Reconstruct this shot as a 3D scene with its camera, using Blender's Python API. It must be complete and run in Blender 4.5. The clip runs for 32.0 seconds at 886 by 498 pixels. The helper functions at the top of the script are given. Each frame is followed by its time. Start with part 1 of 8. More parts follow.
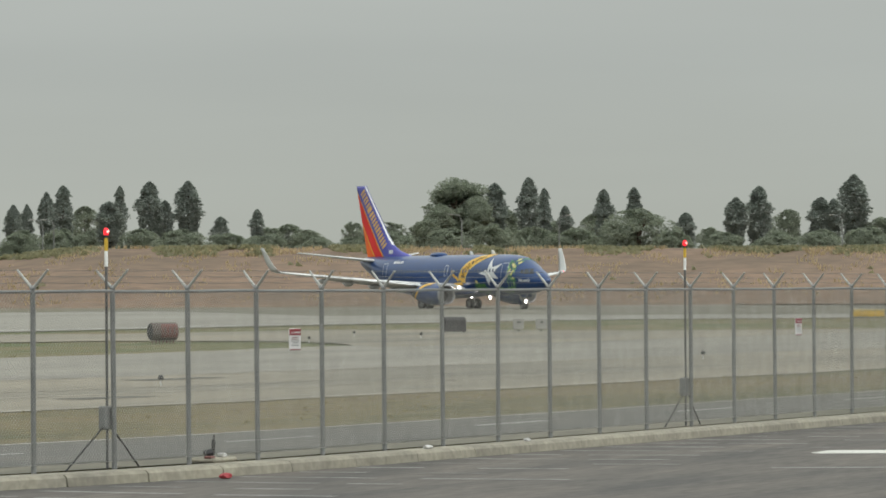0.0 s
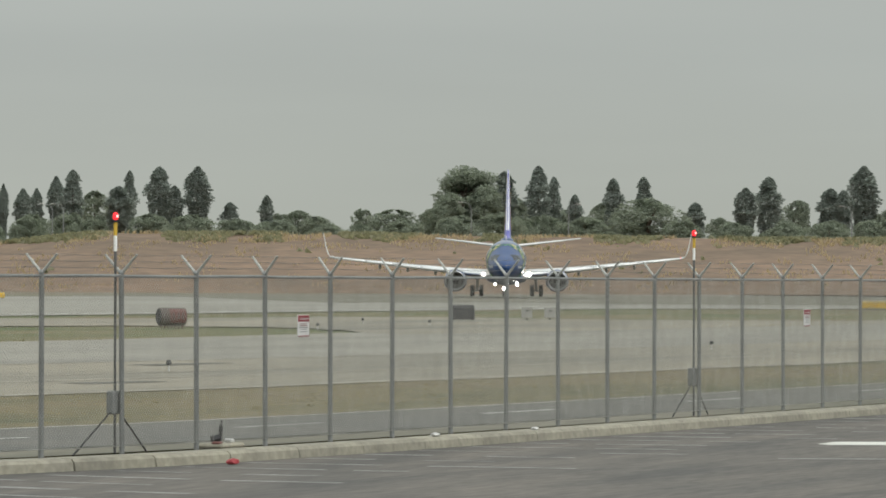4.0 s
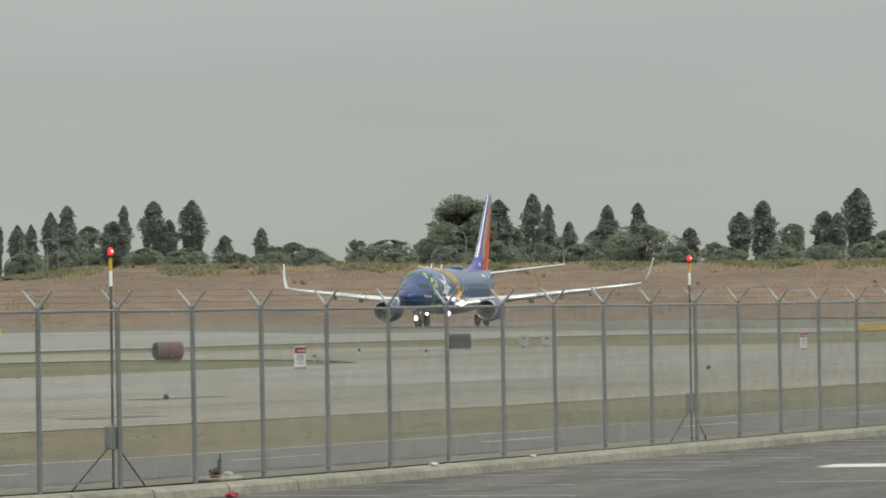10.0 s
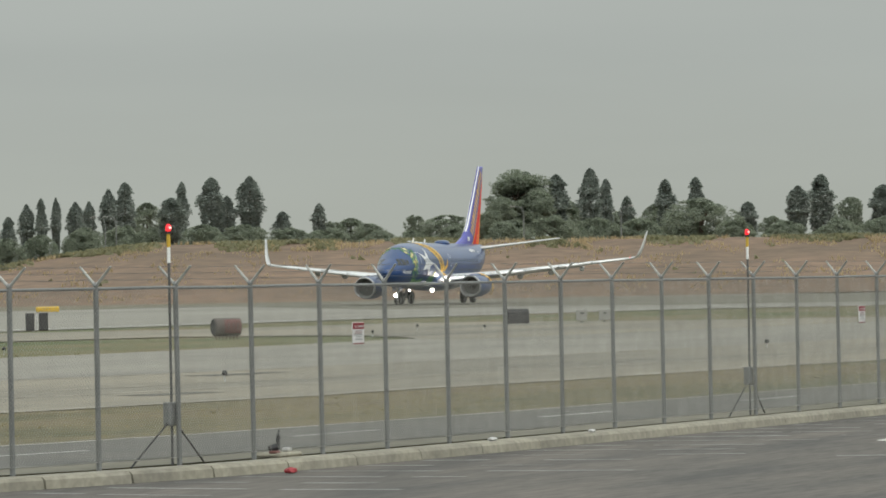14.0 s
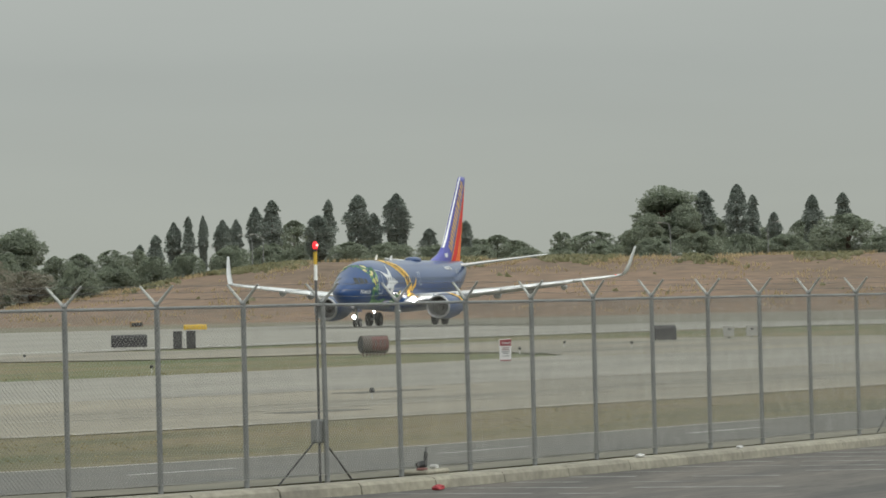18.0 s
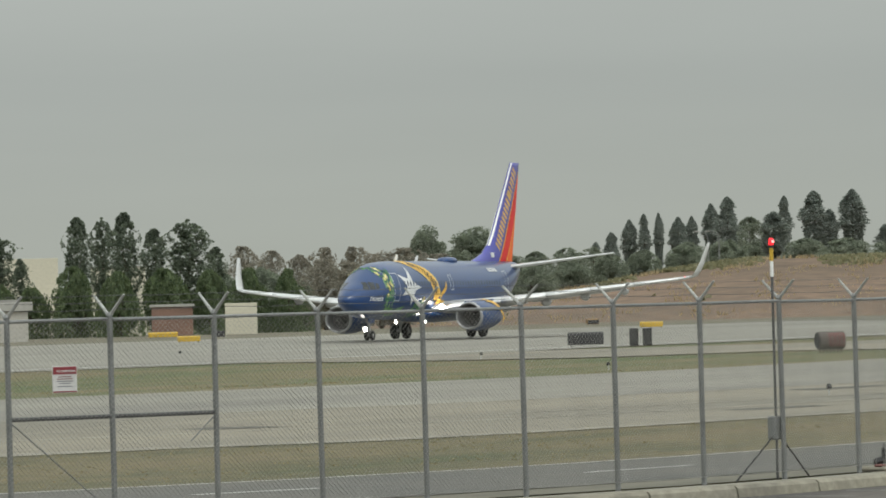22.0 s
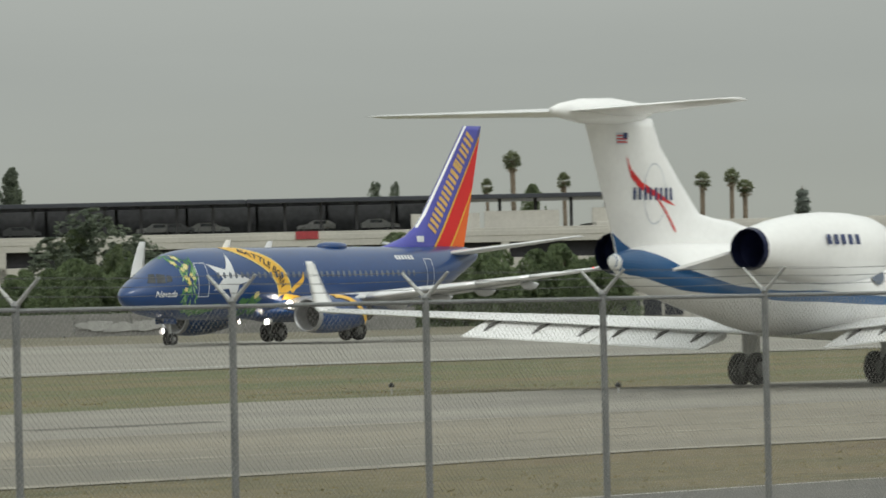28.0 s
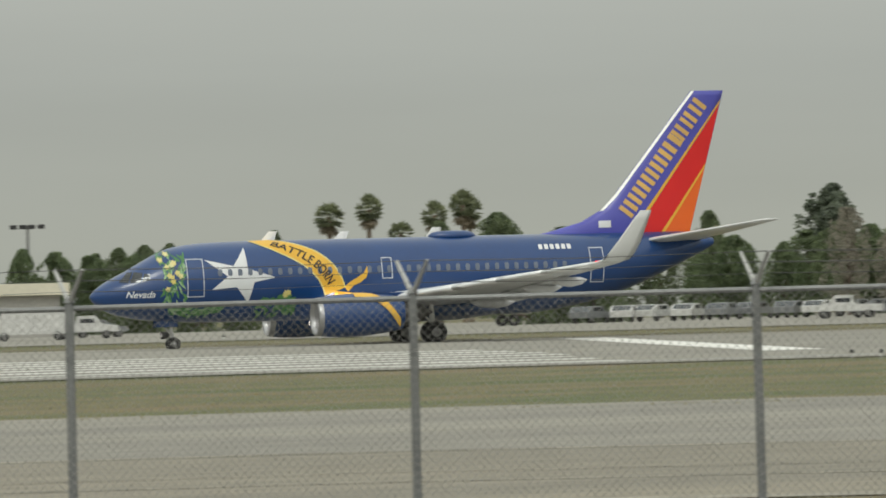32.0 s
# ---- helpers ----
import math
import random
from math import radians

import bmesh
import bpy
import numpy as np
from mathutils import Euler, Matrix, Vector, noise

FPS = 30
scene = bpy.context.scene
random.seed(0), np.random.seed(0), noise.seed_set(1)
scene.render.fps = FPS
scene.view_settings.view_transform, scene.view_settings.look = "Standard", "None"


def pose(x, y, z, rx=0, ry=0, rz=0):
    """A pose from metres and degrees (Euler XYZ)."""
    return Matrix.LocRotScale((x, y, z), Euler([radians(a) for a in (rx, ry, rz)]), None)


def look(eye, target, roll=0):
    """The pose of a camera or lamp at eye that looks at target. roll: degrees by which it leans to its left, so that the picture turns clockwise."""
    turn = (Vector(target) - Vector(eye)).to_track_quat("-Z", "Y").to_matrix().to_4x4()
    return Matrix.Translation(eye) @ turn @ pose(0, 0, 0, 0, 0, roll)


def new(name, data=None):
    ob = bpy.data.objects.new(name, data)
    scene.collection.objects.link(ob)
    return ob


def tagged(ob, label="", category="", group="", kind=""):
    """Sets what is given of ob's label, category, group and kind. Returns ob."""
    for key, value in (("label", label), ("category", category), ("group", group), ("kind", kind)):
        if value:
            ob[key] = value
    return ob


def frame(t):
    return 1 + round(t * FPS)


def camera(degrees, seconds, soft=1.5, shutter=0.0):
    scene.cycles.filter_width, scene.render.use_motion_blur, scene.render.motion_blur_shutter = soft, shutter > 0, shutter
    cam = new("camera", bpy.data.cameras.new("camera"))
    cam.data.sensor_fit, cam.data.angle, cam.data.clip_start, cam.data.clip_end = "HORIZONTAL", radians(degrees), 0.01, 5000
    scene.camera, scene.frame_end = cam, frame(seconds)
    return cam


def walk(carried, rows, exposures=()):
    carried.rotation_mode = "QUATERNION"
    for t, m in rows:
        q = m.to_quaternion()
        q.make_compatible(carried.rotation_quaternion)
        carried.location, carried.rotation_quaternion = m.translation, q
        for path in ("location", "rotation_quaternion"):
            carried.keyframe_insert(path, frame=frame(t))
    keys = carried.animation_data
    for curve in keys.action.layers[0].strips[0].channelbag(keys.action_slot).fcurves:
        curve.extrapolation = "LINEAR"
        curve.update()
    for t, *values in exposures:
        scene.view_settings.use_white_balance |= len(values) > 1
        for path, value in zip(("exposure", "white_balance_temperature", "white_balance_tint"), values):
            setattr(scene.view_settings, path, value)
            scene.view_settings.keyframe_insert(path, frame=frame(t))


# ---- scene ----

# ---- camera: a held telephoto that pans after the airliner ----
EYE = Vector((0.0, 0.0, 2.55))
# seconds, bearing from +x, tilt, lean (degrees)
PATH = [
    (0, 18.866, 0.506, -0.359),    (0.5, 18.843, 0.545, -0.221),    (1, 18.895, 0.608, -0.182),
    (1.5, 18.867, 0.589, -0.121),    (2, 19.009, 0.536, -0.064),    (2.5, 18.966, 0.469, -0.145),
    (3, 18.892, 0.413, -0.023),    (3.5, 18.895, 0.406, 0.142),    (5.5, 19.144, 0.271, 0.172),
    (6, 19.175, 0.381, 0.222),    (6.5, 19.164, 0.404, 0.092),    (7, 19.159, 0.505, -0.189),
    (7.5, 19.202, 0.609, -0.247),    (8, 19.255, 0.625, -0.355),    (8.5, 19.196, 0.612, -0.607),
    (9, 19.034, 0.666, -0.834),    (9.5, 18.931, 0.705, -0.901),    (10, 18.911, 0.692, -0.830),
    (10.5, 18.894, 0.684, -0.732),    (11, 18.909, 0.722, -0.772),    (11.5, 18.960, 0.667, -0.912),
    (12, 19.056, 0.599, -1.056),    (12.5, 19.106, 0.496, -1.041),    (13, 19.219, 0.410, -0.990),
    (13.5, 19.383, 0.409, -1.022),    (15.5, 20.013, 0.565, -1.136),    (16, 20.200, 0.660, -1.149),
    (16.5, 20.414, 0.735, -1.206),    (17, 20.591, 0.738, -1.234),    (17.5, 20.838, 0.692, -1.292),
    (18, 21.141, 0.647, -1.271),    (18.5, 21.567, 0.632, -1.312),    (19, 22.108, 0.642, -1.394),
    (19.5, 22.601, 0.651, -1.522),    (20, 23.032, 0.598, -1.521),    (20.5, 23.531, 0.573, -1.559),
    (21, 24.208, 0.622, -1.446),    (21.5, 25.087, 0.683, -1.624),    (22, 26.106, 0.738, -1.593),
    (22.5, 26.942, 0.770, -1.619),    (23, 28.265, 0.754, -1.721),    (23.5, 29.468, 0.714, -1.376),
    (24, 30.590, 0.634, -1.426),    (24.5, 31.615, 0.599, -1.452),    (26.5, 35.871, 0.610, -1.464),
    (27, 37.129, 0.614, -1.428),    (27.5, 38.755, 0.624, -1.305),    (28, 41.224, 0.666, -1.341),
    (28.5, 44.059, 0.728, -1.060),    (29, 47.524, 0.802, -1.153),    (29.5, 51.621, 0.911, -1.043),
    (30, 56.180, 1.031, -0.916),    (30.5, 60.621, 1.120, -0.869),    (31, 65.377, 1.063, -1.219),
    (31.5, 69.761, 0.718, -1.234),    (32, 74.486, 0.653, -1.572),
]


def toward(bearing, tilt):
    b, e = radians(bearing), radians(tilt)
    return Vector((math.cos(b) * math.cos(e), math.sin(b) * math.cos(e), math.sin(e)))


cam = camera(2 * math.degrees(math.atan(784 / 9300)), 32.0, soft=1.75, shutter=0.12)
walk(cam, [(t, look(EYE, EYE + toward(b, e), lean)) for t, b, e, lean in PATH], exposures=[(0, 0.04, 6530, 11), (17, -0.05, 6520, 10), (24, -0.1, 6520, 10), (26.5, -0.16, 6500, 10), (27.2, -0.26, 6500, 10), (28, -0.23, 6580, 10), (29, 0.07, 6750, 11), (30, 0.24, 6800, 12), (31, -0.02, 6760, 10), (32, -0.16, 6760, 10)])

# ---- sky and sun: high overcast, brighter overhead ----
world = bpy.data.worlds.new("overcast")
scene.world = world
world.use_nodes = True
wn, wl = world.node_tree.nodes, world.node_tree.links
wn.clear()
w_out, w_bg = wn.new("ShaderNodeOutputWorld"), wn.new("ShaderNodeBackground")
w_sky = wn.new("ShaderNodeTexSky")
w_sky.sky_type, w_sky.sun_disc = "NISHITA", False
w_sky.sun_elevation, w_sky.sun_rotation = radians(48), radians(200)
w_sky.air_density, w_sky.dust_density = 1.5, 4.0
w_hs = wn.new("ShaderNodeHueSaturation")
w_hs.inputs["Saturation"].default_value, w_hs.inputs["Value"].default_value = 0.12, 0.045
w_geo, w_sep, w_ramp = wn.new("ShaderNodeTexCoord"), wn.new("ShaderNodeSeparateXYZ"), wn.new("ShaderNodeValToRGB")
w_ramp.color_ramp.elements[0].position, w_ramp.color_ramp.elements[0].color = 0.0, (0.366, 0.395, 0.352, 1)
w_ramp.color_ramp.elements[1].position, w_ramp.color_ramp.elements[1].color = 0.75, (0.90, 0.97, 0.92, 1)
for at, c in ((0.012, (0.388, 0.415, 0.372, 1)), (0.045, (0.332, 0.365, 0.343, 1)), (0.07, (0.36, 0.395, 0.372, 1)), (0.14, (0.42, 0.46, 0.435, 1)), (0.3, (0.62, 0.675, 0.64, 1))):
    w_ramp.color_ramp.elements.new(at).color = c
w_noise, w_map = wn.new("ShaderNodeTexNoise"), wn.new("ShaderNodeMapping")
w_map.inputs["Scale"].default_value = (5, 5, 42)
w_noise.inputs["Scale"].default_value, w_noise.inputs["Detail"].default_value = 1.0, 4.0
w_nr = wn.new("ShaderNodeMapRange")
w_nr.inputs["To Min"].default_value, w_nr.inputs["To Max"].default_value = 0.9, 1.1
w_mul, w_add = wn.new("ShaderNodeMixRGB"), wn.new("ShaderNodeMixRGB")
w_mul.blend_type, w_add.blend_type = "MULTIPLY", "ADD"
w_mul.inputs[0].default_value = w_add.inputs[0].default_value = 1.0
for a, b in ((w_geo.outputs["Generated"], w_sep.inputs[0]), (w_sep.outputs["Z"], w_ramp.inputs[0]), (w_geo.outputs["Generated"], w_map.inputs[0]),
             (w_map.outputs[0], w_noise.inputs["Vector"]), (w_noise.outputs[0], w_nr.inputs[0]), (w_ramp.outputs[0], w_mul.inputs[1]),
             (w_nr.outputs[0], w_mul.inputs[2]), (w_sky.outputs[0], w_hs.inputs["Color"]), (w_mul.outputs[0], w_add.inputs[1]),
             (w_hs.outputs[0], w_add.inputs[2]), (w_add.outputs[0], w_bg.inputs[0]), (w_bg.outputs[0], w_out.inputs[0])):
    wl.new(a, b)
w_bg.inputs[1].default_value = 1.0
sun = new("sun", bpy.data.lights.new("sun", "SUN"))
sun.data.energy, sun.data.angle, sun.data.color = 0.62, radians(14), (0.98, 1.0, 0.92)
sun.matrix_world = look((0, 0, 60), (30, 45, 0))

# ---- materials ----
def material(name, colour, rough=0.7, metal=0.0, vary=0.12, scale=3.0, fine=40.0, bump=0.0, second=None, mixed=0.5, coords="Object", stretch=(1, 1, 1), coat=0.0, rand=0.0):
    """A surface with two scales of variation: large stains and fine grain, and relief."""
    m = bpy.data.materials.new(name)
    m.use_nodes = True
    n, l = m.node_tree.nodes, m.node_tree.links
    p = n["Principled BSDF"]
    p.inputs["Roughness"].default_value, p.inputs["Metallic"].default_value = rough, metal
    if coat:
        p.inputs["Coat Weight"].default_value, p.inputs["Coat Roughness"].default_value = coat, 0.12
    tc, mp = n.new("ShaderNodeTexCoord"), n.new("ShaderNodeMapping")
    mp.inputs["Scale"].default_value = stretch
    l.new(tc.outputs[coords], mp.inputs[0])
    big, small = n.new("ShaderNodeTexNoise"), n.new("ShaderNodeTexNoise")
    for tex, s, d in ((big, scale, 5.0), (small, fine, 3.0)):
        tex.inputs["Scale"].default_value, tex.inputs["Detail"].default_value = s, d
        l.new(mp.outputs[0], tex.inputs["Vector"])
    ramp = n.new("ShaderNodeValToRGB")
    other = second or tuple(c * 0.72 for c in colour)
    ramp.color_ramp.elements[0].color, ramp.color_ramp.elements[1].color = (*other, 1), (*colour, 1)
    ramp.color_ramp.elements[0].position, ramp.color_ramp.elements[1].position = 0.5 - 0.22 * (1.3 - mixed), 0.5 + 0.2 * (0.6 + mixed)
    l.new(big.outputs[0], ramp.inputs[0])
    rng = n.new("ShaderNodeMapRange")
    rng.inputs["From Min"].default_value, rng.inputs["From Max"].default_value = 0.25, 0.75
    rng.inputs["To Min"].default_value, rng.inputs["To Max"].default_value = 1 - vary, 1 + vary
    l.new(small.outputs[0], rng.inputs[0])
    mul = n.new("ShaderNodeMixRGB")
    mul.blend_type, mul.inputs[0].default_value = "MULTIPLY", 1.0
    l.new(ramp.outputs[0], mul.inputs[1])
    l.new(rng.outputs[0], mul.inputs[2])
    last = mul.outputs[0]
    if rand:
        info, r2, m2 = n.new("ShaderNodeObjectInfo"), n.new("ShaderNodeMapRange"), n.new("ShaderNodeMixRGB")
        r2.inputs["To Min"].default_value, r2.inputs["To Max"].default_value = 1 - rand, 1 + rand
        m2.blend_type, m2.inputs[0].default_value = "MULTIPLY", 1.0
        l.new(info.outputs["Random"], r2.inputs[0])
        l.new(last, m2.inputs[1])
        l.new(r2.outputs[0], m2.inputs[2])
        last = m2.outputs[0]
    l.new(last, p.inputs["Base Color"])
    if bump:
        bp = n.new("ShaderNodeBump")
        bp.inputs["Strength"].default_value, bp.inputs["Distance"].default_value = min(bump, 1.0), 0.02
        l.new(small.outputs[0], bp.inputs["Height"])
        l.new(bp.outputs[0], p.inputs["Normal"])
    return m


def turf(name, tones, scale, streak, fine=3.0):
    """Worn grass: patches of several tones drawn out along the field, with fine blade grain."""
    m = bpy.data.materials.new(name)
    m.use_nodes = True
    n, l = m.node_tree.nodes, m.node_tree.links
    p = n["Principled BSDF"]
    p.inputs["Roughness"].default_value = 0.95
    tc, mp, mp2 = n.new("ShaderNodeTexCoord"), n.new("ShaderNodeMapping"), n.new("ShaderNodeMapping")
    mp.inputs["Scale"].default_value, mp2.inputs["Scale"].default_value = (1 / streak, 1, 1), (0.5, 1, 1)
    l.new(tc.outputs["Object"], mp.inputs[0])
    l.new(tc.outputs["Object"], mp2.inputs[0])
    big, mid, small = (n.new("ShaderNodeTexNoise") for _ in range(3))
    for tex, src, s, d in ((big, mp, scale, 6.0), (mid, mp2, scale * 5, 4.0), (small, mp2, fine, 3.0)):
        tex.inputs["Scale"].default_value, tex.inputs["Detail"].default_value = s, d
        l.new(src.outputs[0], tex.inputs["Vector"])
    both = n.new("ShaderNodeMixRGB")
    both.inputs[0].default_value = 0.35
    l.new(big.outputs[0], both.inputs[1])
    l.new(mid.outputs[0], both.inputs[2])
    ramp = n.new("ShaderNodeValToRGB")
    for k, c in enumerate(tones):
        at = 0.36 + 0.28 * k / (len(tones) - 1)
        e = ramp.color_ramp.elements[k] if k < 2 else ramp.color_ramp.elements.new(at)
        e.position, e.color = at, (*c, 1)
    l.new(both.outputs[0], ramp.inputs[0])
    rng, mul = n.new("ShaderNodeMapRange"), n.new("ShaderNodeMixRGB")
    rng.inputs["From Min"].default_value, rng.inputs["From Max"].default_value = 0.25, 0.75
    rng.inputs["To Min"].default_value, rng.inputs["To Max"].default_value = 0.7, 1.3
    mul.blend_type, mul.inputs[0].default_value = "MULTIPLY", 1.0
    l.new(small.outputs[0], rng.inputs[0])
    l.new(ramp.outputs[0], mul.inputs[1])
    l.new(rng.outputs[0], mul.inputs[2])
    l.new(mul.outputs[0], p.inputs["Base Color"])
    bump = n.new("ShaderNodeBump")
    bump.inputs["Strength"].default_value, bump.inputs["Distance"].default_value = 0.6, 0.03
    l.new(small.outputs[0], bump.inputs["Height"])
    l.new(bump.outputs[0], p.inputs["Normal"])
    return m


def leafy(name, dark, light, scale=0.8, haze=0.3):
    """Foliage: each leaf clump takes its own shade."""
    m = bpy.data.materials.new(name)
    m.use_nodes = True
    n, l = m.node_tree.nodes, m.node_tree.links
    p = n["Principled BSDF"]
    # waxy leaves; the pale sheen paints distance haze over them
    p.inputs["Roughness"].default_value = 0.5
    p.inputs["Specular IOR Level"].default_value = 0.6
    p.inputs["Sheen Weight"].default_value, p.inputs["Sheen Roughness"].default_value = haze, 0.6
    p.inputs["Sheen Tint"].default_value = (0.92, 0.95, 0.88, 1)
    geo, tc, tex, ramp, mix = n.new("ShaderNodeNewGeometry"), n.new("ShaderNodeTexCoord"), n.new("ShaderNodeTexNoise"), n.new("ShaderNodeValToRGB"), n.new("ShaderNodeMath")
    tex.inputs["Scale"].default_value = scale
    l.new(tc.outputs["Object"], tex.inputs["Vector"])
    mix.operation = "ADD"
    sc = n.new("ShaderNodeMath")
    sc.operation, sc.inputs[1].default_value = "MULTIPLY", 0.55
    l.new(geo.outputs["Random Per Island"], sc.inputs[0])
    l.new(sc.outputs[0], mix.inputs[0])
    l.new(tex.outputs[0], mix.inputs[1])
    ramp.color_ramp.elements[0].color, ramp.color_ramp.elements[1].color = (*dark, 1), (*light, 1)
    ramp.color_ramp.elements[0].position, ramp.color_ramp.elements[1].position = 0.35, 1.0
    l.new(mix.outputs[0], ramp.inputs[0])
    l.new(ramp.outputs[0], p.inputs["Base Color"])
    # light also passes through the leaves
    thin, both = n.new("ShaderNodeBsdfTranslucent"), n.new("ShaderNodeMixShader")
    both.inputs[0].default_value = 0.5
    lit = n.new("ShaderNodeMixRGB")
    lit.blend_type, lit.inputs[0].default_value, lit.inputs[2].default_value = "MULTIPLY", 1.0, (1.52, 1.5, 1.42, 1)
    l.new(ramp.outputs[0], lit.inputs[1])
    l.new(lit.outputs[0], thin.inputs[0])
    l.new(p.outputs[0], both.inputs[1])
    l.new(thin.outputs[0], both.inputs[2])
    l.new(both.outputs[0], n["Material Output"].inputs[0])
    return m


def glowing(name, colour, strength):
    m = bpy.data.materials.new(name)
    m.use_nodes = True
    p = m.node_tree.nodes["Principled BSDF"]
    p.inputs["Base Color"].default_value = (*colour, 1)
    p.inputs["Emission Color"].default_value, p.inputs["Emission Strength"].default_value = (*colour, 1), strength
    return m


M = dict(
    grass=turf("dry_grass", ((0.070, 0.077, 0.028), (0.098, 0.089, 0.040), (0.132, 0.112, 0.054), (0.163, 0.132, 0.068), (0.132, 0.100, 0.055)), 0.13, 3.5),
    green=turf("mown_grass", ((0.070, 0.098, 0.026), (0.098, 0.112, 0.040), (0.135, 0.124, 0.054), (0.168, 0.136, 0.066), (0.175, 0.128, 0.068)), 0.17, 4.5),
    lot=material("lot_asphalt", (0.135, 0.118, 0.101), 0.85, vary=0.35, scale=0.5, fine=6.0, second=(0.063, 0.059, 0.055), mixed=0.35, bump=0.5, stretch=(0.22, 1.5, 1)),
    road=material("road_asphalt", (0.140, 0.131, 0.115), 0.85, vary=0.2, scale=0.3, fine=8.0, second=(0.101, 0.098, 0.090), bump=0.4),
    taxi=material("taxiway_concrete", (0.310, 0.290, 0.245), 0.85, vary=0.14, scale=0.09, fine=2.0, second=(0.194, 0.184, 0.160), mixed=0.4, bump=0.2, stretch=(0.35, 1.3, 1)),
    taxi_old=material("aged_asphalt", (0.295, 0.261, 0.200), 0.9, vary=0.16, scale=0.09, fine=2.0, second=(0.176, 0.165, 0.136), mixed=0.4, bump=0.2, stretch=(0.3, 1.4, 1)),
    runway=material("runway_concrete", (0.308, 0.293, 0.253), 0.85, vary=0.14, scale=0.05, fine=1.5, second=(0.230, 0.218, 0.187), mixed=0.5, stretch=(0.35, 1.3, 1)),
    field=material("dry_field", (0.185, 0.160, 0.11), 0.95, vary=0.3, scale=0.05, fine=0.6, second=(0.12, 0.112, 0.072), mixed=0.5, bump=0.5),
    apron=material("worn_apron", (0.194, 0.177, 0.140), 0.9, vary=0.2, scale=0.06, fine=1.2, second=(0.131, 0.124, 0.090), mixed=0.5, stretch=(0.4, 1.0, 1)),
    seam=material("worn_seam", (0.24, 0.22, 0.18), 0.85, scale=0.15, fine=1.2, vary=0.35, second=(0.34, 0.31, 0.25), mixed=0.4),
    tar=material("tar_seal", (0.13, 0.12, 0.10), 0.8, scale=0.3, fine=3.0, vary=0.3),
    paint=material("road_paint", (0.72, 0.71, 0.67), 0.7, vary=0.15, scale=0.7, fine=12.0, second=(0.55, 0.54, 0.5)),
    fresh_paint=material("runway_paint", (0.82, 0.81, 0.77), 0.7, vary=0.08, scale=0.3, fine=4.0, second=(0.72, 0.71, 0.67)),
    faded=material("faded_paint", (0.34, 0.335, 0.32), 0.8, vary=0.25, scale=1.5, fine=9.0, second=(0.17, 0.165, 0.16)),
    kerb=material("kerb_concrete", (0.335, 0.312, 0.245), 0.9, vary=0.22, scale=1.1, fine=7.0, second=(0.241, 0.225, 0.185), bump=0.4, rand=0.08),
    steel=material("galvanised_steel", (0.27, 0.275, 0.27), 0.55, 0.35, vary=0.12, scale=1.2, fine=14.0, second=(0.20, 0.205, 0.205)),
    wire=material("wire", (0.42, 0.415, 0.39), 0.6, 0.25, vary=0.1),
    dark=material("black_plastic", (0.03, 0.03, 0.032), 0.6, vary=0.2),
    rubber=material("tyre_rubber", (0.028, 0.028, 0.028), 0.85, vary=0.25, scale=4, fine=30),
    dirt=material("hill_soil", (0.225, 0.146, 0.098), 0.95, vary=0.32, scale=0.035, fine=0.35, second=(0.148, 0.102, 0.068), mixed=0.5, bump=0.6, stretch=(1, 1, 1.6)),
    white=material("white_paint", (0.90, 0.90, 0.89), 0.35, vary=0.03, scale=0.6, fine=6.0, second=(0.84, 0.84, 0.83), coat=0.4),
    blue=material("airliner_blue", (0.004, 0.045, 0.172), 0.32, vary=0.05, scale=0.4, fine=5.0, second=(0.003, 0.038, 0.148), coat=0.5),
)
M.update(
    lamp_dim=glowing("dim_landing_light", (1.0, 0.95, 0.88), 3.0),
    red_glow=glowing("red_lens", (0.9, 0.02, 0.03), 1.3),
    red_hot=glowing("red_filament", (1.0, 0.35, 0.32), 2.0),
    lamp_glow=glowing("landing_light", (1.0, 0.94, 0.86), 30.0),
)


# ---- mesh helpers ----
def mesh_of(bm, name):
    me = bpy.data.meshes.new(name)
    bm.to_mesh(me)
    bm.free()
    return me


def smooth(me, on=True):
    me.polygons.foreach_set("use_smooth", [on] * len(me.polygons))
    return me


def part(name, bm, mat, parent=None, label="", shade=False):
    """Links a bmesh as one mesh object under a thing or a part."""
    me = bm if isinstance(bm, bpy.types.Mesh) else mesh_of(bm, name)
    if mat is not None and not me.materials:
        me.materials.append(mat)
    if shade:
        smooth(me)
    ob = new(name, me)
    if parent is not None:
        ob.parent = parent
    if label:
        ob["label"] = label
    return ob


def thing(name, label, category, m=None, group="", kind=""):
    ob = tagged(new(name), label, category, group, kind)
    if m is not None:
        ob.matrix_basis = m
    return ob


def box(bm, cx, cy, cz, sx, sy, sz, bevel=0.0, rz=0.0, m=None):
    """A box by centre and size, its edges bevelled."""
    t = Matrix.Translation((cx, cy, cz)) @ Matrix.Rotation(rz, 4, "Z") @ Matrix.Diagonal((sx, sy, sz, 1))
    made = bmesh.ops.create_cube(bm, size=1, matrix=(m @ t) if m is not None else t)
    if bevel:
        edges = {e for v in made["verts"] for e in v.link_edges}
        bmesh.ops.bevel(bm, geom=list(edges), offset=bevel, segments=1, affect="EDGES", profile=0.5)
    return bm


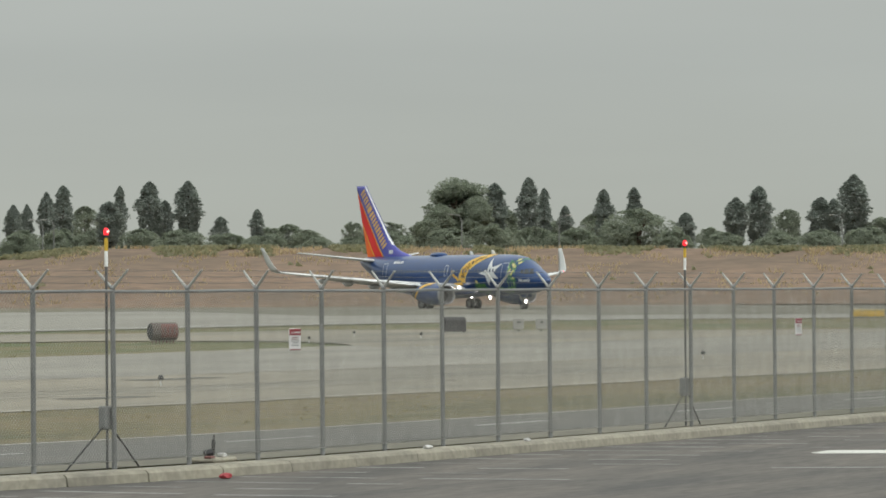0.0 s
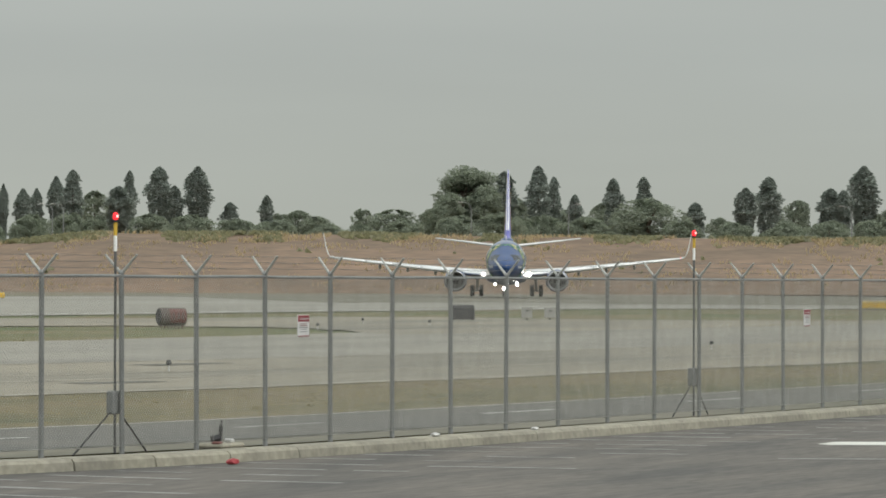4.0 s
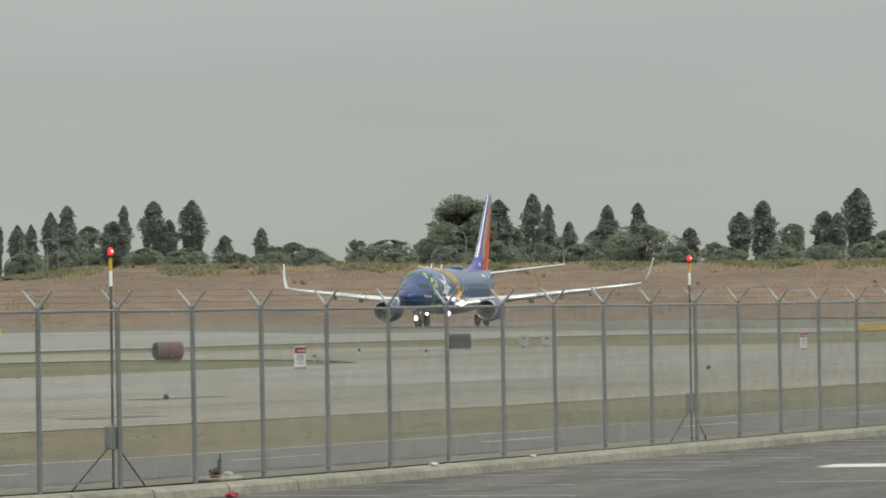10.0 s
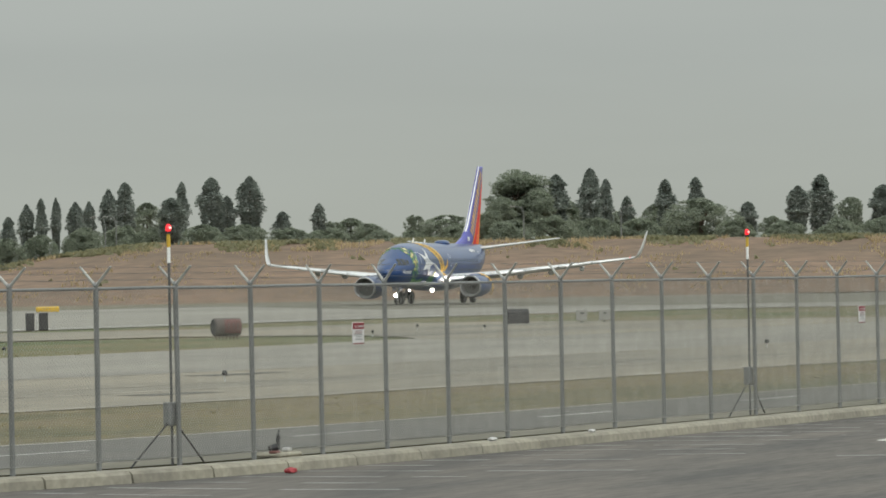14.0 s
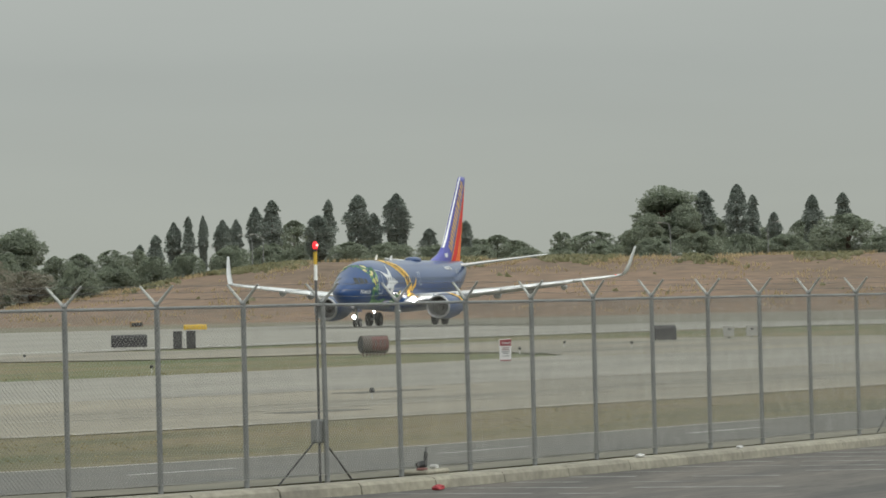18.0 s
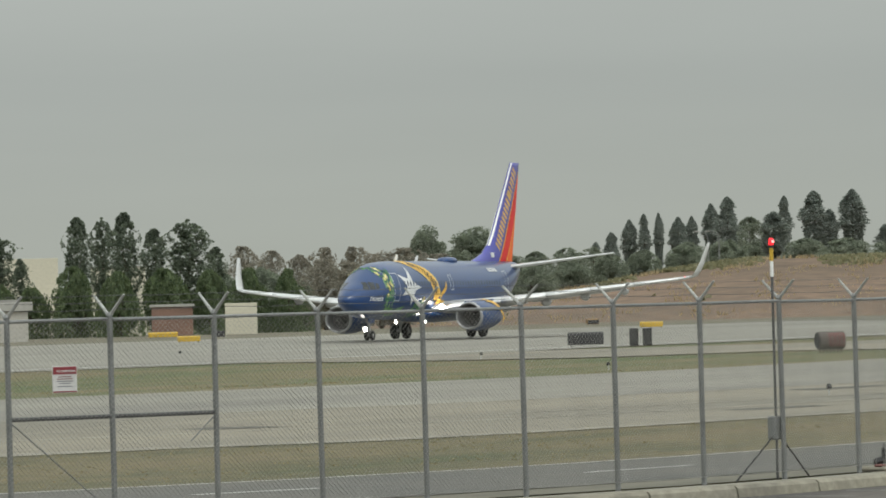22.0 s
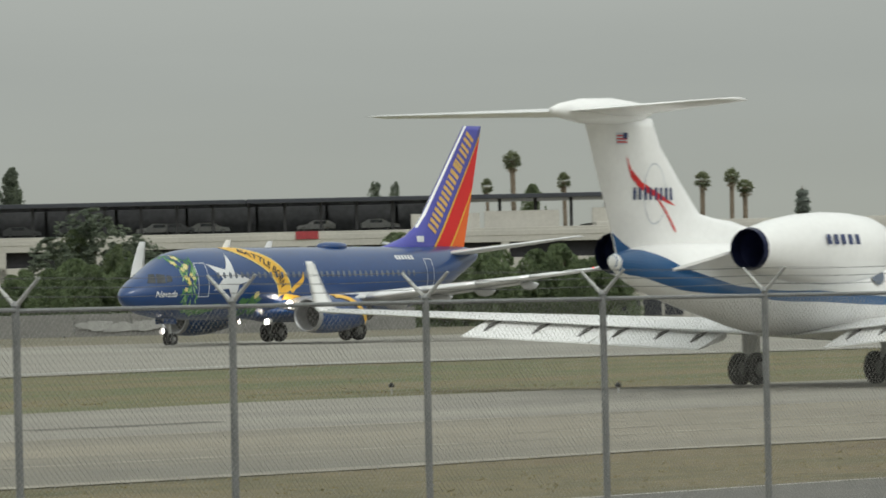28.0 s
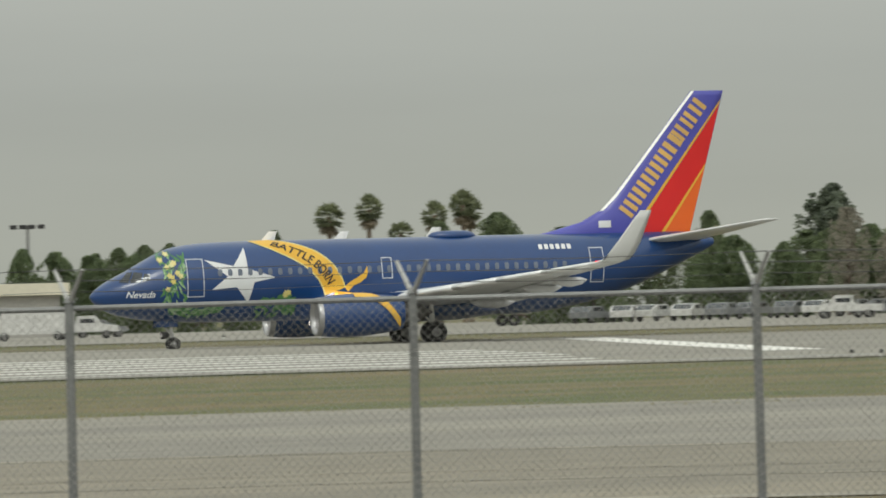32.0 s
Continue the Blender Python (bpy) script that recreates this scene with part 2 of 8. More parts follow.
def tube(bm, points, radius, sides=8, caps=True):
    """A round bar along points; radius is one number or one for each point."""
    pts = [Vector(p) for p in points]
    rad = radius if isinstance(radius, (list, tuple)) else [radius] * len(pts)
    rings = []
    for i, p in enumerate(pts):
        d = (pts[min(i + 1, len(pts) - 1)] - pts[max(i - 1, 0)]).normalized()
        a = d.cross(Vector((0, 0, 1)) if abs(d.z) < 0.95 else Vector((1, 0, 0))).normalized()
        b = d.cross(a)
        rings.append([bm.verts.new(p + rad[i] * (math.cos(k * 2 * math.pi / sides) * a + math.sin(k * 2 * math.pi / sides) * b)) for k in range(sides)])
    for r0, r1 in zip(rings, rings[1:]):
        for k in range(sides):
            bm.faces.new((r0[k], r0[(k + 1) % sides], r1[(k + 1) % sides], r1[k]))
    if caps:
        bm.faces.new(rings[0])
        bm.faces.new(rings[-1][::-1])
    return bm


def loft(bm, rings, closed=True, caps=(True, True)):
    """Faces between rings of equal count."""
    vs = [[bm.verts.new(p) for p in r] for r in rings]
    n = len(vs[0])
    for a, b in zip(vs, vs[1:]):
        for k in range(n if closed else n - 1):
            bm.faces.new((a[k], a[(k + 1) % n], b[(k + 1) % n], b[k]))
    if caps[0]:
        bm.faces.new(vs[0])
    if caps[1]:
        bm.faces.new(vs[-1][::-1])
    bmesh.ops.recalc_face_normals(bm, faces=bm.faces)
    return bm


def bm_():
    return bmesh.new()


# ---- the site: the plan's bands bend gently round the car park ----
BEND_A = (-90, 0, 19.5, 23, 27, 31, 36, 50, 60, 70, 82, 110, 200, 270)
BEND_F = (9300, 10690, 10690, 10450, 9700, 8850, 8300, 8250, 8000, 7500, 7000, 7000, 9300, 9300)
_a = np.linspace(-90, 270, 7201)
_f = np.convolve(np.pad(np.interp(_a, BEND_A, BEND_F), 60, mode="edge"), np.ones(121) / 121, "valid")
_b = np.concatenate([[0], np.cumsum((_f[1:] + _f[:-1]) / 2 * np.diff(_a)) / 9300])
_b = _b - np.interp(41, _a, _b) + 41


def site(u, v):
    """Metres along (u) and across (v) the airfield, to x and y."""
    az = math.degrees(math.atan2(v, u))
    az = az + 360 if az < -90 else az
    r, b = math.hypot(u, v) * 9300 / float(np.interp(az, _a, _f)), math.radians(float(np.interp(az, _a, _b)))
    return r * math.cos(b), r * math.sin(b)


# the car park lies a kerb's height below the foot of the fence
LOT_Z = -0.25


def rise(u, v):
    """Height of the ground: the airfield lies a little above the car park."""
    base = float(np.interp(v, (36, 42, 53, 75, 120, 160, 195, 260), (-0.05, -0.09, 0.02, 0.22, 0.45, 0.70, 0.92, 1.0)))
    s = min(max((u - 220) / 200, 0), 1)
    return base * (1 + 0.38 * s * s * (3 - 2 * s))


U_COLS = [-3000, -1500, -800, -400, -200, -120] + list(range(-80, 640, 8)) + [660, 700, 760, 850, 1000, 1300, 1800, 2600, 3800]


def along(line, u):
    """A line across the field: one number, or (u, v) knots."""
    return line if isinstance(line, (int, float)) else float(np.interp(u, [p[0] for p in line], [p[1] for p in line]))


def band(name, v0, v1, mat, lift, u0=-3000, u1=3800, steps=3, label="", kind="structure"):
    """A strip of the site between two lines across."""
    bm = bm_()
    us = [u for u in U_COLS if u0 < u < u1]
    us = [u0] + us + [u1]
    grid = []
    for u in us:
        lo, hi = along(v0, u), along(v1, u)
        grid.append([bm.verts.new((*site(u, lo + (hi - lo) * j / steps), rise(u, lo + (hi - lo) * j / steps) + lift)) for j in range(steps + 1)])
    for a, b in zip(grid, grid[1:]):
        for j in range(steps):
            bm.faces.new((a[j], b[j], b[j + 1], a[j + 1]))
    ob = part(name, bm, mat)
    return tagged(ob, label or name.replace("_", " "), "ground", kind=kind)


bm = bm_()
V_ROWS = [-2500, -400, -60, 0, 20, 34.3, 34.45, 36, 41, 53, 60, 70, 80, 88, 100, 112, 124, 140, 155, 170, 185, 200, 230, 300, 420, 700, 1400, 3000, 4200]
grid = [[bm.verts.new((*site(u, v), rise(u, v) - (0.27 if v < 34.4 else 0.02))) for v in V_ROWS] for u in U_COLS]
for a, b in zip(grid, grid[1:]):
    for j in range(len(V_ROWS) - 1):
        bm.faces.new((a[j], b[j], b[j + 1], a[j + 1]))
tagged(part("ground", bm, M["green"]), "dry mown grass of the airfield, olive and straw", "ground", kind="structure")
band("car_park", -60, 34.25, M["lot"], LOT_Z + 0.05, -300, 600, 4, "dark grey asphalt of a car park with worn markings")
band("fence_strip", ((-60, 34.2), (47, 34.2), (57, 34.35), (66, 34.35), (75, 34.05), (84, 33.75), (300, 33.75)), 35.2, M["apron"], 0.004, -60, 300, 1, "strip of grey dirt and gravel below the fence")
band("service_road", 35.2, 41.2, M["road"], 0.015, -400, 1300, 2, "grey asphalt perimeter road inside the fence")
# edges of the grass strip between taxiway and runway
TAXI_EDGE = ((0, 89), (10, 89.5), (28, 91), (45, 84), (60, 81), (75, 81.5), (90, 84), (110, 81), (137, 82.5), (171, 85), (194, 86), (214, 87.5), (240, 90), (270, 92), (330, 92))
RUNWAY_EDGE = ((0, 131), (24, 133), (40, 135), (60, 124), (88, 119.5), (111, 122), (135, 126), (160, 121), (190, 120), (220, 123), (260, 127), (300, 131), (360, 132), (420, 130), (450, 121), (600, 112))
band("taxiway", 66.5, TAXI_EDGE, M["taxi"], 0.02, -3000, 1800, 5, "pale grey concrete taxiway with dark joints")
band("taxiway_shoulder", 51.5, 66.5, M["taxi_old"], 0.018, -3000, 1800, 4, "tan aged asphalt half of the taxiway")
band("runway", RUNWAY_EDGE, 200, M["runway"], 0.02, -3000, 1800, 10, "pale concrete runway")
band("far_apron", 238, 430, M["runway"], 0.02, -1500, 150, 6, "pale concrete apron beyond the runway")
band("dry_field", 200, 330, M["field"], 0.01, 150, 900, 6, "brown dry field beyond the runway")


def sector(name, near, far, mat, lift, label):
    """A patch of ground between two lines given as (bearing, v) knots."""
    bm = bm_()
    b0, b1 = near[0][0], near[-1][0]
    rows = []
    for k in range(57):
        b = b0 + (b1 - b0) * k / 56
        az = radians(float(np.interp(b, _b, _a)))
        lo, hi = along(near, b), along(far, b)
        rows.append([bm.verts.new((*site(v / math.tan(az), v), rise(v / math.tan(az), v) + lift)) for v in [lo + (hi - lo) * j / 5 for j in range(6)]])
    for a, b in zip(rows, rows[1:]):
        for j in range(5):
            bm.faces.new((b[j], a[j], a[j + 1], b[j + 1]))
    return tagged(part(name, bm, mat), label, "ground", kind="structure")


sector("connector", ((12, 86), (19.6, 87), (20.2, 97), (20.8, 101), (22.5, 108.7), (24.5, 110.5), (26.3, 116.5), (27.3, 120.5), (28.2, 125)), ((12, 88), (14.7, 93.3), (17.1, 103.6), (18.6, 113), (20.2, 120.4), (22.1, 121.5), (23.9, 126), (25, 128.5), (26.3, 129.5), (28.2, 130)), M["taxi_old"], 0.024, "tan worn pavement joining taxiway and runway")
sector("turning_apron", ((12, 126), (14.7, 135), (17.1, 147), (18.3, 157), (20.2, 160), (21, 176), (22.0, 196), (23, 200)), ((12, 215), (23, 215)), M["apron"], 0.030, "dark worn asphalt where the runway ends")
band("near_verge", 41.2, 51.5, M["grass"], 0.008, -400, 900, 4, "patchy brown and olive grass verge")
band("runway_verge", 200, 214, M["grass"], 0.012, -1500, 150, 2, "brown dry verge of the runway")

# ---- joints and paint on the pavements ----
paint_rnd = random.Random(3)


def streak(name, v, wide, mat, u0, u1, lift=0.0255, wob=0.0, parent=None):
    """A thin line along the field, its edges a little uneven."""
    bm = bm_()
    us = [u0] + [u for u in U_COLS if u0 < u < u1] + [u1]
    row = []
    for u in us:
        w = wide * (1 + paint_rnd.uniform(-0.25, 0.25)) / 2
        c = along(v, u) + paint_rnd.uniform(-wob, wob)
        row.append([bm.verts.new((*site(u, c + s * w), rise(u, c + s * w) + lift)) for s in (-1, 1)])
    for a, b in zip(row, row[1:]):
        bm.faces.new((a[0], b[0], b[1], a[1]))
    return part(name, bm, M[mat], parent)


marks = thing("pavement_markings", "dark joints and worn white lines on the pavements", "markings", kind="structure")
for v, w, wob in ((75.2, 0.10, 0.03), (66.6, 0.32, 0.05), (59.6, 0.2, 0.06), (56.9, 0.34, 0.1), (51.4, 0.7, 0.35), (161.5, 0.2, 0.03), (143, 0.25, 0.03)):
    streak("joint", v, w, "seam", -400, 900, 0.0255, wob, marks)
for u in range(-40, 420, 14):
    streak("lane_dash", 38.2, 0.14, "paint", u, u + 4.5, 0.021, 0.0, marks)
streak("lane_edge", 41.0, 0.12, "paint", -300, 600, 0.021, 0.0, marks)
for k in range(7):
    streak("runway_stripe", 138 + k * 4.8, 2.0, "paint", -70, 29.5 + paint_rnd.uniform(-1, 1), 0.027, 0.0, marks)
for k in range(11):
    streak("threshold_bar", 152 + k * 4, 4.3, "fresh_paint", 36.6 + 0.05 * k, 39.0 + 0.05 * k, 0.027, 0.0, marks)
streak("runway_edge_stripe", tuple((u, v + 3) for u, v in RUNWAY_EDGE), 0.4, "paint", -900, 900, 0.028, 0.0, marks)
for u0, v0, ln in ((133.8, 55.2, 5.0), (47.6, 53.4, 2.0), (95, 62, 5), (110, 58.4, 4), (160, 64, 7), (30, 59, 4), (262, 95.6, 18), (68, 71.5, 6)):
    streak("patch", v0, 0.9, "tar", u0, u0 + ln, 0.0275, 0.15, marks)
# worn bay lines and an arrow in the car park


def slab(u, v, ang, ln, wd, name="bay_line"):
    x, y = site(u, v)
    bm = bm_()
    d, q = Vector((math.cos(ang), math.sin(ang), 0)), Vector((-math.sin(ang), math.cos(ang), 0))
    c = Vector((x, y, LOT_Z + 0.005))
    bm.faces.new([bm.verts.new(c + d * sx * ln / 2 + q * sy * wd / 2) for sx, sy in ((-1, -1), (1, -1), (1, 1), (-1, 1))])
    return part(name, bm, M["faded"], marks)


for k in range(26):
    # worn lines of the bays, square to the kerb, each in one or two pieces
    u, v = 60 + k * 2.7, 33.0
    while v > 29.5:
        ln = paint_rnd.uniform(0.7, 2.4)
        p, q = Vector(site(u, v)), Vector(site(u + 0.1, v - ln))
        slab(u, v - ln / 2, math.atan2(q.y - p.y, q.x - p.x), (q - p).length, paint_rnd.uniform(0.16, 0.34))
        v -= ln + paint_rnd.uniform(0.2, 1.5)
xa, ya = site(103.0, 27.5)
bm = bm_()
for pts in ([(-0.8, -0.2), (-0.45, 0.36), (6.0, 0.42), (6.0, -0.35), (-0.6, -0.36)],):
    bm.faces.new([bm.verts.new((xa + math.cos(radians(-74)) * px - math.sin(radians(-74)) * py * 2.6, ya + math.sin(radians(-74)) * px + math.cos(radians(-74)) * py * 2.6, LOT_Z + 0.006)) for px, py in pts])
part("arrow", bm, M["paint"], marks, "worn white arrow")
slab(93.9, 24.8, radians(106), 3.2, 0.35, "arrow_tail")

# ---- perimeter fence ----
# where its posts stand, from one end to the other: they follow the bend of the kerb
POST_KNOTS = ((-20, 8.92, 44.18), (-17, 17.31, 41.62), (-14, 25.03, 38.91), (-11, 33.73, 38.04), (-8, 43.33, 38.24), (-5, 52.54, 38.39), (-2, 58.84, 36.85), (1, 63.29, 34.55), (4, 68.10, 32.15), (7, 74.06, 30.61), (10, 81.20, 29.86), (13, 88.99, 29.39), (17, 99.66, 28.90), (21, 110.44, 28.41))


def spline(knots, x):
    """A smooth line through (x, a, b) knots."""
    k = max(i for i in range(len(knots) - 1) if knots[i][0] <= x or i == 0)
    p0, p1, p2, p3 = knots[max(k - 1, 0)], knots[k], knots[k + 1], knots[min(k + 2, len(knots) - 1)]
    h = p2[0] - p1[0]
    t = (x - p1[0]) / h
    out = []
    for c in range(1, len(p1)):
        m1 = (p2[c] - p0[c]) / (p2[0] - p0[0]) * h
        m2 = (p3[c] - p1[c]) / (p3[0] - p1[0]) * h
        if not 0 <= t <= 1:
            out.append(p1[c] + (p2[c] - p1[c]) * t)
        else:
            out.append((2 * t**3 - 3 * t**2 + 1) * p1[c] + (t**3 - 2 * t**2 + t) * m1 + (3 * t**2 - 2 * t**3) * p2[c] + (t**3 - t**2) * m2)
    return out


FENCE_H = 2.66


def arm_turn(n):
    """How far the wire arms are turned from the line of the fence."""
    return radians(float(np.interp(n, (-20, -14, -11, -5, 3, 6, 10), (116, 106, 96, 96, 103, 85, 66))))



FIRST, LAST = -24, 40


def post_at(n):
    return Vector((*spline(POST_KNOTS, n), 0.0))


M["dark_steel"] = material("weathered_steel", (0.13, 0.13, 0.13), 0.6, 0.3, vary=0.15, scale=1.2, fine=14.0)
fence = thing("chain_link_fence", "galvanised chain-link airport fence topped with barbed wire", "fence", kind="")
pm = bm_()
tube(pm, [(0, 0, -0.12), (0, 0, FENCE_H + 0.04)], 0.04, 10)
tube(pm, [(0, 0, FENCE_H + 0.03), (0, 0, FENCE_H + 0.08)], [0.055, 0.02], 10)
post_mesh = smooth(mesh_of(pm, "post"), False)
post_mesh.materials.append(M["steel"])
am = bm_()
for sgn in (1, -1):
    tube(am, [(0, 0, FENCE_H + 0.02), (sgn * 0.30, 0, FENCE_H + 0.31)], [0.026, 0.017], 6)
arm_mesh = mesh_of(am, "wire_arm")
arm_mesh.materials.append(material("bright_galvanised", (0.48, 0.48, 0.46), 0.5, 0.2, vary=0.12, scale=3.0))
wires = bm_()
cm = bm_()
rails = bm_()
for n in range(FIRST, LAST):
    a, b = post_at(n), post_at(n + 1)
    d = (b - a).normalized()
    turn = math.atan2(d.y, d.x)
    p = new("post", post_mesh)
    p.parent, p.matrix_basis = fence, Matrix.Translation(a) @ Euler((radians(random.uniform(-0.3, 0.3)), radians(random.uniform(-0.3, 0.3)), turn)).to_matrix().to_4x4()
    arm = new("wire_arm", arm_mesh)
    arm.parent = p
    # the arms lean out to both sides of the fence and a little along it
    arm.matrix_basis = Matrix.Rotation(arm_turn(n) + radians(random.uniform(-4, 4)), 4, "Z")
    rail = bm_()
    tube(rail, [a + Vector((0, 0, FENCE_H - 0.02)), b + Vector((0, 0, FENCE_H - 0.02 + random.uniform(-0.01, 0.01)))], 0.024, 8)
    part("top_rail", rail, M["steel"], fence)
    tube(rails, [a + Vector((0, 0, 0.06)), (a + b) / 2 + Vector((0, 0, 0.05)), b + Vector((0, 0, 0.06))], 0.006, 4)
    across = Vector((-d.y, d.x, 0))
    for sgn in (1, -1):
        for k in (0.35, 0.68, 1.0):
            off, off2 = ((across * math.sin(arm_turn(m)) + d * math.cos(arm_turn(m))) * sgn * 0.30 * k + Vector((0, 0, FENCE_H + 0.02 + 0.29 * k)) for m in (n, n + 1))
            mid = (a + b + off + off2) / 2 - Vector((0, 0, 0.02))
            tube(wires, [a + off, mid, b + off2], 0.0024, 3)
    # fabric: two families of slanting wires
    L = (b - a).length
    step = 0.075
    side = across * 0.045
    for s0 in (1, -1):
        x = -FENCE_H if s0 > 0 else 0.0
        top = L if s0 > 0 else L + FENCE_H
        while x < top:
            x0, z0, x1, z1 = x, 0.05, x + s0 * (FENCE_H - 0.07), FENCE_H - 0.02
            lo, hi = min(x0, x1), max(x0, x1)
            t0, t1 = 0.0, 1.0
            if s0 > 0:
                t0, t1 = max(0, (0 - x0) / (x1 - x0)), min(1, (L - x0) / (x1 - x0))
            else:
                t0, t1 = max(0, (x0 - L) / (x0 - x1)), min(1, x0 / (x0 - x1))
            if t1 - t0 > 0.01:
                q0 = a + d * (x0 + (x1 - x0) * t0) + Vector((0, 0, z0 + (z1 - z0) * t0)) - side
                q1 = a + d * (x0 + (x1 - x0) * t1) + Vector((0, 0, z0 + (z1 - z0) * t1)) - side
                w = 0.0028
                nrm = Vector((0, 0, 1)) * w
                vs = [cm.verts.new(q) for q in (q0 + nrm, q0 - nrm, q1 - nrm, q1 + nrm)]
                cm.faces.new(vs)
                dep = [cm.verts.new(q) for q in (q0 - across * w, q0 + across * w, q1 + across * w, q1 - across * w)]
                cm.faces.new(dep)
            x += step
tagged(part("barbed_wire", wires, M["dark_steel"], fence, "thin barbed wire strands"), kind="stuff")
tagged(part("wire_mesh", cm, M["wire"], fence, "diamond wire fabric"), kind="stuff")
part("tension_wire", rails, M["wire"], fence)

# gate leaves either side of one post: a middle rail and cable braces
for n0, n1 in ((-1, 0), (0, 1)):
    a, b = post_at(n0), post_at(n1)
    g = bm_()
    tube(g, [a + Vector((0, 0, 1.33)), b + Vector((0, 0, 1.33))], 0.03, 8)
    part("gate_rail", g, M["dark_steel"], fence)
    g = bm_()
    o, c = (b, a) if n0 == 0 else (a, b)
    tube(g, [o.lerp(c, 0.25 if n0 == 0 else 0.02) + Vector((0, 0, 0.95 if n0 == 0 else 1.28)), o.lerp(c, 0.0 if n0 == 0 else 0.95) + Vector((0, 0, 1.3 if n0 == 0 else 0.06))], 0.01, 5)
    part("gate_brace", g, M["steel"], fence)

# kerb along the car park, in cast lengths
kerb = thing("kerb", "weathered pale concrete kerb below the fence", "kerb", kind="structure")


def kerb_profile(bm, a, b):
    d = (b - a).normalized()
    o = Vector((d.y, -d.x, 0))
    prof = ((0.10, -0.27), (0.62, -0.27), (0.60, -0.12), (0.55, -0.075), (0.16, -0.055), (0.10, -0.07))
    gap = d * 0.006
    rings = [[p + o * x + Vector((0, 0, z)) for x, z in prof] for p in (a + gap, b - gap)]
    return loft(bm, rings)


for n in range(FIRST, LAST):
    a, b = post_at(n), post_at(n + 1)
    part("kerb_length", kerb_profile(bm_(), a, b), M["kerb"], kerb)

# ---- aircraft building ----
def hermite(table, x):
    return spline(table, x)


class Body:
    """A fuselage: stations (x, centre height, half width, half height above, half height below)."""

    def __init__(self, stations):
        self.st = sorted(stations)

    def sec(self, x):
        x = min(max(x, self.st[0][0]), self.st[-1][0])
        return spline(self.st, x)

    def at(self, x, ang, off=0.0):
        """The skin at station x; ang degrees up from level, left side below 90, right side above."""
        zc, w, up, dn = self.sec(x)
        a = radians(ang)
        h = up if math.sin(a) >= 0 else dn
        return Vector((x, (w + off) * math.cos(a), zc + (h + off) * math.sin(a)))

    def side(self, x, z, off=0.0, left=True):
        zc, w, up, dn = self.sec(x)
        h = up if z >= zc else dn
        s = max(-1, min(1, (z - zc) / max(h, 1e-4)))
        a = math.degrees(math.asin(s))
        return self.at(x, a if left else 180 - a, off)

    def mesh(self, steps=110, sides=44, x0=None, x1=None):
        lo, hi = x0 if x0 is not None else self.st[0][0], x1 if x1 is not None else self.st[-1][0]
        rings = []
        for i in range(steps + 1):
            f = i / steps
            x = lo + (hi - lo) * (0.5 - 0.5 * math.cos(math.pi * f)) if x0 is None else lo + (hi - lo) * f
            rings.append([self.at(x, 360 * k / sides) for k in range(sides)])
        return loft(bm_(), rings)


def flat(points, cuts=3):
    """A flat outline, filled and cut into small triangles; points in the plan of a surface."""
    bm = bm_()
    vs = [bm.verts.new((x, y, 0)) for x, y in points]
    es = [bm.edges.new((vs[i], vs[(i + 1) % len(vs)])) for i in range(len(vs))]
    bmesh.ops.triangle_fill(bm, edges=es, use_beauty=True)
    for _ in range(cuts):
        bmesh.ops.subdivide_edges(bm, edges=[e for e in bm.edges if e.calc_length() > 0.22], cuts=1, use_grid_fill=True)
        bmesh.ops.triangulate(bm, faces=bm.faces)
    return bm


def onto(bm, fn):
    for v in bm.verts:
        v.co = fn(v.co.x, v.co.y)
    return bm


def lettering(words, size, fn, shear=0.0, bold=0.0):
    """Words in the built-in font, laid on a surface by fn(x, y)."""
    cu = bpy.data.curves.new("letters", "FONT")
    cu.body, cu.size, cu.shear, cu.offset, cu.align_x = words, size, shear, bold, "CENTER"
    ob = bpy.data.objects.new("letters", cu)
    scene.collection.objects.link(ob)
    me = bpy.data.meshes.new_from_object(ob.evaluated_get(bpy.context.evaluated_depsgraph_get()))
    bpy.data.objects.remove(ob)
    for v in me.vertices:
        v.co = fn(v.co.x, v.co.y)
    return me


def aero(span_table, fn, under=False):
    """A wing: span_table rows (s, leading x, trailing x, height, thickness); fn(s) gives (y, extra z)."""
    rings = []
    up = [(0, 0), (0.02, 0.28), (0.08, 0.62), (0.2, 0.92), (0.36, 1.0), (0.55, 0.85), (0.75, 0.5), (0.9, 0.2), (1, 0.03)]
    dn = [(0.9, -0.04), (0.75, -0.14), (0.55, -0.38), (0.36, -0.55), (0.2, -0.55), (0.08, -0.4), (0.02, -0.22)]
    for s, le, te, z, th in span_table:
        y, dz = fn(s)
        rings.append([Vector((le + (te - le) * f, y, z + dz + th * 0.55 * g)) for f, g in up + dn])
    bm = loft(bm_(), rings)
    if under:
        # lower faces behind the leading edge take the second, darker grey material
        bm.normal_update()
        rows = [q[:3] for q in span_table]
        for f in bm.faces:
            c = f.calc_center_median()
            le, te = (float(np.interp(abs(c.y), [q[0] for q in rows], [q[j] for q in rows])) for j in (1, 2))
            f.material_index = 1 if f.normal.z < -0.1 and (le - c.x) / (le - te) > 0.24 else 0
    return bm


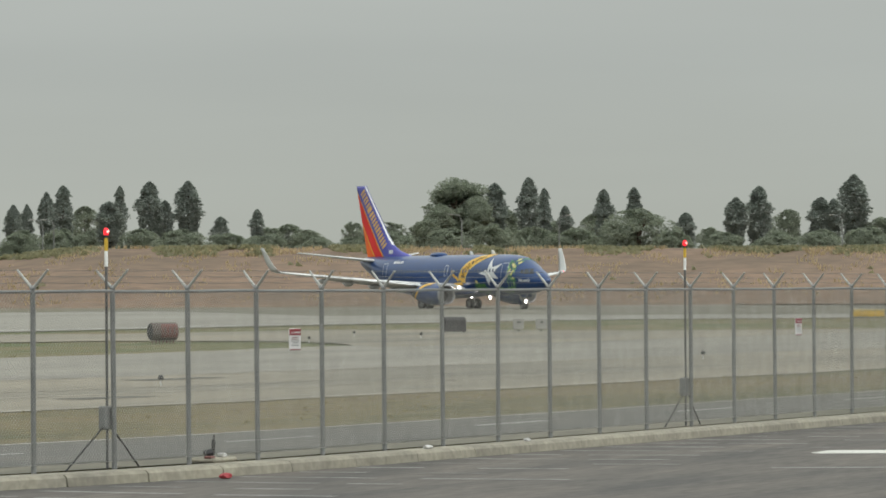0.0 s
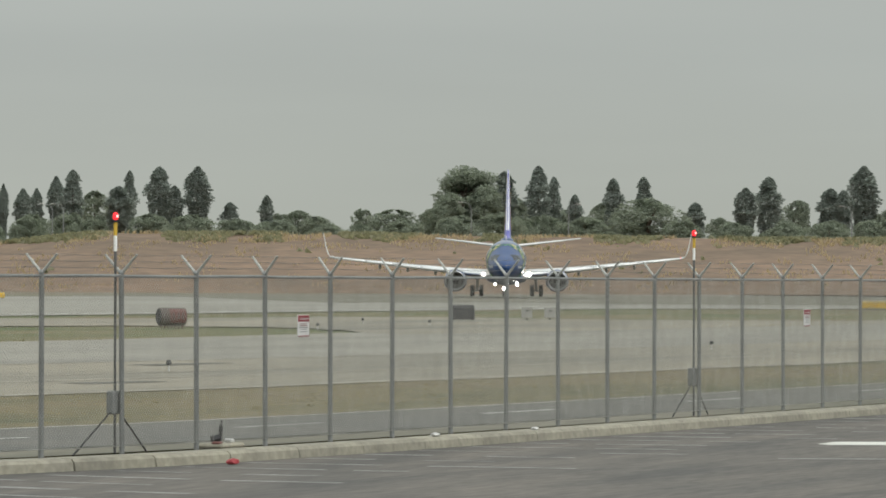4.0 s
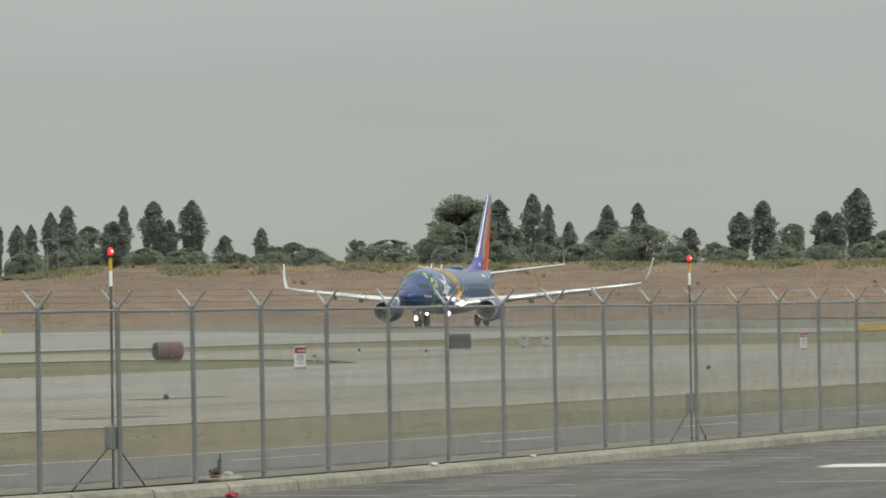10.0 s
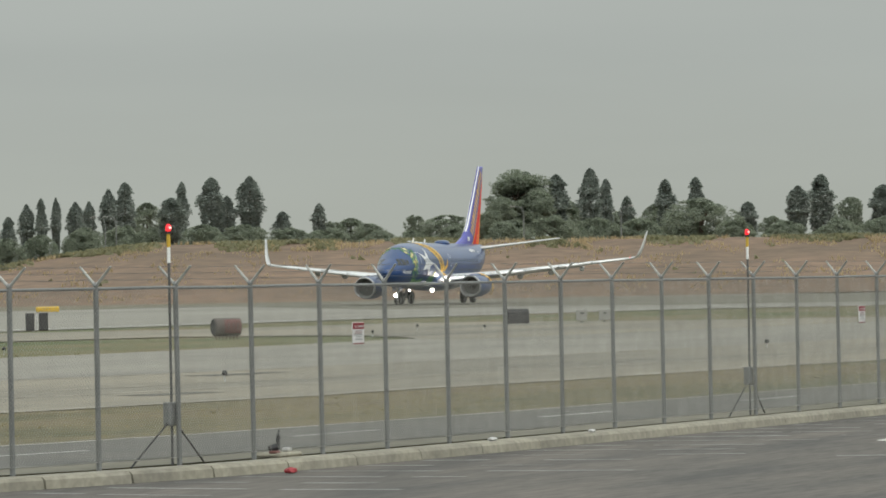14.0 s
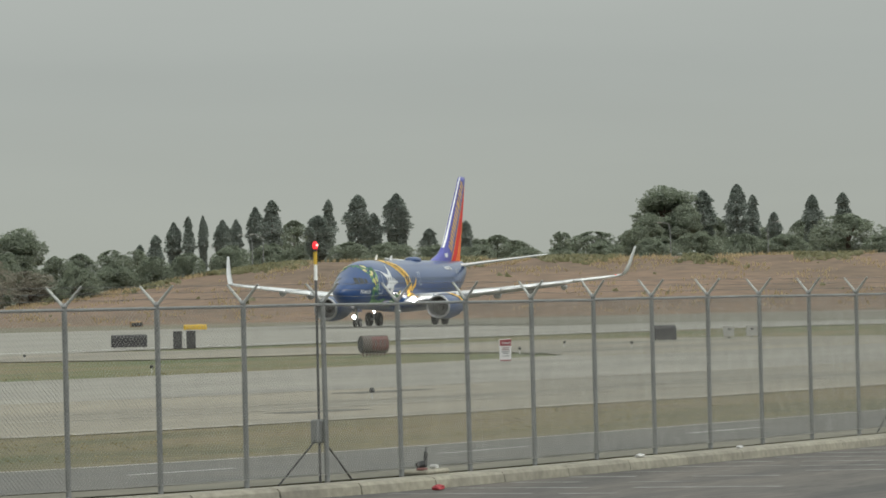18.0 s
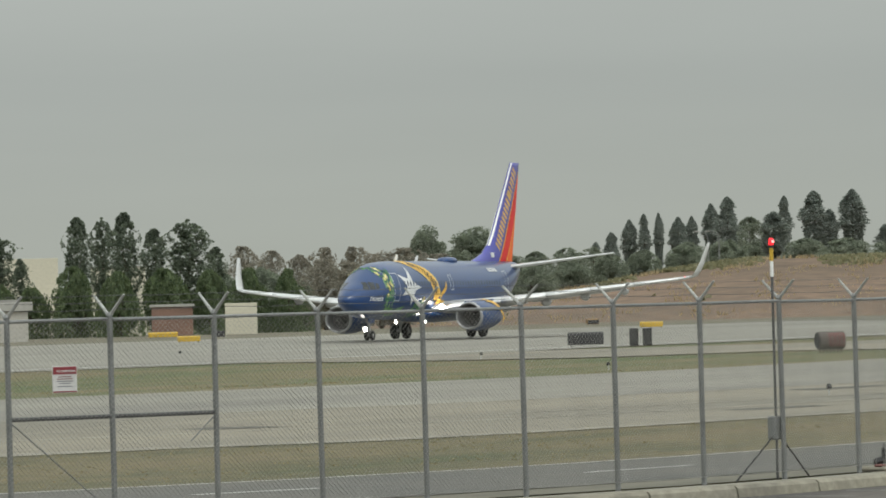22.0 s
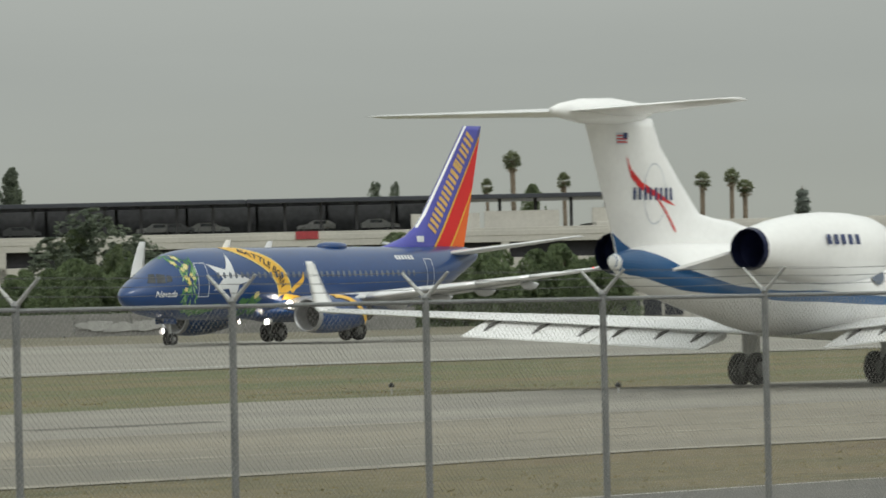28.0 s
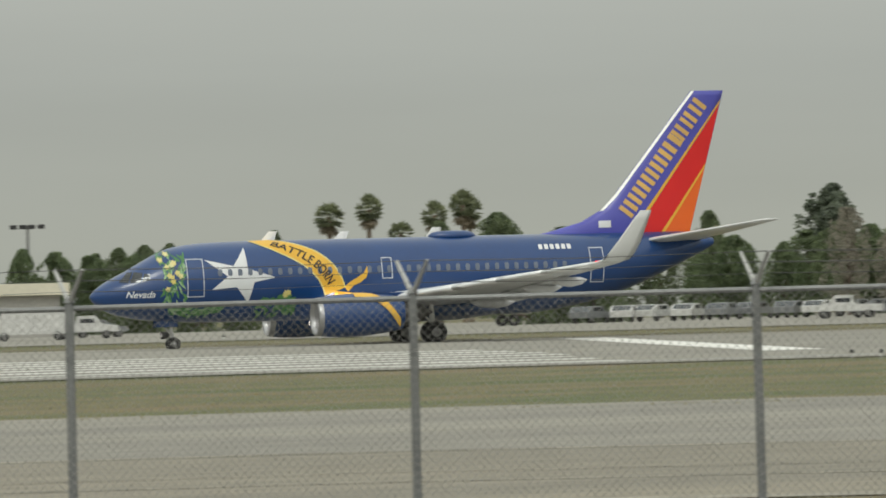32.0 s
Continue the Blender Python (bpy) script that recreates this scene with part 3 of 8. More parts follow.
def wheel_mesh(radius, width):
    bm = bm_()
    prof = [(0.35, 0.30), (0.55, 0.42), (0.62, 0.5), (0.88, 0.5), (0.97, 0.38), (1.0, 0.2), (1.0, -0.2), (0.97, -0.38), (0.88, -0.5), (0.62, -0.5), (0.55, -0.42), (0.35, -0.30)]
    rings = [[Vector((radius * r * math.cos(a), width * w, radius * r * math.sin(a))) for r, w in prof] for a in [2 * math.pi * k / 28 for k in range(28)]]
    vs = [[bm.verts.new(p) for p in r] for r in rings]
    for i in range(28):
        for j in range(len(prof)):
            bm.faces.new((vs[i][j], vs[(i + 1) % 28][j], vs[(i + 1) % 28][(j + 1) % len(prof)], vs[i][(j + 1) % len(prof)]))
    bmesh.ops.recalc_face_normals(bm, faces=bm.faces)
    return bm


def hub_mesh(radius, width):
    bm = bm_()
    tube(bm, [(0, -width * 0.45, 0), (0, -width * 0.3, 0), (0, width * 0.3, 0), (0, width * 0.45, 0)], [radius * 0.25, radius * 0.56, radius * 0.56, radius * 0.25], 18)
    return bm


def wheel(parent, x, y, z, radius, width):
    w = part("wheel", wheel_mesh(radius, width), M["rubber"], parent, "black rubber tyre", shade=True)
    w.matrix_basis = pose(x, y, z)
    part("rim", hub_mesh(radius, width), M["hub"], w, "grey metal hub")
    return w


M.update(
    hub=material("hub_metal", (0.22, 0.22, 0.215), 0.45, 0.5, scale=6),
    strut=material("strut_metal", (0.62, 0.62, 0.61), 0.4, 0.3, scale=3),
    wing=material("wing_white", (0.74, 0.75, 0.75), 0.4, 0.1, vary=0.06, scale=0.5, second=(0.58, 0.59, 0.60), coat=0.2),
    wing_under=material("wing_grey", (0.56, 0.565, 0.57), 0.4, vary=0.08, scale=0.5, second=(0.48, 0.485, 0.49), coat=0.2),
    winglet=material("winglet_grey", (0.62, 0.63, 0.62), 0.45, vary=0.05, scale=0.6, second=(0.56, 0.57, 0.57)),
    bare=material("polished_metal", (0.50, 0.50, 0.51), 0.38, 0.8, vary=0.06, scale=2.0),
    dark_metal=material("burnt_metal", (0.10, 0.095, 0.09), 0.5, 0.6, vary=0.2, scale=4),
    fin_blue=material("fin_violet_blue", (0.082, 0.088, 0.43), 0.35, vary=0.05, scale=0.5, second=(0.06, 0.06, 0.36), coat=0.3),
    red=material("tail_red", (0.70, 0.014, 0.014), 0.5, vary=0.05, scale=0.5, second=(0.62, 0.012, 0.012)),
    orange=material("tail_orange", (0.82, 0.14, 0.015), 0.5, vary=0.05, scale=0.5, second=(0.75, 0.12, 0.015)),
    gold=material("gold_paint", (0.78, 0.47, 0.06), 0.4, vary=0.06, scale=0.8, second=(0.72, 0.40, 0.04)),
    silver=material("star_silver", (0.74, 0.75, 0.76), 0.42, vary=0.05, scale=0.6, second=(0.64, 0.66, 0.68)),
    leaf=material("painted_leaf", (0.12, 0.30, 0.10), 0.45, vary=0.2, scale=1.5, second=(0.05, 0.17, 0.06)),
    leaf_pale=material("painted_pale_leaf", (0.36, 0.52, 0.30), 0.45, vary=0.15, scale=1.5, second=(0.22, 0.40, 0.2)),
    bloom=material("painted_bloom", (0.70, 0.66, 0.36), 0.45, vary=0.15, scale=2.0, second=(0.66, 0.56, 0.16)),
    pane=material("cabin_pane", (0.16, 0.19, 0.25), 0.15, vary=0.1, scale=2.0),
    glass=material("cockpit_glass", (0.10, 0.11, 0.12), 0.1, 0.45, vary=0.3, scale=2.0, second=(0.05, 0.055, 0.06)),
    ink=material("black_paint", (0.02, 0.02, 0.022), 0.5, vary=0.1),
    navy=material("navy_paint", (0.02, 0.04, 0.14), 0.45, vary=0.1),
    jet_blue=material("jet_blue", (0.012, 0.10, 0.27), 0.35, vary=0.06, scale=0.5, second=(0.01, 0.085, 0.23), coat=0.4),
    navy_metal=material("blued_metal", (0.02, 0.025, 0.07), 0.3, 0.7, vary=0.2),
    slat=material("slat_metal", (0.86, 0.86, 0.86), 0.28, 0.55, vary=0.05, scale=1.0, second=(0.78, 0.78, 0.79)),
    tan_gold=material("tan_gold_paint", (0.74, 0.46, 0.13), 0.45, vary=0.06, scale=0.8, second=(0.58, 0.36, 0.12)),
    pale=material("pale_outline", (0.66, 0.70, 0.76), 0.5, vary=0.05),
)

# ---- the airliner ----
airliner = thing("airliner", "blue twin-jet airliner with silver star, yellow ribbon and red-orange tail", "airplane")
hull = Body([(-15.75, 4.78, 0.12, 0.16, 0.16), (-15.4, 4.74, 0.30, 0.36, 0.34), (-14.6, 4.60, 0.58, 0.68, 0.58), (-13.4, 4.36, 0.92, 0.98, 0.90), (-11.5, 3.98, 1.36, 1.38, 1.34), (-9.2, 3.62, 1.70, 1.74, 1.70),
             (-6.5, 3.40, 1.86, 1.95, 1.95), (-4.0, 3.36, 1.88, 2.0, 2.0), (2.0, 3.35, 1.88, 2.0, 2.02), (8.0, 3.35, 1.88, 2.0, 2.0), (10.2, 3.33, 1.87, 2.0, 1.98), (11.8, 3.25, 1.80, 1.98, 1.86),
             (13.0, 3.13, 1.68, 1.86, 1.68), (14.0, 3.00, 1.50, 1.50, 1.46), (14.9, 2.88, 1.26, 1.12, 1.20), (15.7, 2.80, 0.95, 0.80, 0.90), (16.3, 2.76, 0.58, 0.48, 0.55), (16.62, 2.74, 0.26, 0.22, 0.24), (16.74, 2.74, 0.05, 0.05, 0.05)])
fuselage = part("fuselage", hull.mesh(), M["blue"], airliner, "glossy blue fuselage", shade=True)
# belly fairing
bm = bm_()
loft(bm, [[Vector((x, w * math.cos(a), 1.72 + h * math.sin(a))) for a in [2 * math.pi * k / 24 for k in range(24)]] for x, w, h in
          ((-4.6, 0.2, 0.1), (-3.6, 1.2, 0.4), (-2, 1.75, 0.58), (1, 1.95, 0.64), (4, 1.85, 0.58), (5.6, 1.2, 0.38), (6.4, 0.2, 0.1))])
part("belly_fairing", bm, M["blue"], airliner, shade=True)

WING = [(0.0, 5.6, -3.2, 1.95, 1.15), (1.9, 4.6, -3.15, 2.02, 1.05), (3.6, 3.35, -3.12, 2.2, 0.85), (5.6, 2.05, -3.1, 2.42, 0.68), (9.0, 0.2, -3.75, 2.80, 0.50), (13.0, -1.95, -4.55, 3.24, 0.36), (16.6, -3.9, -5.25, 3.64, 0.25), (17.05, -4.2, -5.4, 3.74, 0.22)]
WLET = [(0.0, -4.2, -5.4, 0.22), (0.25, -4.3, -5.6, 0.18), (0.55, -4.55, -5.85, 0.15), (1.0, -4.95, -6.1, 0.11), (2.0, -5.65, -6.42, 0.08), (2.45, -6.0, -6.55, 0.05)]


def wing_z(y):
    return float(np.interp(y, [w[0] for w in WING], [w[3] for w in WING]))


for sgn, side_name in ((1, "left"), (-1, "right")):
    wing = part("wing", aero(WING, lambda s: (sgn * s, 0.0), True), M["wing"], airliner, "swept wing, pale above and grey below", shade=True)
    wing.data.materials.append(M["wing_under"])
    rings = []
    for s, le, te, th in WLET:
        a = min(1, s / 0.9)
        y = 17.05 + 0.42 * math.sin(a * 1.3) + 0.20 * max(s - 0.4, 0)
        z = 3.74 + (1 - math.cos(a * 1.1)) * 0.3 + max(s - 0.2, 0) * 0.98
        k = math.sin(min(s / 0.7, 1) * math.pi / 2)
        ring = []
        for f, g in ((0, 0), (0.1, 0.6), (0.35, 1), (0.7, 0.6), (1, 0.05), (0.7, -0.5), (0.35, -0.9), (0.1, -0.5)):
            ring.append(Vector((le + (te - le) * f, sgn * (y + k * th * 0.5 * g), z + (1 - k) * th * 0.5 * g)))
        rings.append(ring)
    part("winglet", loft(bm_(), rings), M["winglet"], wing, "upswept grey winglet", shade=True)
    for y0, ln in ((3.9, 2.4), (6.9, 2.3), (9.6, 2.1), (12.3, 1.8)):
        te = float(np.interp(y0, [w[0] for w in WING], [w[2] for w in WING]))
        f = bm_()
        loft(f, [[Vector((te + dx, sgn * y0 + 0.16 * r * math.cos(a), wing_z(y0) - 0.22 - 0.10 * r + 0.26 * r * math.sin(a))) for a in [2 * math.pi * k / 10 for k in range(10)]]
                 for dx, r in ((ln * 0.62, 0.15), (ln * 0.4, 0.8), (0.2, 1.0), (-ln * 0.18, 0.7), (-ln * 0.36, 0.1))])
        part("flap_fairing", f, M["wing_under"], wing, shade=True)
    # polished slats along the leading edge
    for y0, y1 in ((2.1, 4.3), (5.5, 8.2), (8.25, 10.9), (10.95, 13.6), (13.65, 16.4)):
        rings = []
        for k in range(5):
            y = y0 + (y1 - y0) * k / 4
            le, te, zc, th = (float(np.interp(y, [q[0] for q in WING], [q[c] for q in WING])) for c in (1, 2, 3, 4))
            sec = ((0.10, 0.70, 1), (0.05, 0.50, 1), (0.02, 0.30, 1), (0.0, 0.0, 0), (0.02, -0.23, -1), (0.05, -0.33, -1), (0.09, -0.42, -1))
            outer = [Vector((le + 0.018 + (te - le) * f, sgn * y, zc + th * 0.55 * g + 0.014 * o)) for f, g, o in sec]
            inner = [Vector((le - 0.03 + (te - le) * f, sgn * y, zc + th * 0.55 * g * 0.9)) for f, g, o in reversed(sec)]
            rings.append(outer + inner)
        part("slat", loft(bm_(), rings), M["slat"], wing, "polished bare metal slat", shade=True)
    # flap and aileron lines along the trailing edge
    for y0, y1, w in ((2.2, 5.4, 0.9), (5.9, 12.0, 0.62)):
        f = bm_()
        t0, t1 = (float(np.interp(y, [q[0] for q in WING], [q[2] for q in WING])) for y in (y0, y1))
        loft(f, [[Vector((t + w, sgn * y, wing_z(y) + 0.05)), Vector((t - 0.45, sgn * y, wing_z(y) - 0.12)), Vector((t - 0.45, sgn * y, wing_z(y) - 0.15)), Vector((t + w, sgn * y, wing_z(y) - 0.10))] for y, t in ((y0, t0), (y1, t1))])
        part("flap", f, M["wing_under"], wing, "grey flap")
    tip = bm_()
    tube(tip, [(-4.35, sgn * 16.75, 3.72), (-4.05, sgn * 16.75, 3.72)], [0.09, 0.05], 8)
    part("navigation_light", tip, M["red_glow"] if sgn > 0 else M["pane"], wing)
    for x, y, z, r in ((4.75, 2.15, 2.12, 0.21),):
        b = bm_()
        bmesh.ops.create_uvsphere(b, u_segments=12, v_segments=8, radius=r, matrix=Matrix.Translation((x, sgn * y, z)) @ Matrix.Diagonal((0.5, 1, 1, 1)))
        part("landing_light", b, M["lamp_glow"] if sgn > 0 else M["lamp_dim"], airliner, "lit white landing light")
    b = bm_()
    r = 0.17 if sgn > 0 else 0.09
    bmesh.ops.create_circle(b, cap_ends=True, segments=16, radius=r, matrix=Matrix.Translation((5.2, sgn * 1.05, 1.18)) @ Matrix.Rotation(radians(90), 4, "Y"))
    lamp = part("taxi_light", b, M["lamp_glow"], airliner, "lit white retractable light")
    shell = [[Vector((x, sgn * 1.05 + q * math.cos(k * math.pi / 8), 1.18 + q * math.sin(k * math.pi / 8))) for k in range(16)] for x, q in ((5.2 + 1.6 * r, r + 0.01), (5.16, r + 0.01), (5.04, 0.05))]
    part("lamp_housing", loft(bm_(), shell, caps=(False, True)), M["wing_under"], lamp)
    # engine
    ey, ez = sgn * 4.83, 1.45
    eng = part("engine", loft(bm_(), [[Vector((x, ey + r * math.cos(a), ez + dz + r * (0.93 if math.sin(a) < -0.4 else 1.0) * math.sin(a))) for a in [2 * math.pi * k / 36 for k in range(36)]]
                                      for x, r, dz in ((6.35, 0.98, 0.0), (5.9, 1.05, 0.01), (5.0, 1.10, 0.03), (4.0, 1.08, 0.05), (3.0, 0.98, 0.08), (2.2, 0.84, 0.11))], caps=(False, False)), M["blue"], airliner, "blue engine nacelle", shade=True)
    lip = bm_()
    loft(lip, [[Vector((x, ey + r * math.cos(a), ez + r * (0.93 if math.sin(a) < -0.4 else 1.0) * math.sin(a))) for a in [2 * math.pi * k / 36 for k in range(36)]]
               for x, r in ((5.6, 0.74), (6.3, 0.80), (6.56, 0.86), (6.6, 0.92), (6.5, 0.97), (6.33, 0.985))], caps=(False, False))
    part("inlet_lip", lip, M["bare"], eng, "polished metal inlet lip", shade=True)
    fan = bm_()
    loft(fan, [[Vector((x, ey + r * math.cos(a), ez + r * math.sin(a))) for a in [2 * math.pi * k / 24 for k in range(24)]] for x, r in ((5.62, 0.76), (5.6, 0.3), (5.95, 0.16), (6.1, 0.02))], caps=(False, True))
    part("fan", fan, M["dark_metal"], eng)
    core = bm_()
    loft(core, [[Vector((x, ey + r * math.cos(a), ez + 0.12 + r * math.sin(a))) for a in [2 * math.pi * k / 24 for k in range(24)]] for x, r in ((2.6, 0.7), (1.7, 0.56), (1.1, 0.44), (1.05, 0.3), (0.6, 0.05))])
    part("exhaust", core, M["dark_metal"], eng, "dark metal exhaust", shade=True)
    py = bm_()
    loft(py, [[Vector((x0, ey - 0.18, z)), Vector((x0, ey + 0.18, z)), Vector((x1, ey + 0.12, z)), Vector((x1, ey - 0.12, z))] for x0, x1, z in ((4.6, 1.4, 2.42), (3.6, 0.2, 2.6))])
    part("pylon", py, M["blue"], eng)
    strake = bm_()
    a0 = radians(50)
    loft(strake, [[Vector((5.6, ey - sgn * 0.7, ez + 0.78)), Vector((4.6, ey - sgn * 0.7, ez + 0.78)), Vector((4.6, ey - sgn * 0.98, ez + 1.1))], [Vector((5.6, ey - sgn * 0.72, ez + 0.8)), Vector((4.6, ey - sgn * 0.72, ez + 0.8)), Vector((4.6, ey - sgn * 1.0, ez + 1.12))]])
    part("strake", strake, M["blue"], eng)
    # main gear
    gear = part("main_gear", tube(bm_(), [(0.1, sgn * 2.75, 2.2), (0.0, sgn * 2.86, 0.56)], 0.13, 10), M["strut"], airliner)
    arm = bm_()
    tube(arm, [(0.0, sgn * 2.3, 0.56), (0.0, sgn * 3.4, 0.56)], 0.08, 8)
    tube(arm, [(0.9, sgn * 2.6, 2.1), (0.05, sgn * 2.84, 0.95)], 0.06, 6)
    part("axle", arm, M["strut"], gear)
    for dy in (-0.43, 0.43):
        wheel(gear, 0.0, sgn * 2.86 + dy, 0.56, 0.56, 0.40)
    # tailplane
    st = part("tailplane", aero([(0.3, -11.6, -14.9, 4.85, 0.40), (1.0, -12.0, -15.0, 4.92, 0.36), (4.0, -13.9, -15.9, 5.30, 0.24), (7.17, -15.85, -16.8, 5.70, 0.14)], lambda s: (sgn * s, 0.0)), M["wing"], airliner, "pale grey tailplane", shade=True)

# tail fin
FIN_LE = [(5.05, -5.0), (5.45, -7.0), (5.9, -8.7), (6.5, -9.8), (7.2, -10.5), (12.46, -14.75)]
FIN_TE = [(4.7, -14.35), (12.46, -16.5)]


def fin_le(z):
    return float(np.interp(z, [p[0] for p in FIN_LE], [p[1] for p in FIN_LE]))


def fin_te(z):
    return float(np.interp(z, [p[0] for p in FIN_TE], [p[1] for p in FIN_TE]))


def fin_half(x, z):
    le, te = fin_le(z), fin_te(z)
    f = min(max((le - x) / (le - te), 0), 1)
    c = min(le - te, 5.2)
    return 0.055 * c * 2.6 * (math.sqrt(f) * (1 - f) + 0.02) * 1.1


fin = part("tail_fin", loft(bm_(), [[Vector((fin_le(z) + (fin_te(z) - fin_le(z)) * f, s * fin_half(fin_le(z) + (fin_te(z) - fin_le(z)) * f, z), z)) for f, s in
                                     ((0, 0), (0.03, 1), (0.1, 1), (0.25, 1), (0.4, 1), (0.6, 1), (0.8, 1), (1, 1), (1, -1), (0.8, -1), (0.6, -1), (0.4, -1), (0.25, -1), (0.1, -1), (0.03, -1))]
                                    for z in (4.7, 5.05, 5.3, 5.45, 5.7, 5.9, 6.2, 6.5, 6.85, 7.2, 8.2, 9.5, 11, 12.2, 12.46)]), M["fin_blue"], airliner, "violet-blue tail fin with red and orange bands", shade=True)


def on_fin(sgn, off=0.012):
    return lambda x, z: Vector((x, sgn * (fin_half(x, z) + off), z))


def along_fin(x0, z0, x1, z1, sgn, off):
    """Letters run up the leading edge; on the right side they run the other way."""
    d = Vector((x1 - x0, z1 - z0)).normalized()
    up = Vector((d.y, -d.x)) if d.x < 0 else Vector((-d.y, d.x))
    f = on_fin(sgn, off)
    return lambda x, y: f(x0 + d.x * x + up.x * y, z0 + d.y * x + up.y * y)


for sgn in (1, -1):
    for nm, pts, mt in (("red_band", [(-11.45, 5.3), (-16.28, 11.75), (-15.46, 8.75), (-12.95, 5.2)], "red"),
                        ("orange_band", [(-13.0, 5.2), (-15.41, 8.55), (-14.45, 5.1)], "orange"),
                        ("gold_line", [(-11.25, 5.35), (-16.34, 12.0), (-16.28, 11.80), (-11.42, 5.27)], "gold"),
                        ("gold_line", [(-12.85, 5.2), (-15.46, 8.78), (-15.40, 8.55), (-13.05, 5.2)], "gold"),
                        ("white_edge", [(-9.7, 6.42), (-10.5, 7.2), (-14.76, 12.45), (-14.92, 12.45), (-10.66, 7.2), (-9.9, 6.48)], "white")):
        part(nm, onto(flat(pts, 4), on_fin(sgn, 0.014 if nm != "gold_line" else 0.02)), M[mt], fin)
    # the airline's name as plain gold bars, two for each letter
    p0, p1 = Vector((-10.95, 6.25)), Vector((-15.32, 11.98))
    d = (p1 - p0).normalized()
    q = Vector((d.y, -d.x))
    L = (p1 - p0).length / 9.0
    hh = 0.42
    for k in range(9):
        w = L * (0.97 if k == 5 else 0.80 if k not in (6, 7) else 0.72)
        o = p0 + d * (k * L + 0.05)
        bars = [(0, w * 0.36, -hh, hh), (w * 0.62, w, -hh, hh)]
        frm = bm_()
        for a0, a1, c0, c1 in bars:
            n = 4
            grid = [[frm.verts.new(on_fin(sgn, 0.02)(*(o + d * (a0 + (a1 - a0) * i / n) + q * (c0 + (c1 - c0) * j / n)))) for j in range(n + 1)] for i in range(n + 1)]
            for i in range(n):
                for j in range(n):
                    frm.faces.new((grid[i][j], grid[i + 1][j], grid[i + 1][j + 1], grid[i][j + 1]))
        part("name_block", frm, M["tan_gold"], fin)
    fl = [(-9.55, 5.6), (-10.2, 5.6), (-10.2, 5.95), (-9.55, 5.95)]
    part("flag", onto(flat(fl, 1), on_fin(sgn, 0.025)), M["silver"], fin)

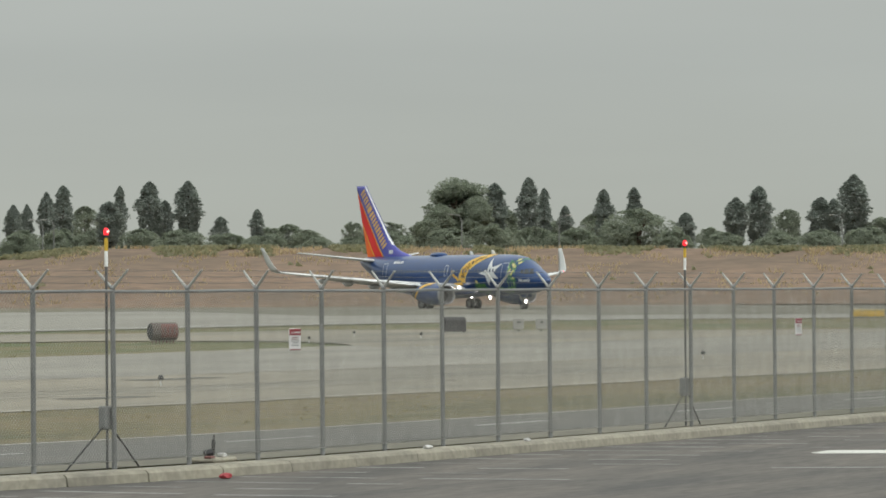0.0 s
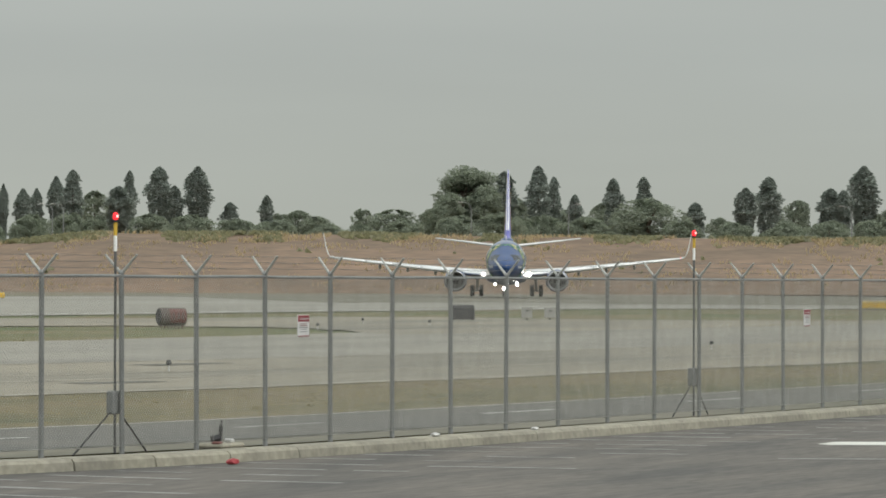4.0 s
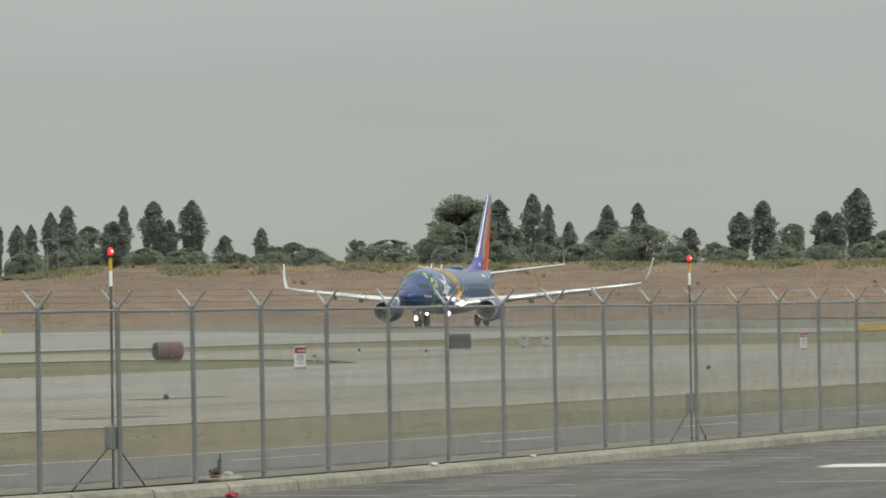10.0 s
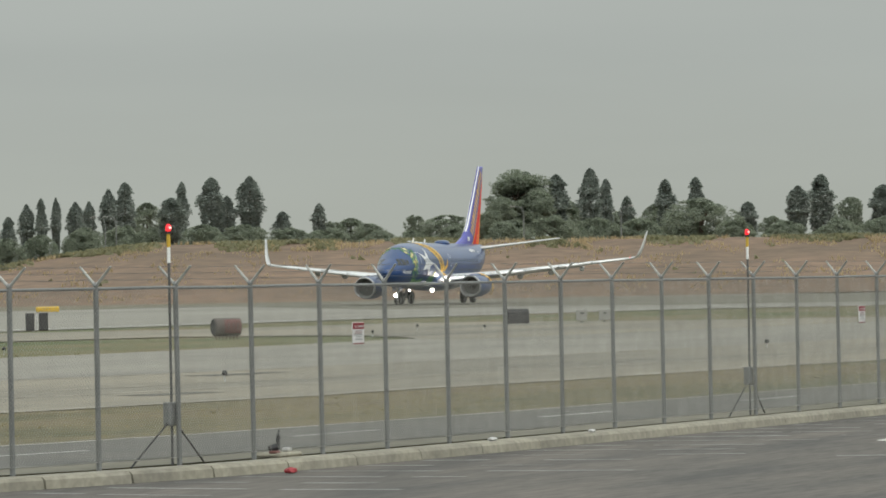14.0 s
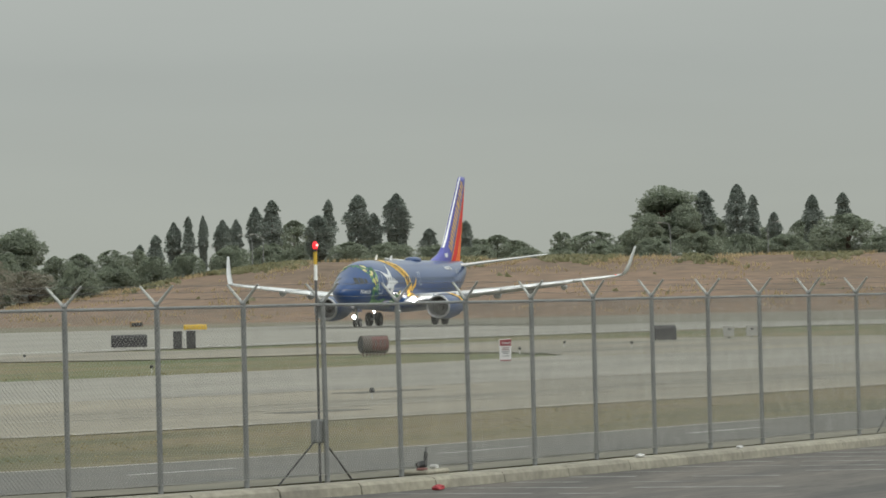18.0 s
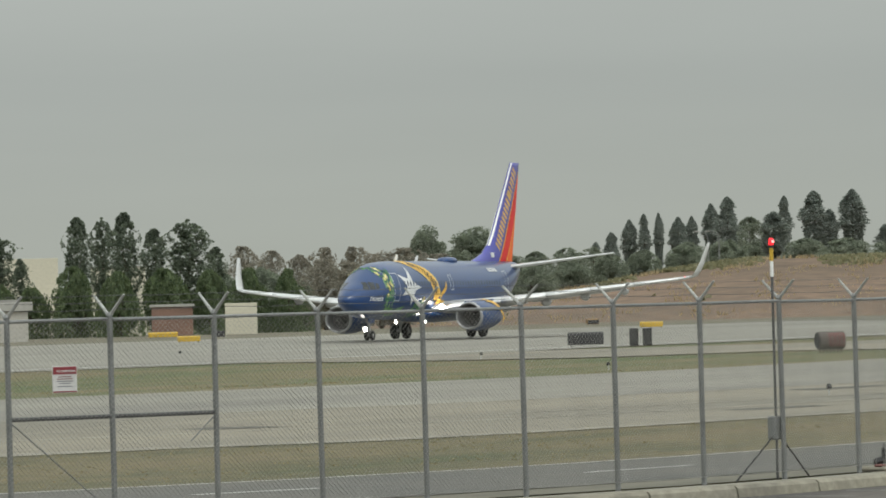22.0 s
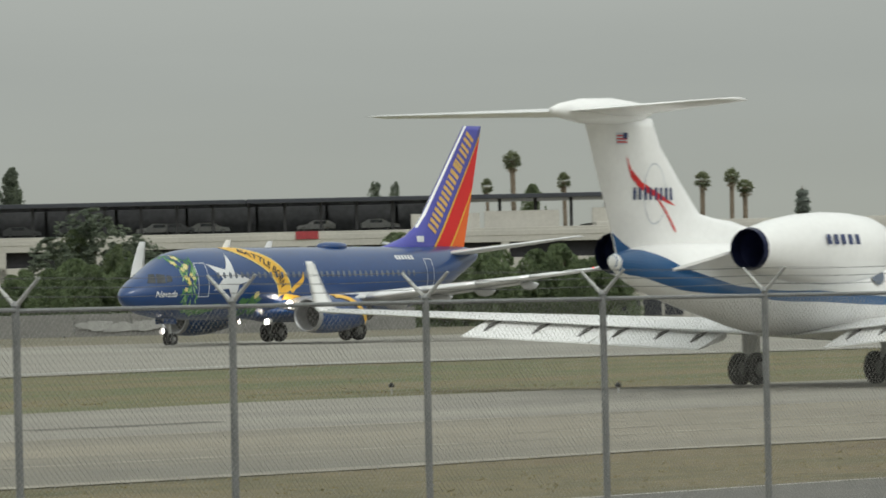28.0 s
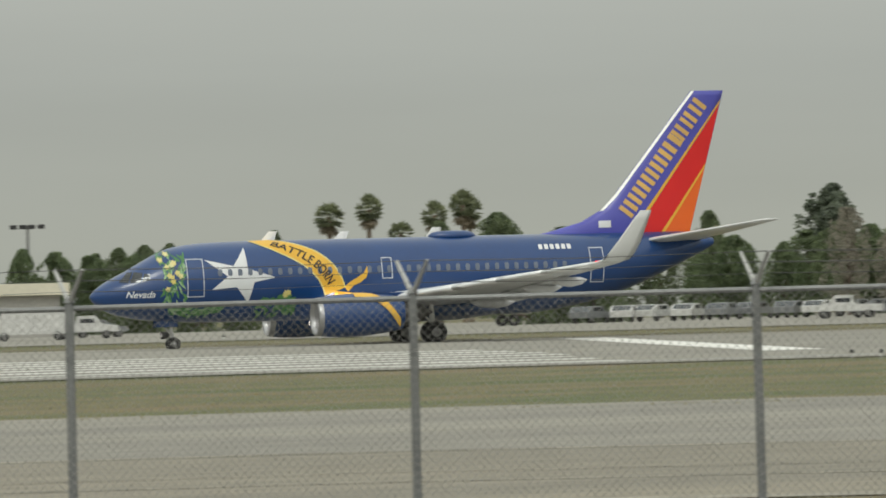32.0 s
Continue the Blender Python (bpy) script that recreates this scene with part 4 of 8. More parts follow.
# doors, panes, livery on both sides
for left in (True, False):
    sg = 1 if left else -1

    def skin(x, z, off=0.015, left=left):
        return hull.side(x, z, off, left)

    for x0, x1, z0, z1 in ((11.35, 12.2, 2.62, 4.5), (1.75, 2.3, 3.3, 4.35), (-9.35, -8.6, 2.85, 4.6)):
        bm = bm_()
        o, w = [(x0, z0), (x1, z0), (x1, z1), (x0, z1)], 0.045
        for ring in ([(x0, z0), (x1, z0), (x1, z0 + w), (x0, z0 + w)], [(x0, z1 - w), (x1, z1 - w), (x1, z1), (x0, z1)], [(x0, z0), (x0 + w, z0), (x0 + w, z1), (x0, z1)], [(x1 - w, z0), (x1, z0), (x1, z1), (x1 - w, z1)]):
            n = 8
            a = [bm.verts.new(skin(ring[0][0] + (ring[3][0] - ring[0][0]) * i / n, ring[0][1] + (ring[3][1] - ring[0][1]) * i / n, 0.02)) for i in range(n + 1)]
            b = [bm.verts.new(skin(ring[1][0] + (ring[2][0] - ring[1][0]) * i / n, ring[1][1] + (ring[2][1] - ring[1][1]) * i / n, 0.02)) for i in range(n + 1)]
            for i in range(n):
                bm.faces.new((a[i], b[i], b[i + 1], a[i + 1]))
        part("door_outline", bm, M["pale"], fuselage, "pale outline of a cabin door")
    for k in range(36):
        x = 10.55 - k * 0.508
        ov = [(x + 0.115 * math.copysign(abs(math.cos(a)) ** 0.6, math.cos(a)), 3.78 + 0.17 * math.copysign(abs(math.sin(a)) ** 0.6, math.sin(a))) for a in [2 * math.pi * j / 12 for j in range(12)]]
        part("cabin_window", onto(flat(ov, 0), lambda px, pz: skin(px, pz, 0.03)), M["pane"], fuselage)
    # star with five points, tilted
    cx, cz = 9.55, 3.58
    star = []
    for (dx, dz) in ((-0.38, 1.42), (-0.42, 0.36), (-1.85, -0.08), (-0.72, -0.30), (-0.42, -1.30), (0.18, -0.52), (1.42, -0.62), (0.62, 0.02), (1.72, 0.85), (0.30, 0.52)):
        star.append((cx + dx, cz + dz))
    part("star", onto(flat(star, 4), lambda x, z: skin(x, z, 0.02)), M["silver"], fuselage, "silver five-pointed star")
    # yellow ribbon from the crown down to the wing root
    rib = [(8.35, 88), (7.9, 72), (7.2, 57), (6.5, 44), (5.9, 32), (5.45, 20), (5.1, 8), (4.85, -6), (4.7, -18)]

    def ribbon(s, w, off, left=left, rib=rib):
        k = min(max(s, 0), 1) * (len(rib) - 1)
        i = min(int(k), len(rib) - 2)
        f = k - i
        x, a = rib[i][0] + (rib[i + 1][0] - rib[i][0]) * f, rib[i][1] + (rib[i + 1][1] - rib[i][1]) * f
        dx, da = rib[i + 1][0] - rib[i][0], (rib[i + 1][1] - rib[i][1]) * 0.0342
        ln = math.hypot(dx, da)
        x2, a2 = x + w * (-da / ln), a + w * (dx / ln) / 0.0342
        return hull.at(x2, a2 if left else 180 - a2, off)

    for nm, w0, w1, mt, off in (("ribbon", -0.56, 0.56, "gold", 0.018), ("ribbon_edge", 0.50, 0.57, "bloom", 0.022), ("ribbon_edge", -0.57, -0.50, "bloom", 0.022)):
        bm = bm_()
        g = [[bm.verts.new(ribbon(i / 40, w0 + (w1 - w0) * j / 6, off)) for j in range(7)] for i in range(41)]
        for i in range(40):
            for j in range(6):
                bm.faces.new((g[i][j], g[i + 1][j], g[i + 1][j + 1], g[i][j + 1]))
        part(nm, bm, M[mt], fuselage, "yellow painted ribbon" if nm == "ribbon" else "")
    total = 5.9
    word = lettering("BATTLE BORN", 0.64, lambda x, y: ribbon(0.52 + x / total * (1 if left else -1), 0.26 - y, 0.035), bold=0.012)
    part("motto", word, M["ink"], fuselage, "black motto along the ribbon")
    # loose ribbon end above the wing
    for pts in ([(4.05, 2.7), (3.75, 3.0), (3.4, 3.15), (3.1, 3.4), (2.95, 3.85), (3.05, 3.92), (3.25, 3.6), (3.55, 3.4), (3.9, 3.22), (4.25, 2.95)], [(4.8, 2.38), (3.3, 2.42), (3.25, 2.58), (4.7, 2.75)]):
        part("ribbon_end", onto(flat(pts, 3), lambda x, z: skin(x, z, 0.02)), M["gold"], fuselage)
    # sagebrush: stems, leaves and yellow blooms
    rnd = random.Random(5)
    stems, blooms, pale_leaves = bm_(), bm_(), bm_()

    def leaf(bmx, x, z, ln, wd, ang, off):
        c, s = math.cos(ang), math.sin(ang)
        pts = [(-ln / 2, 0), (-ln * 0.2, wd / 2), (ln * 0.2, wd / 2), (ln / 2, 0), (ln * 0.2, -wd / 2), (-ln * 0.2, -wd / 2)]
        vs = [bmx.verts.new(skin(x + px * c - pz * s, z + px * s + pz * c, off)) for px, pz in pts]
        bmx.faces.new(vs)

    for i in range(74):
        z = 2.05 + 2.75 * rnd.random()
        x = 12.9 + 0.2 * math.sin(z * 1.3) + rnd.uniform(-0.6, 0.6)
        if 11.4 < x < 12.2 and z < 4.5:
            x = 12.35
        leaf(stems if rnd.random() < 0.72 else pale_leaves, x, z, rnd.uniform(0.35, 0.6), 0.10, rnd.uniform(0.6, 2.4), 0.02)
    for i in range(60):
        x = rnd.uniform(10.4, 13.0)
        z = 1.72 + 0.35 * rnd.random() + 0.12 * abs(x - 12)
        leaf(stems if rnd.random() < 0.7 else pale_leaves, x, z, rnd.uniform(0.4, 0.7), 0.11, rnd.uniform(-0.6, 0.9) + (2.6 if x < 12 else 0), 0.02 + 0.004 * rnd.random())
    for i in range(46):
        x = rnd.uniform(6.7, 8.6)
        z = rnd.uniform(1.62, 2.45) if x > 7.6 else rnd.uniform(1.7, 2.6)
        leaf(stems, x, z, rnd.uniform(0.35, 0.6), 0.15, rnd.uniform(-0.4, 3.2), 0.02)
    for cx2, cz2, n, sx, sz in ((13.0, 4.25, 7, 0.42, 0.55), (12.95, 3.4, 5, 0.45, 0.5), (7.35, 2.75, 4, 0.28, 0.15)):
        for i in range(n):
            x, z = cx2 + rnd.uniform(-sx, sx), cz2 + rnd.uniform(-sz, sz)
            if 11.4 < x < 12.15 and z < 4.5:
                continue
            for k in range(5):
                leaf(blooms, x + 0.08 * math.cos(k * 1.257), z + 0.08 * math.sin(k * 1.257), 0.145, 0.085, k * 1.257, 0.03)
    part("painted_leaves", stems, M["leaf"], fuselage, "green painted sagebrush leaves")["kind"] = "stuff"
    part("pale_leaves", pale_leaves, M["leaf_pale"], fuselage, "pale green painted leaves")["kind"] = "stuff"
    part("painted_bloom", blooms, M["bloom"], fuselage, "yellow painted blossoms")["kind"] = "stuff"
    # the state's name in a light script
    flip = -1 if left else 1
    part("state_name", lettering("Nevada", 0.46, lambda x, y: skin(14.5 + flip * x, 2.66 + y, 0.03), shear=0.35, bold=0.006), M["silver"], fuselage, "white script lettering")
    # registration, as plain bars
    for k in range(6):
        o = -6.0 - k * 0.30
        part("registration_bar", onto(flat([(o, 4.55), (o - 0.2, 4.55), (o - 0.2, 4.80), (o, 4.80)], 0), lambda x, z: skin(x, z, 0.03)), M["silver"], fuselage)
    # cockpit panes
    for pts in ([(15.45, 3.42), (15.02, 3.40), (14.72, 3.92), (14.95, 3.90)], [(14.95, 3.40), (14.45, 3.40), (14.3, 3.86), (14.66, 3.92)], [(14.38, 3.42), (14.0, 3.50), (13.95, 3.80), (14.22, 3.84)]):
        part("cockpit_window", onto(flat(pts, 2), lambda x, z: skin(x, z, 0.02)), M["glass"], fuselage, "dark cockpit pane")
    # loose ribbon along the nacelle
    bm = bm_()
    g = []
    for i in range(15):
        f = i / 14
        xx, aa, wd = 4.7 - 2.2 * f, 72 - 95 * f * f, 0.62 - 0.2 * f
        row = []
        for j in range(4):
            a = radians(aa + (j / 3 - 0.5) * wd * 55)
            yy = 4.83 + (1.125 - 0.05 * f) * math.cos(a)
            row.append(bm.verts.new((xx, sg * yy, 1.50 + 1.125 * math.sin(a))))
        g.append(row)
    for i in range(14):
        for j in range(3):
            bm.faces.new((g[i][j], g[i + 1][j], g[i + 1][j + 1], g[i][j + 1]))
    part("nacelle_ribbon", bm, M["gold"], airliner, "yellow ribbon end on the nacelle")

# crown: aerials, dome and beacon
for x, h, c in ((7.6, 0.5, 0.42), (3.9, 0.42, 0.35)):
    bm = bm_()
    loft(bm, [[Vector((x, 0.03, 5.3)), Vector((x + c, 0, 5.3)), Vector((x, -0.03, 5.3)), Vector((x - 0.3, 0, 5.3))], [Vector((x - 0.3, 0.02, 5.3 + h)), Vector((x - 0.02, 0, 5.3 + h)), Vector((x - 0.3, -0.02, 5.3 + h)), Vector((x - 0.45, 0, 5.3 + h))]])
    part("aerial", bm, M["white"], fuselage, "white blade aerial")
bm = bm_()
loft(bm, [[Vector((-1.9 + 1.25 * r * math.cos(a), 0.62 * r * math.sin(a), z)) for a in [2 * math.pi * k / 24 for k in range(24)]] for r, z in ((1.0, 5.25), (0.98, 5.42), (0.85, 5.55), (0.55, 5.62), (0.1, 5.64))])
part("antenna_dome", bm, M["blue"], fuselage, "low blue antenna dome", shade=True)
# nose gear
ng = part("nose_gear", tube(bm_(), [(12.75, 0, 1.7), (12.6, 0, 0.36)], 0.09, 10), M["strut"], airliner)
bm = bm_()
tube(bm, [(12.6, -0.3, 0.36), (12.6, 0.3, 0.36)], 0.05, 8)
tube(bm, [(13.3, 0, 1.6), (12.66, 0, 0.8)], 0.05, 6)
part("axle", bm, M["strut"], ng)
for dy in (-0.2, 0.2):
    wheel(ng, 12.6, dy, 0.34, 0.34, 0.2)
b = bm_()
bmesh.ops.create_circle(b, cap_ends=True, segments=16, radius=0.18, matrix=Matrix.Translation((12.9, -0.12, 0.78)) @ Matrix.Rotation(radians(90), 4, "Y"))
lamp = part("nose_light", b, M["lamp_glow"], ng, "lit white taxi light")
shell = [[Vector((x, -0.12 + r * math.cos(k * math.pi / 8), 0.78 + r * math.sin(k * math.pi / 8))) for k in range(16)] for x, r in ((13.18, 0.19), (12.86, 0.19), (12.74, 0.05))]
part("lamp_housing", loft(bm_(), shell, caps=(False, True)), M["dark"], lamp)
for sgn in (1, -1):
    bm = bm_()
    box(bm, 12.95, sgn * 0.30, 1.34, 1.1, 0.03, 0.32, 0.01)
    part("gear_door", bm, M["blue"], airliner)

# ---- the business jet on the taxiway ----
business_jet = thing("business_jet", "white T-tailed business jet with blue tail cone, taxiing", "airplane")
jet = Body([(-9.75, 3.43, 0.10, 0.11, 0.11), (-9.68, 3.42, 0.17, 0.18, 0.18), (-9.2, 3.34, 0.34, 0.36, 0.36), (-8.65, 3.24, 0.50, 0.56, 0.48), (-7.1, 3.0, 0.80, 0.88, 0.68), (-4.7, 2.76, 1.08, 1.13, 0.96), (-3.2, 2.66, 1.18, 1.23, 1.17), (0, 2.62, 1.25, 1.27, 1.28), (8, 2.62, 1.25, 1.27, 1.27),
            (11, 2.60, 1.22, 1.24, 1.24), (12.6, 2.52, 1.1, 1.14, 1.08), (13.8, 2.30, 0.92, 0.92, 0.88), (14.8, 2.17, 0.68, 0.6, 0.64), (15.5, 2.02, 0.42, 0.36, 0.4), (15.9, 1.98, 0.2, 0.17, 0.18), (16, 1.98, 0.05, 0.04, 0.04)])
jet_hull = part("fuselage", jet.mesh(90, 40), M["white"], business_jet, "glossy white fuselage", shade=True)


def jet_strip(name, table, mat, off, label=""):
    """A painted strip on both sides between two angles: rows (x, low, high)."""
    for left in (True, False):
        bm = bm_()
        g = []
        for x, lo, hi in table:
            g.append([bm.verts.new(jet.at(x, (lo + (hi - lo) * j / 10) if left else 180 - (lo + (hi - lo) * j / 10), off)) for j in range(11)])
        for a, b in zip(g, g[1:]):
            for j in range(10):
                bm.faces.new((a[j], b[j], b[j + 1], a[j + 1]))
        part(name, bm, M[mat], jet_hull, label)


tail = [(x, float(np.interp(x, (-9.7, -8.9, -7.5, -5.4), (-75, -36, -38, -20))), float(np.interp(x, (-9.3, -8.6, -7.5, -5.4), (90, 48, 12, -6)))) for x in [-9.72 + 0.24 * k for k in range(19)]]
jet_strip("tail_paint", tail, "jet_blue", 0.012, "deep blue painted tail cone")
belt = [(x, float(np.interp(x, (-5.4, -1.6, 1.6, 12), (-20, -17, -22, -26))), float(np.interp(x, (-5.4, -1.6, 1.6, 12, 13.5), (-6, -3, -11, -17, -23)))) for x in [-5.4 + 0.6 * k for k in range(31)]]
jet_strip("blue_stripe", belt, "jet_blue", 0.012, "blue stripe along the fuselage")
for left in (True, False):
    for k in range(6):
        x = 1.3 + k * 1.27
        ov = [(x + 0.33 * math.cos(a), 2.95 + 0.25 * math.sin(a)) for a in [2 * math.pi * j / 18 for j in range(18)]]
        rim = [(x + 0.37 * math.cos(a), 2.95 + 0.29 * math.sin(a)) for a in [2 * math.pi * j / 18 for j in range(18)]]
        part("cabin_window", onto(flat(ov, 1), lambda px, pz: jet.side(px, pz, 0.03, left)), M["pane"], jet_hull, "oval cabin window")
        part("window_frame", onto(flat(rim, 1), lambda px, pz: jet.side(px, pz, 0.015, left)), M["bare"], jet_hull)
    for pts in ([(14.9, 2.38), (14.3, 2.5), (13.95, 2.95), (14.4, 2.75)], [(14.2, 2.5), (13.5, 2.58), (13.4, 3.0), (13.85, 2.98)]):
        part("cockpit_window", onto(flat(pts, 2), lambda px, pz: jet.side(px, pz, 0.02, left)), M["glass"], jet_hull)
JW = [(0.0, 5.2, -1.7, 1.35, 0.85), (1.3, 4.4, -1.7, 1.42, 0.75), (4.0, 2.2, -2.1, 1.62, 0.5), (9.0, -0.8, -3.3, 1.98, 0.3), (13.9, -3.0, -4.2, 2.30, 0.16)]
for sgn in (1, -1):
    wing = part("wing", aero(JW, lambda s: (sgn * s, 0.0)), M["white"], business_jet, "long white swept wing", shade=True)
    for y0, y1 in ((2.0, 5.2), (5.25, 8.9)):
        t0, t1 = (float(np.interp(y, [q[0] for q in JW], [q[2] for q in JW])) for y in (y0, y1))
        z0, z1 = (float(np.interp(y, [q[0] for q in JW], [q[3] for q in JW])) for y in (y0, y1))
        f = bm_()
        loft(f, [[Vector((t + 0.5, sgn * y, z + 0.06)), Vector((t - 0.95, sgn * y, z - 0.42)), Vector((t - 0.97, sgn * y, z - 0.46)), Vector((t + 0.4, sgn * y, z - 0.18))] for y, t, z in ((y0, t0, z0), (y1, t1, z1))])
        part("flap", f, M["white"], wing, "lowered white flap")
        for y in (y0 + 0.5, (y0 + y1) / 2, y1 - 0.4):
            t, z = float(np.interp(y, [q[0] for q in JW], [q[2] for q in JW])), float(np.interp(y, [q[0] for q in JW], [q[3] for q in JW]))
            h = bm_()
            tube(h, [(t + 0.45, sgn * y, z - 0.02), (t - 0.2, sgn * y, z - 0.12), (t - 0.6, sgn * y, z - 0.34)], [0.05, 0.06, 0.03], 6)
            part("flap_hinge", h, M["dark_metal"], wing)
    rings = []
    for s, le, te, th in ((0, -3.0, -4.2, 0.16), (0.25, -3.2, -4.15, 0.10), (0.6, -3.42, -4.12, 0.07), (1.4, -3.82, -4.22, 0.04), (1.5, -3.9, -4.23, 0.02)):
        k = min(s / 0.5, 1)
        rings.append([Vector((le + (te - le) * f, sgn * (13.9 + 0.30 * math.sin(k * 1.4) + 0.12 * max(s - 0.5, 0) + k * th * 0.5 * g), 2.30 + 0.12 * k * k + max(s - 0.15, 0) * 0.98 + (1 - k) * th * 0.5 * g)) for f, g in ((0, 0), (0.3, 1), (0.7, 0.6), (1, 0), (0.7, -0.6), (0.3, -1))])
    part("winglet", loft(bm_(), rings), M["white"], wing, "white winglet", shade=True)
    # engine pods
    ey, ez = sgn * 2.16, 3.68
    pod = part("engine", loft(bm_(), [[Vector((x, ey + r * math.cos(a), ez + r * math.sin(a))) for a in [2 * math.pi * k / 32 for k in range(32)]] for x, r in
                                      ((-0.25, 0.62), (-0.4, 0.70), (-1.0, 0.86), (-2.0, 0.95), (-3.0, 0.97), (-4.3, 0.91), (-5.5, 0.76), (-6.45, 0.57))], caps=(False, False)), M["white"], business_jet, "white engine pod", shade=True)
    f = bm_()
    loft(f, [[Vector((x, ey + r * math.cos(a), ez + r * math.sin(a))) for a in [2 * math.pi * k / 32 for k in range(32)]] for x, r in ((-6.44, 0.565), (-6.62, 0.53), (-6.2, 0.49), (-5.6, 0.05))], caps=(False, True))
    part("exhaust", f, M["navy_metal"], pod, "dark blue-black exhaust")
    f = bm_()
    loft(f, [[Vector((x, ey + r * math.cos(a), ez + r * math.sin(a))) for a in [2 * math.pi * k / 32 for k in range(32)]] for x, r in ((-0.25, 0.62), (-0.2, 0.57), (-0.8, 0.52), (-0.9, 0.05))], caps=(False, True))
    part("inlet", f, M["dark_metal"], pod)
    f = bm_()
    loft(f, [[Vector((-1.6, sgn * y, z + 0.14)), Vector((back, sgn * y, z + 0.04)), Vector((back, sgn * y, z - 0.04)), Vector((-1.6, sgn * y, z - 0.14))] for y, z, back in ((0.55, 3.12, -8.1), (1.5, 3.6, -6.5))])
    part("pylon", f, M["white"], pod)
    for k in range(5):
        o = -2.6 - k * 0.35
        b = bm_()
        g = [[b.verts.new((o - dx, ey + sgn * (0.985) * math.cos(radians(aa)), ez + 0.985 * math.sin(radians(aa)))) for dx in (0, 0.2)] for aa in (5, 12, 21)]
        for q0, q1 in zip(g, g[1:]):
            b.faces.new((q0[0], q0[1], q1[1], q1[0]))
        part("registration_bar", b, M["navy"], pod)
    part("tailplane", aero([(0.0, -8.5, -11.8, 7.27, 0.34), (0.6, -8.8, -11.8, 7.28, 0.3), (5.5, -11.6, -12.9, 7.34, 0.12)], lambda s: (sgn * s, 0.0)), M["white"], business_jet, "white high tailplane", shade=True)
    gear = part("main_gear", tube(bm_(), [(0.2, sgn * 2.1, 1.6), (0.0, sgn * 2.2, 0.45)], 0.11, 8), M["strut"], business_jet)
    for dy in (-0.28, 0.28):
        wheel(gear, 0.0, sgn * 2.2 + dy, 0.45, 0.45, 0.3)
    d = bm_()
    box(d, 0.5, sgn * 2.42, 1.05, 0.9, 0.05, 0.8, 0.02)
    part("gear_door", d, M["white"], gear)
ng = part("nose_gear", tube(bm_(), [(13.5, 0, 1.4), (13.7, 0, 0.3)], 0.08, 8), M["strut"], business_jet)
for dy in (-0.18, 0.18):
    wheel(ng, 13.7, dy, 0.28, 0.28, 0.18)
JF_LE, JF_TE = ((3.7, -0.8), (4.05, -2.2), (4.32, -3.3), (4.48, -4.5), (4.66, -5.6), (5.46, -6.45), (6.42, -7.4), (7.15, -7.75)), ((2.9, -9.2), (3.6, -9.55), (4.2, -9.72), (7.15, -10.85))


def jf(z, t):
    return float(np.interp(z, [p[0] for p in t], [p[1] for p in t]))


def jf_half(x, z):
    le, te = jf(z, JF_LE), jf(z, JF_TE)
    f = min(max((le - x) / (le - te), 0), 1)
    return 0.055 * min(le - te, 3.4) * 2.6 * (math.sqrt(f) * (1 - f) + 0.02)


jfin = part("tail_fin", loft(bm_(), [[Vector((jf(z, JF_LE) + (jf(z, JF_TE) - jf(z, JF_LE)) * f, s * jf_half(jf(z, JF_LE) + (jf(z, JF_TE) - jf(z, JF_LE)) * f, z), z)) for f, s in
                                      ((0, 0), (0.03, 1), (0.12, 1), (0.3, 1), (0.5, 1), (0.75, 1), (1, 1), (1, -1), (0.75, -1), (0.5, -1), (0.3, -1), (0.12, -1), (0.03, -1))]
                                     for z in (2.9, 3.3, 3.7, 3.9, 4.05, 4.2, 4.32, 4.4, 4.48, 4.57, 4.66, 4.9, 5.2, 5.46, 5.9, 6.42, 6.9, 7.15)]), M["white"], business_jet, "white tail fin with a roundel emblem", shade=True)
b = bm_()
loft(b, [[Vector((x, r * math.cos(a), 7.3 + 0.95 * r * math.sin(a))) for a in [2 * math.pi * k / 16 for k in range(16)]] for x, r in ((-7.75, 0.05), (-8.4, 0.28), (-9.6, 0.38), (-11.0, 0.34), (-11.9, 0.2), (-12.3, 0.08))])
part("fin_fairing", b, M["white"], jfin, shade=True)
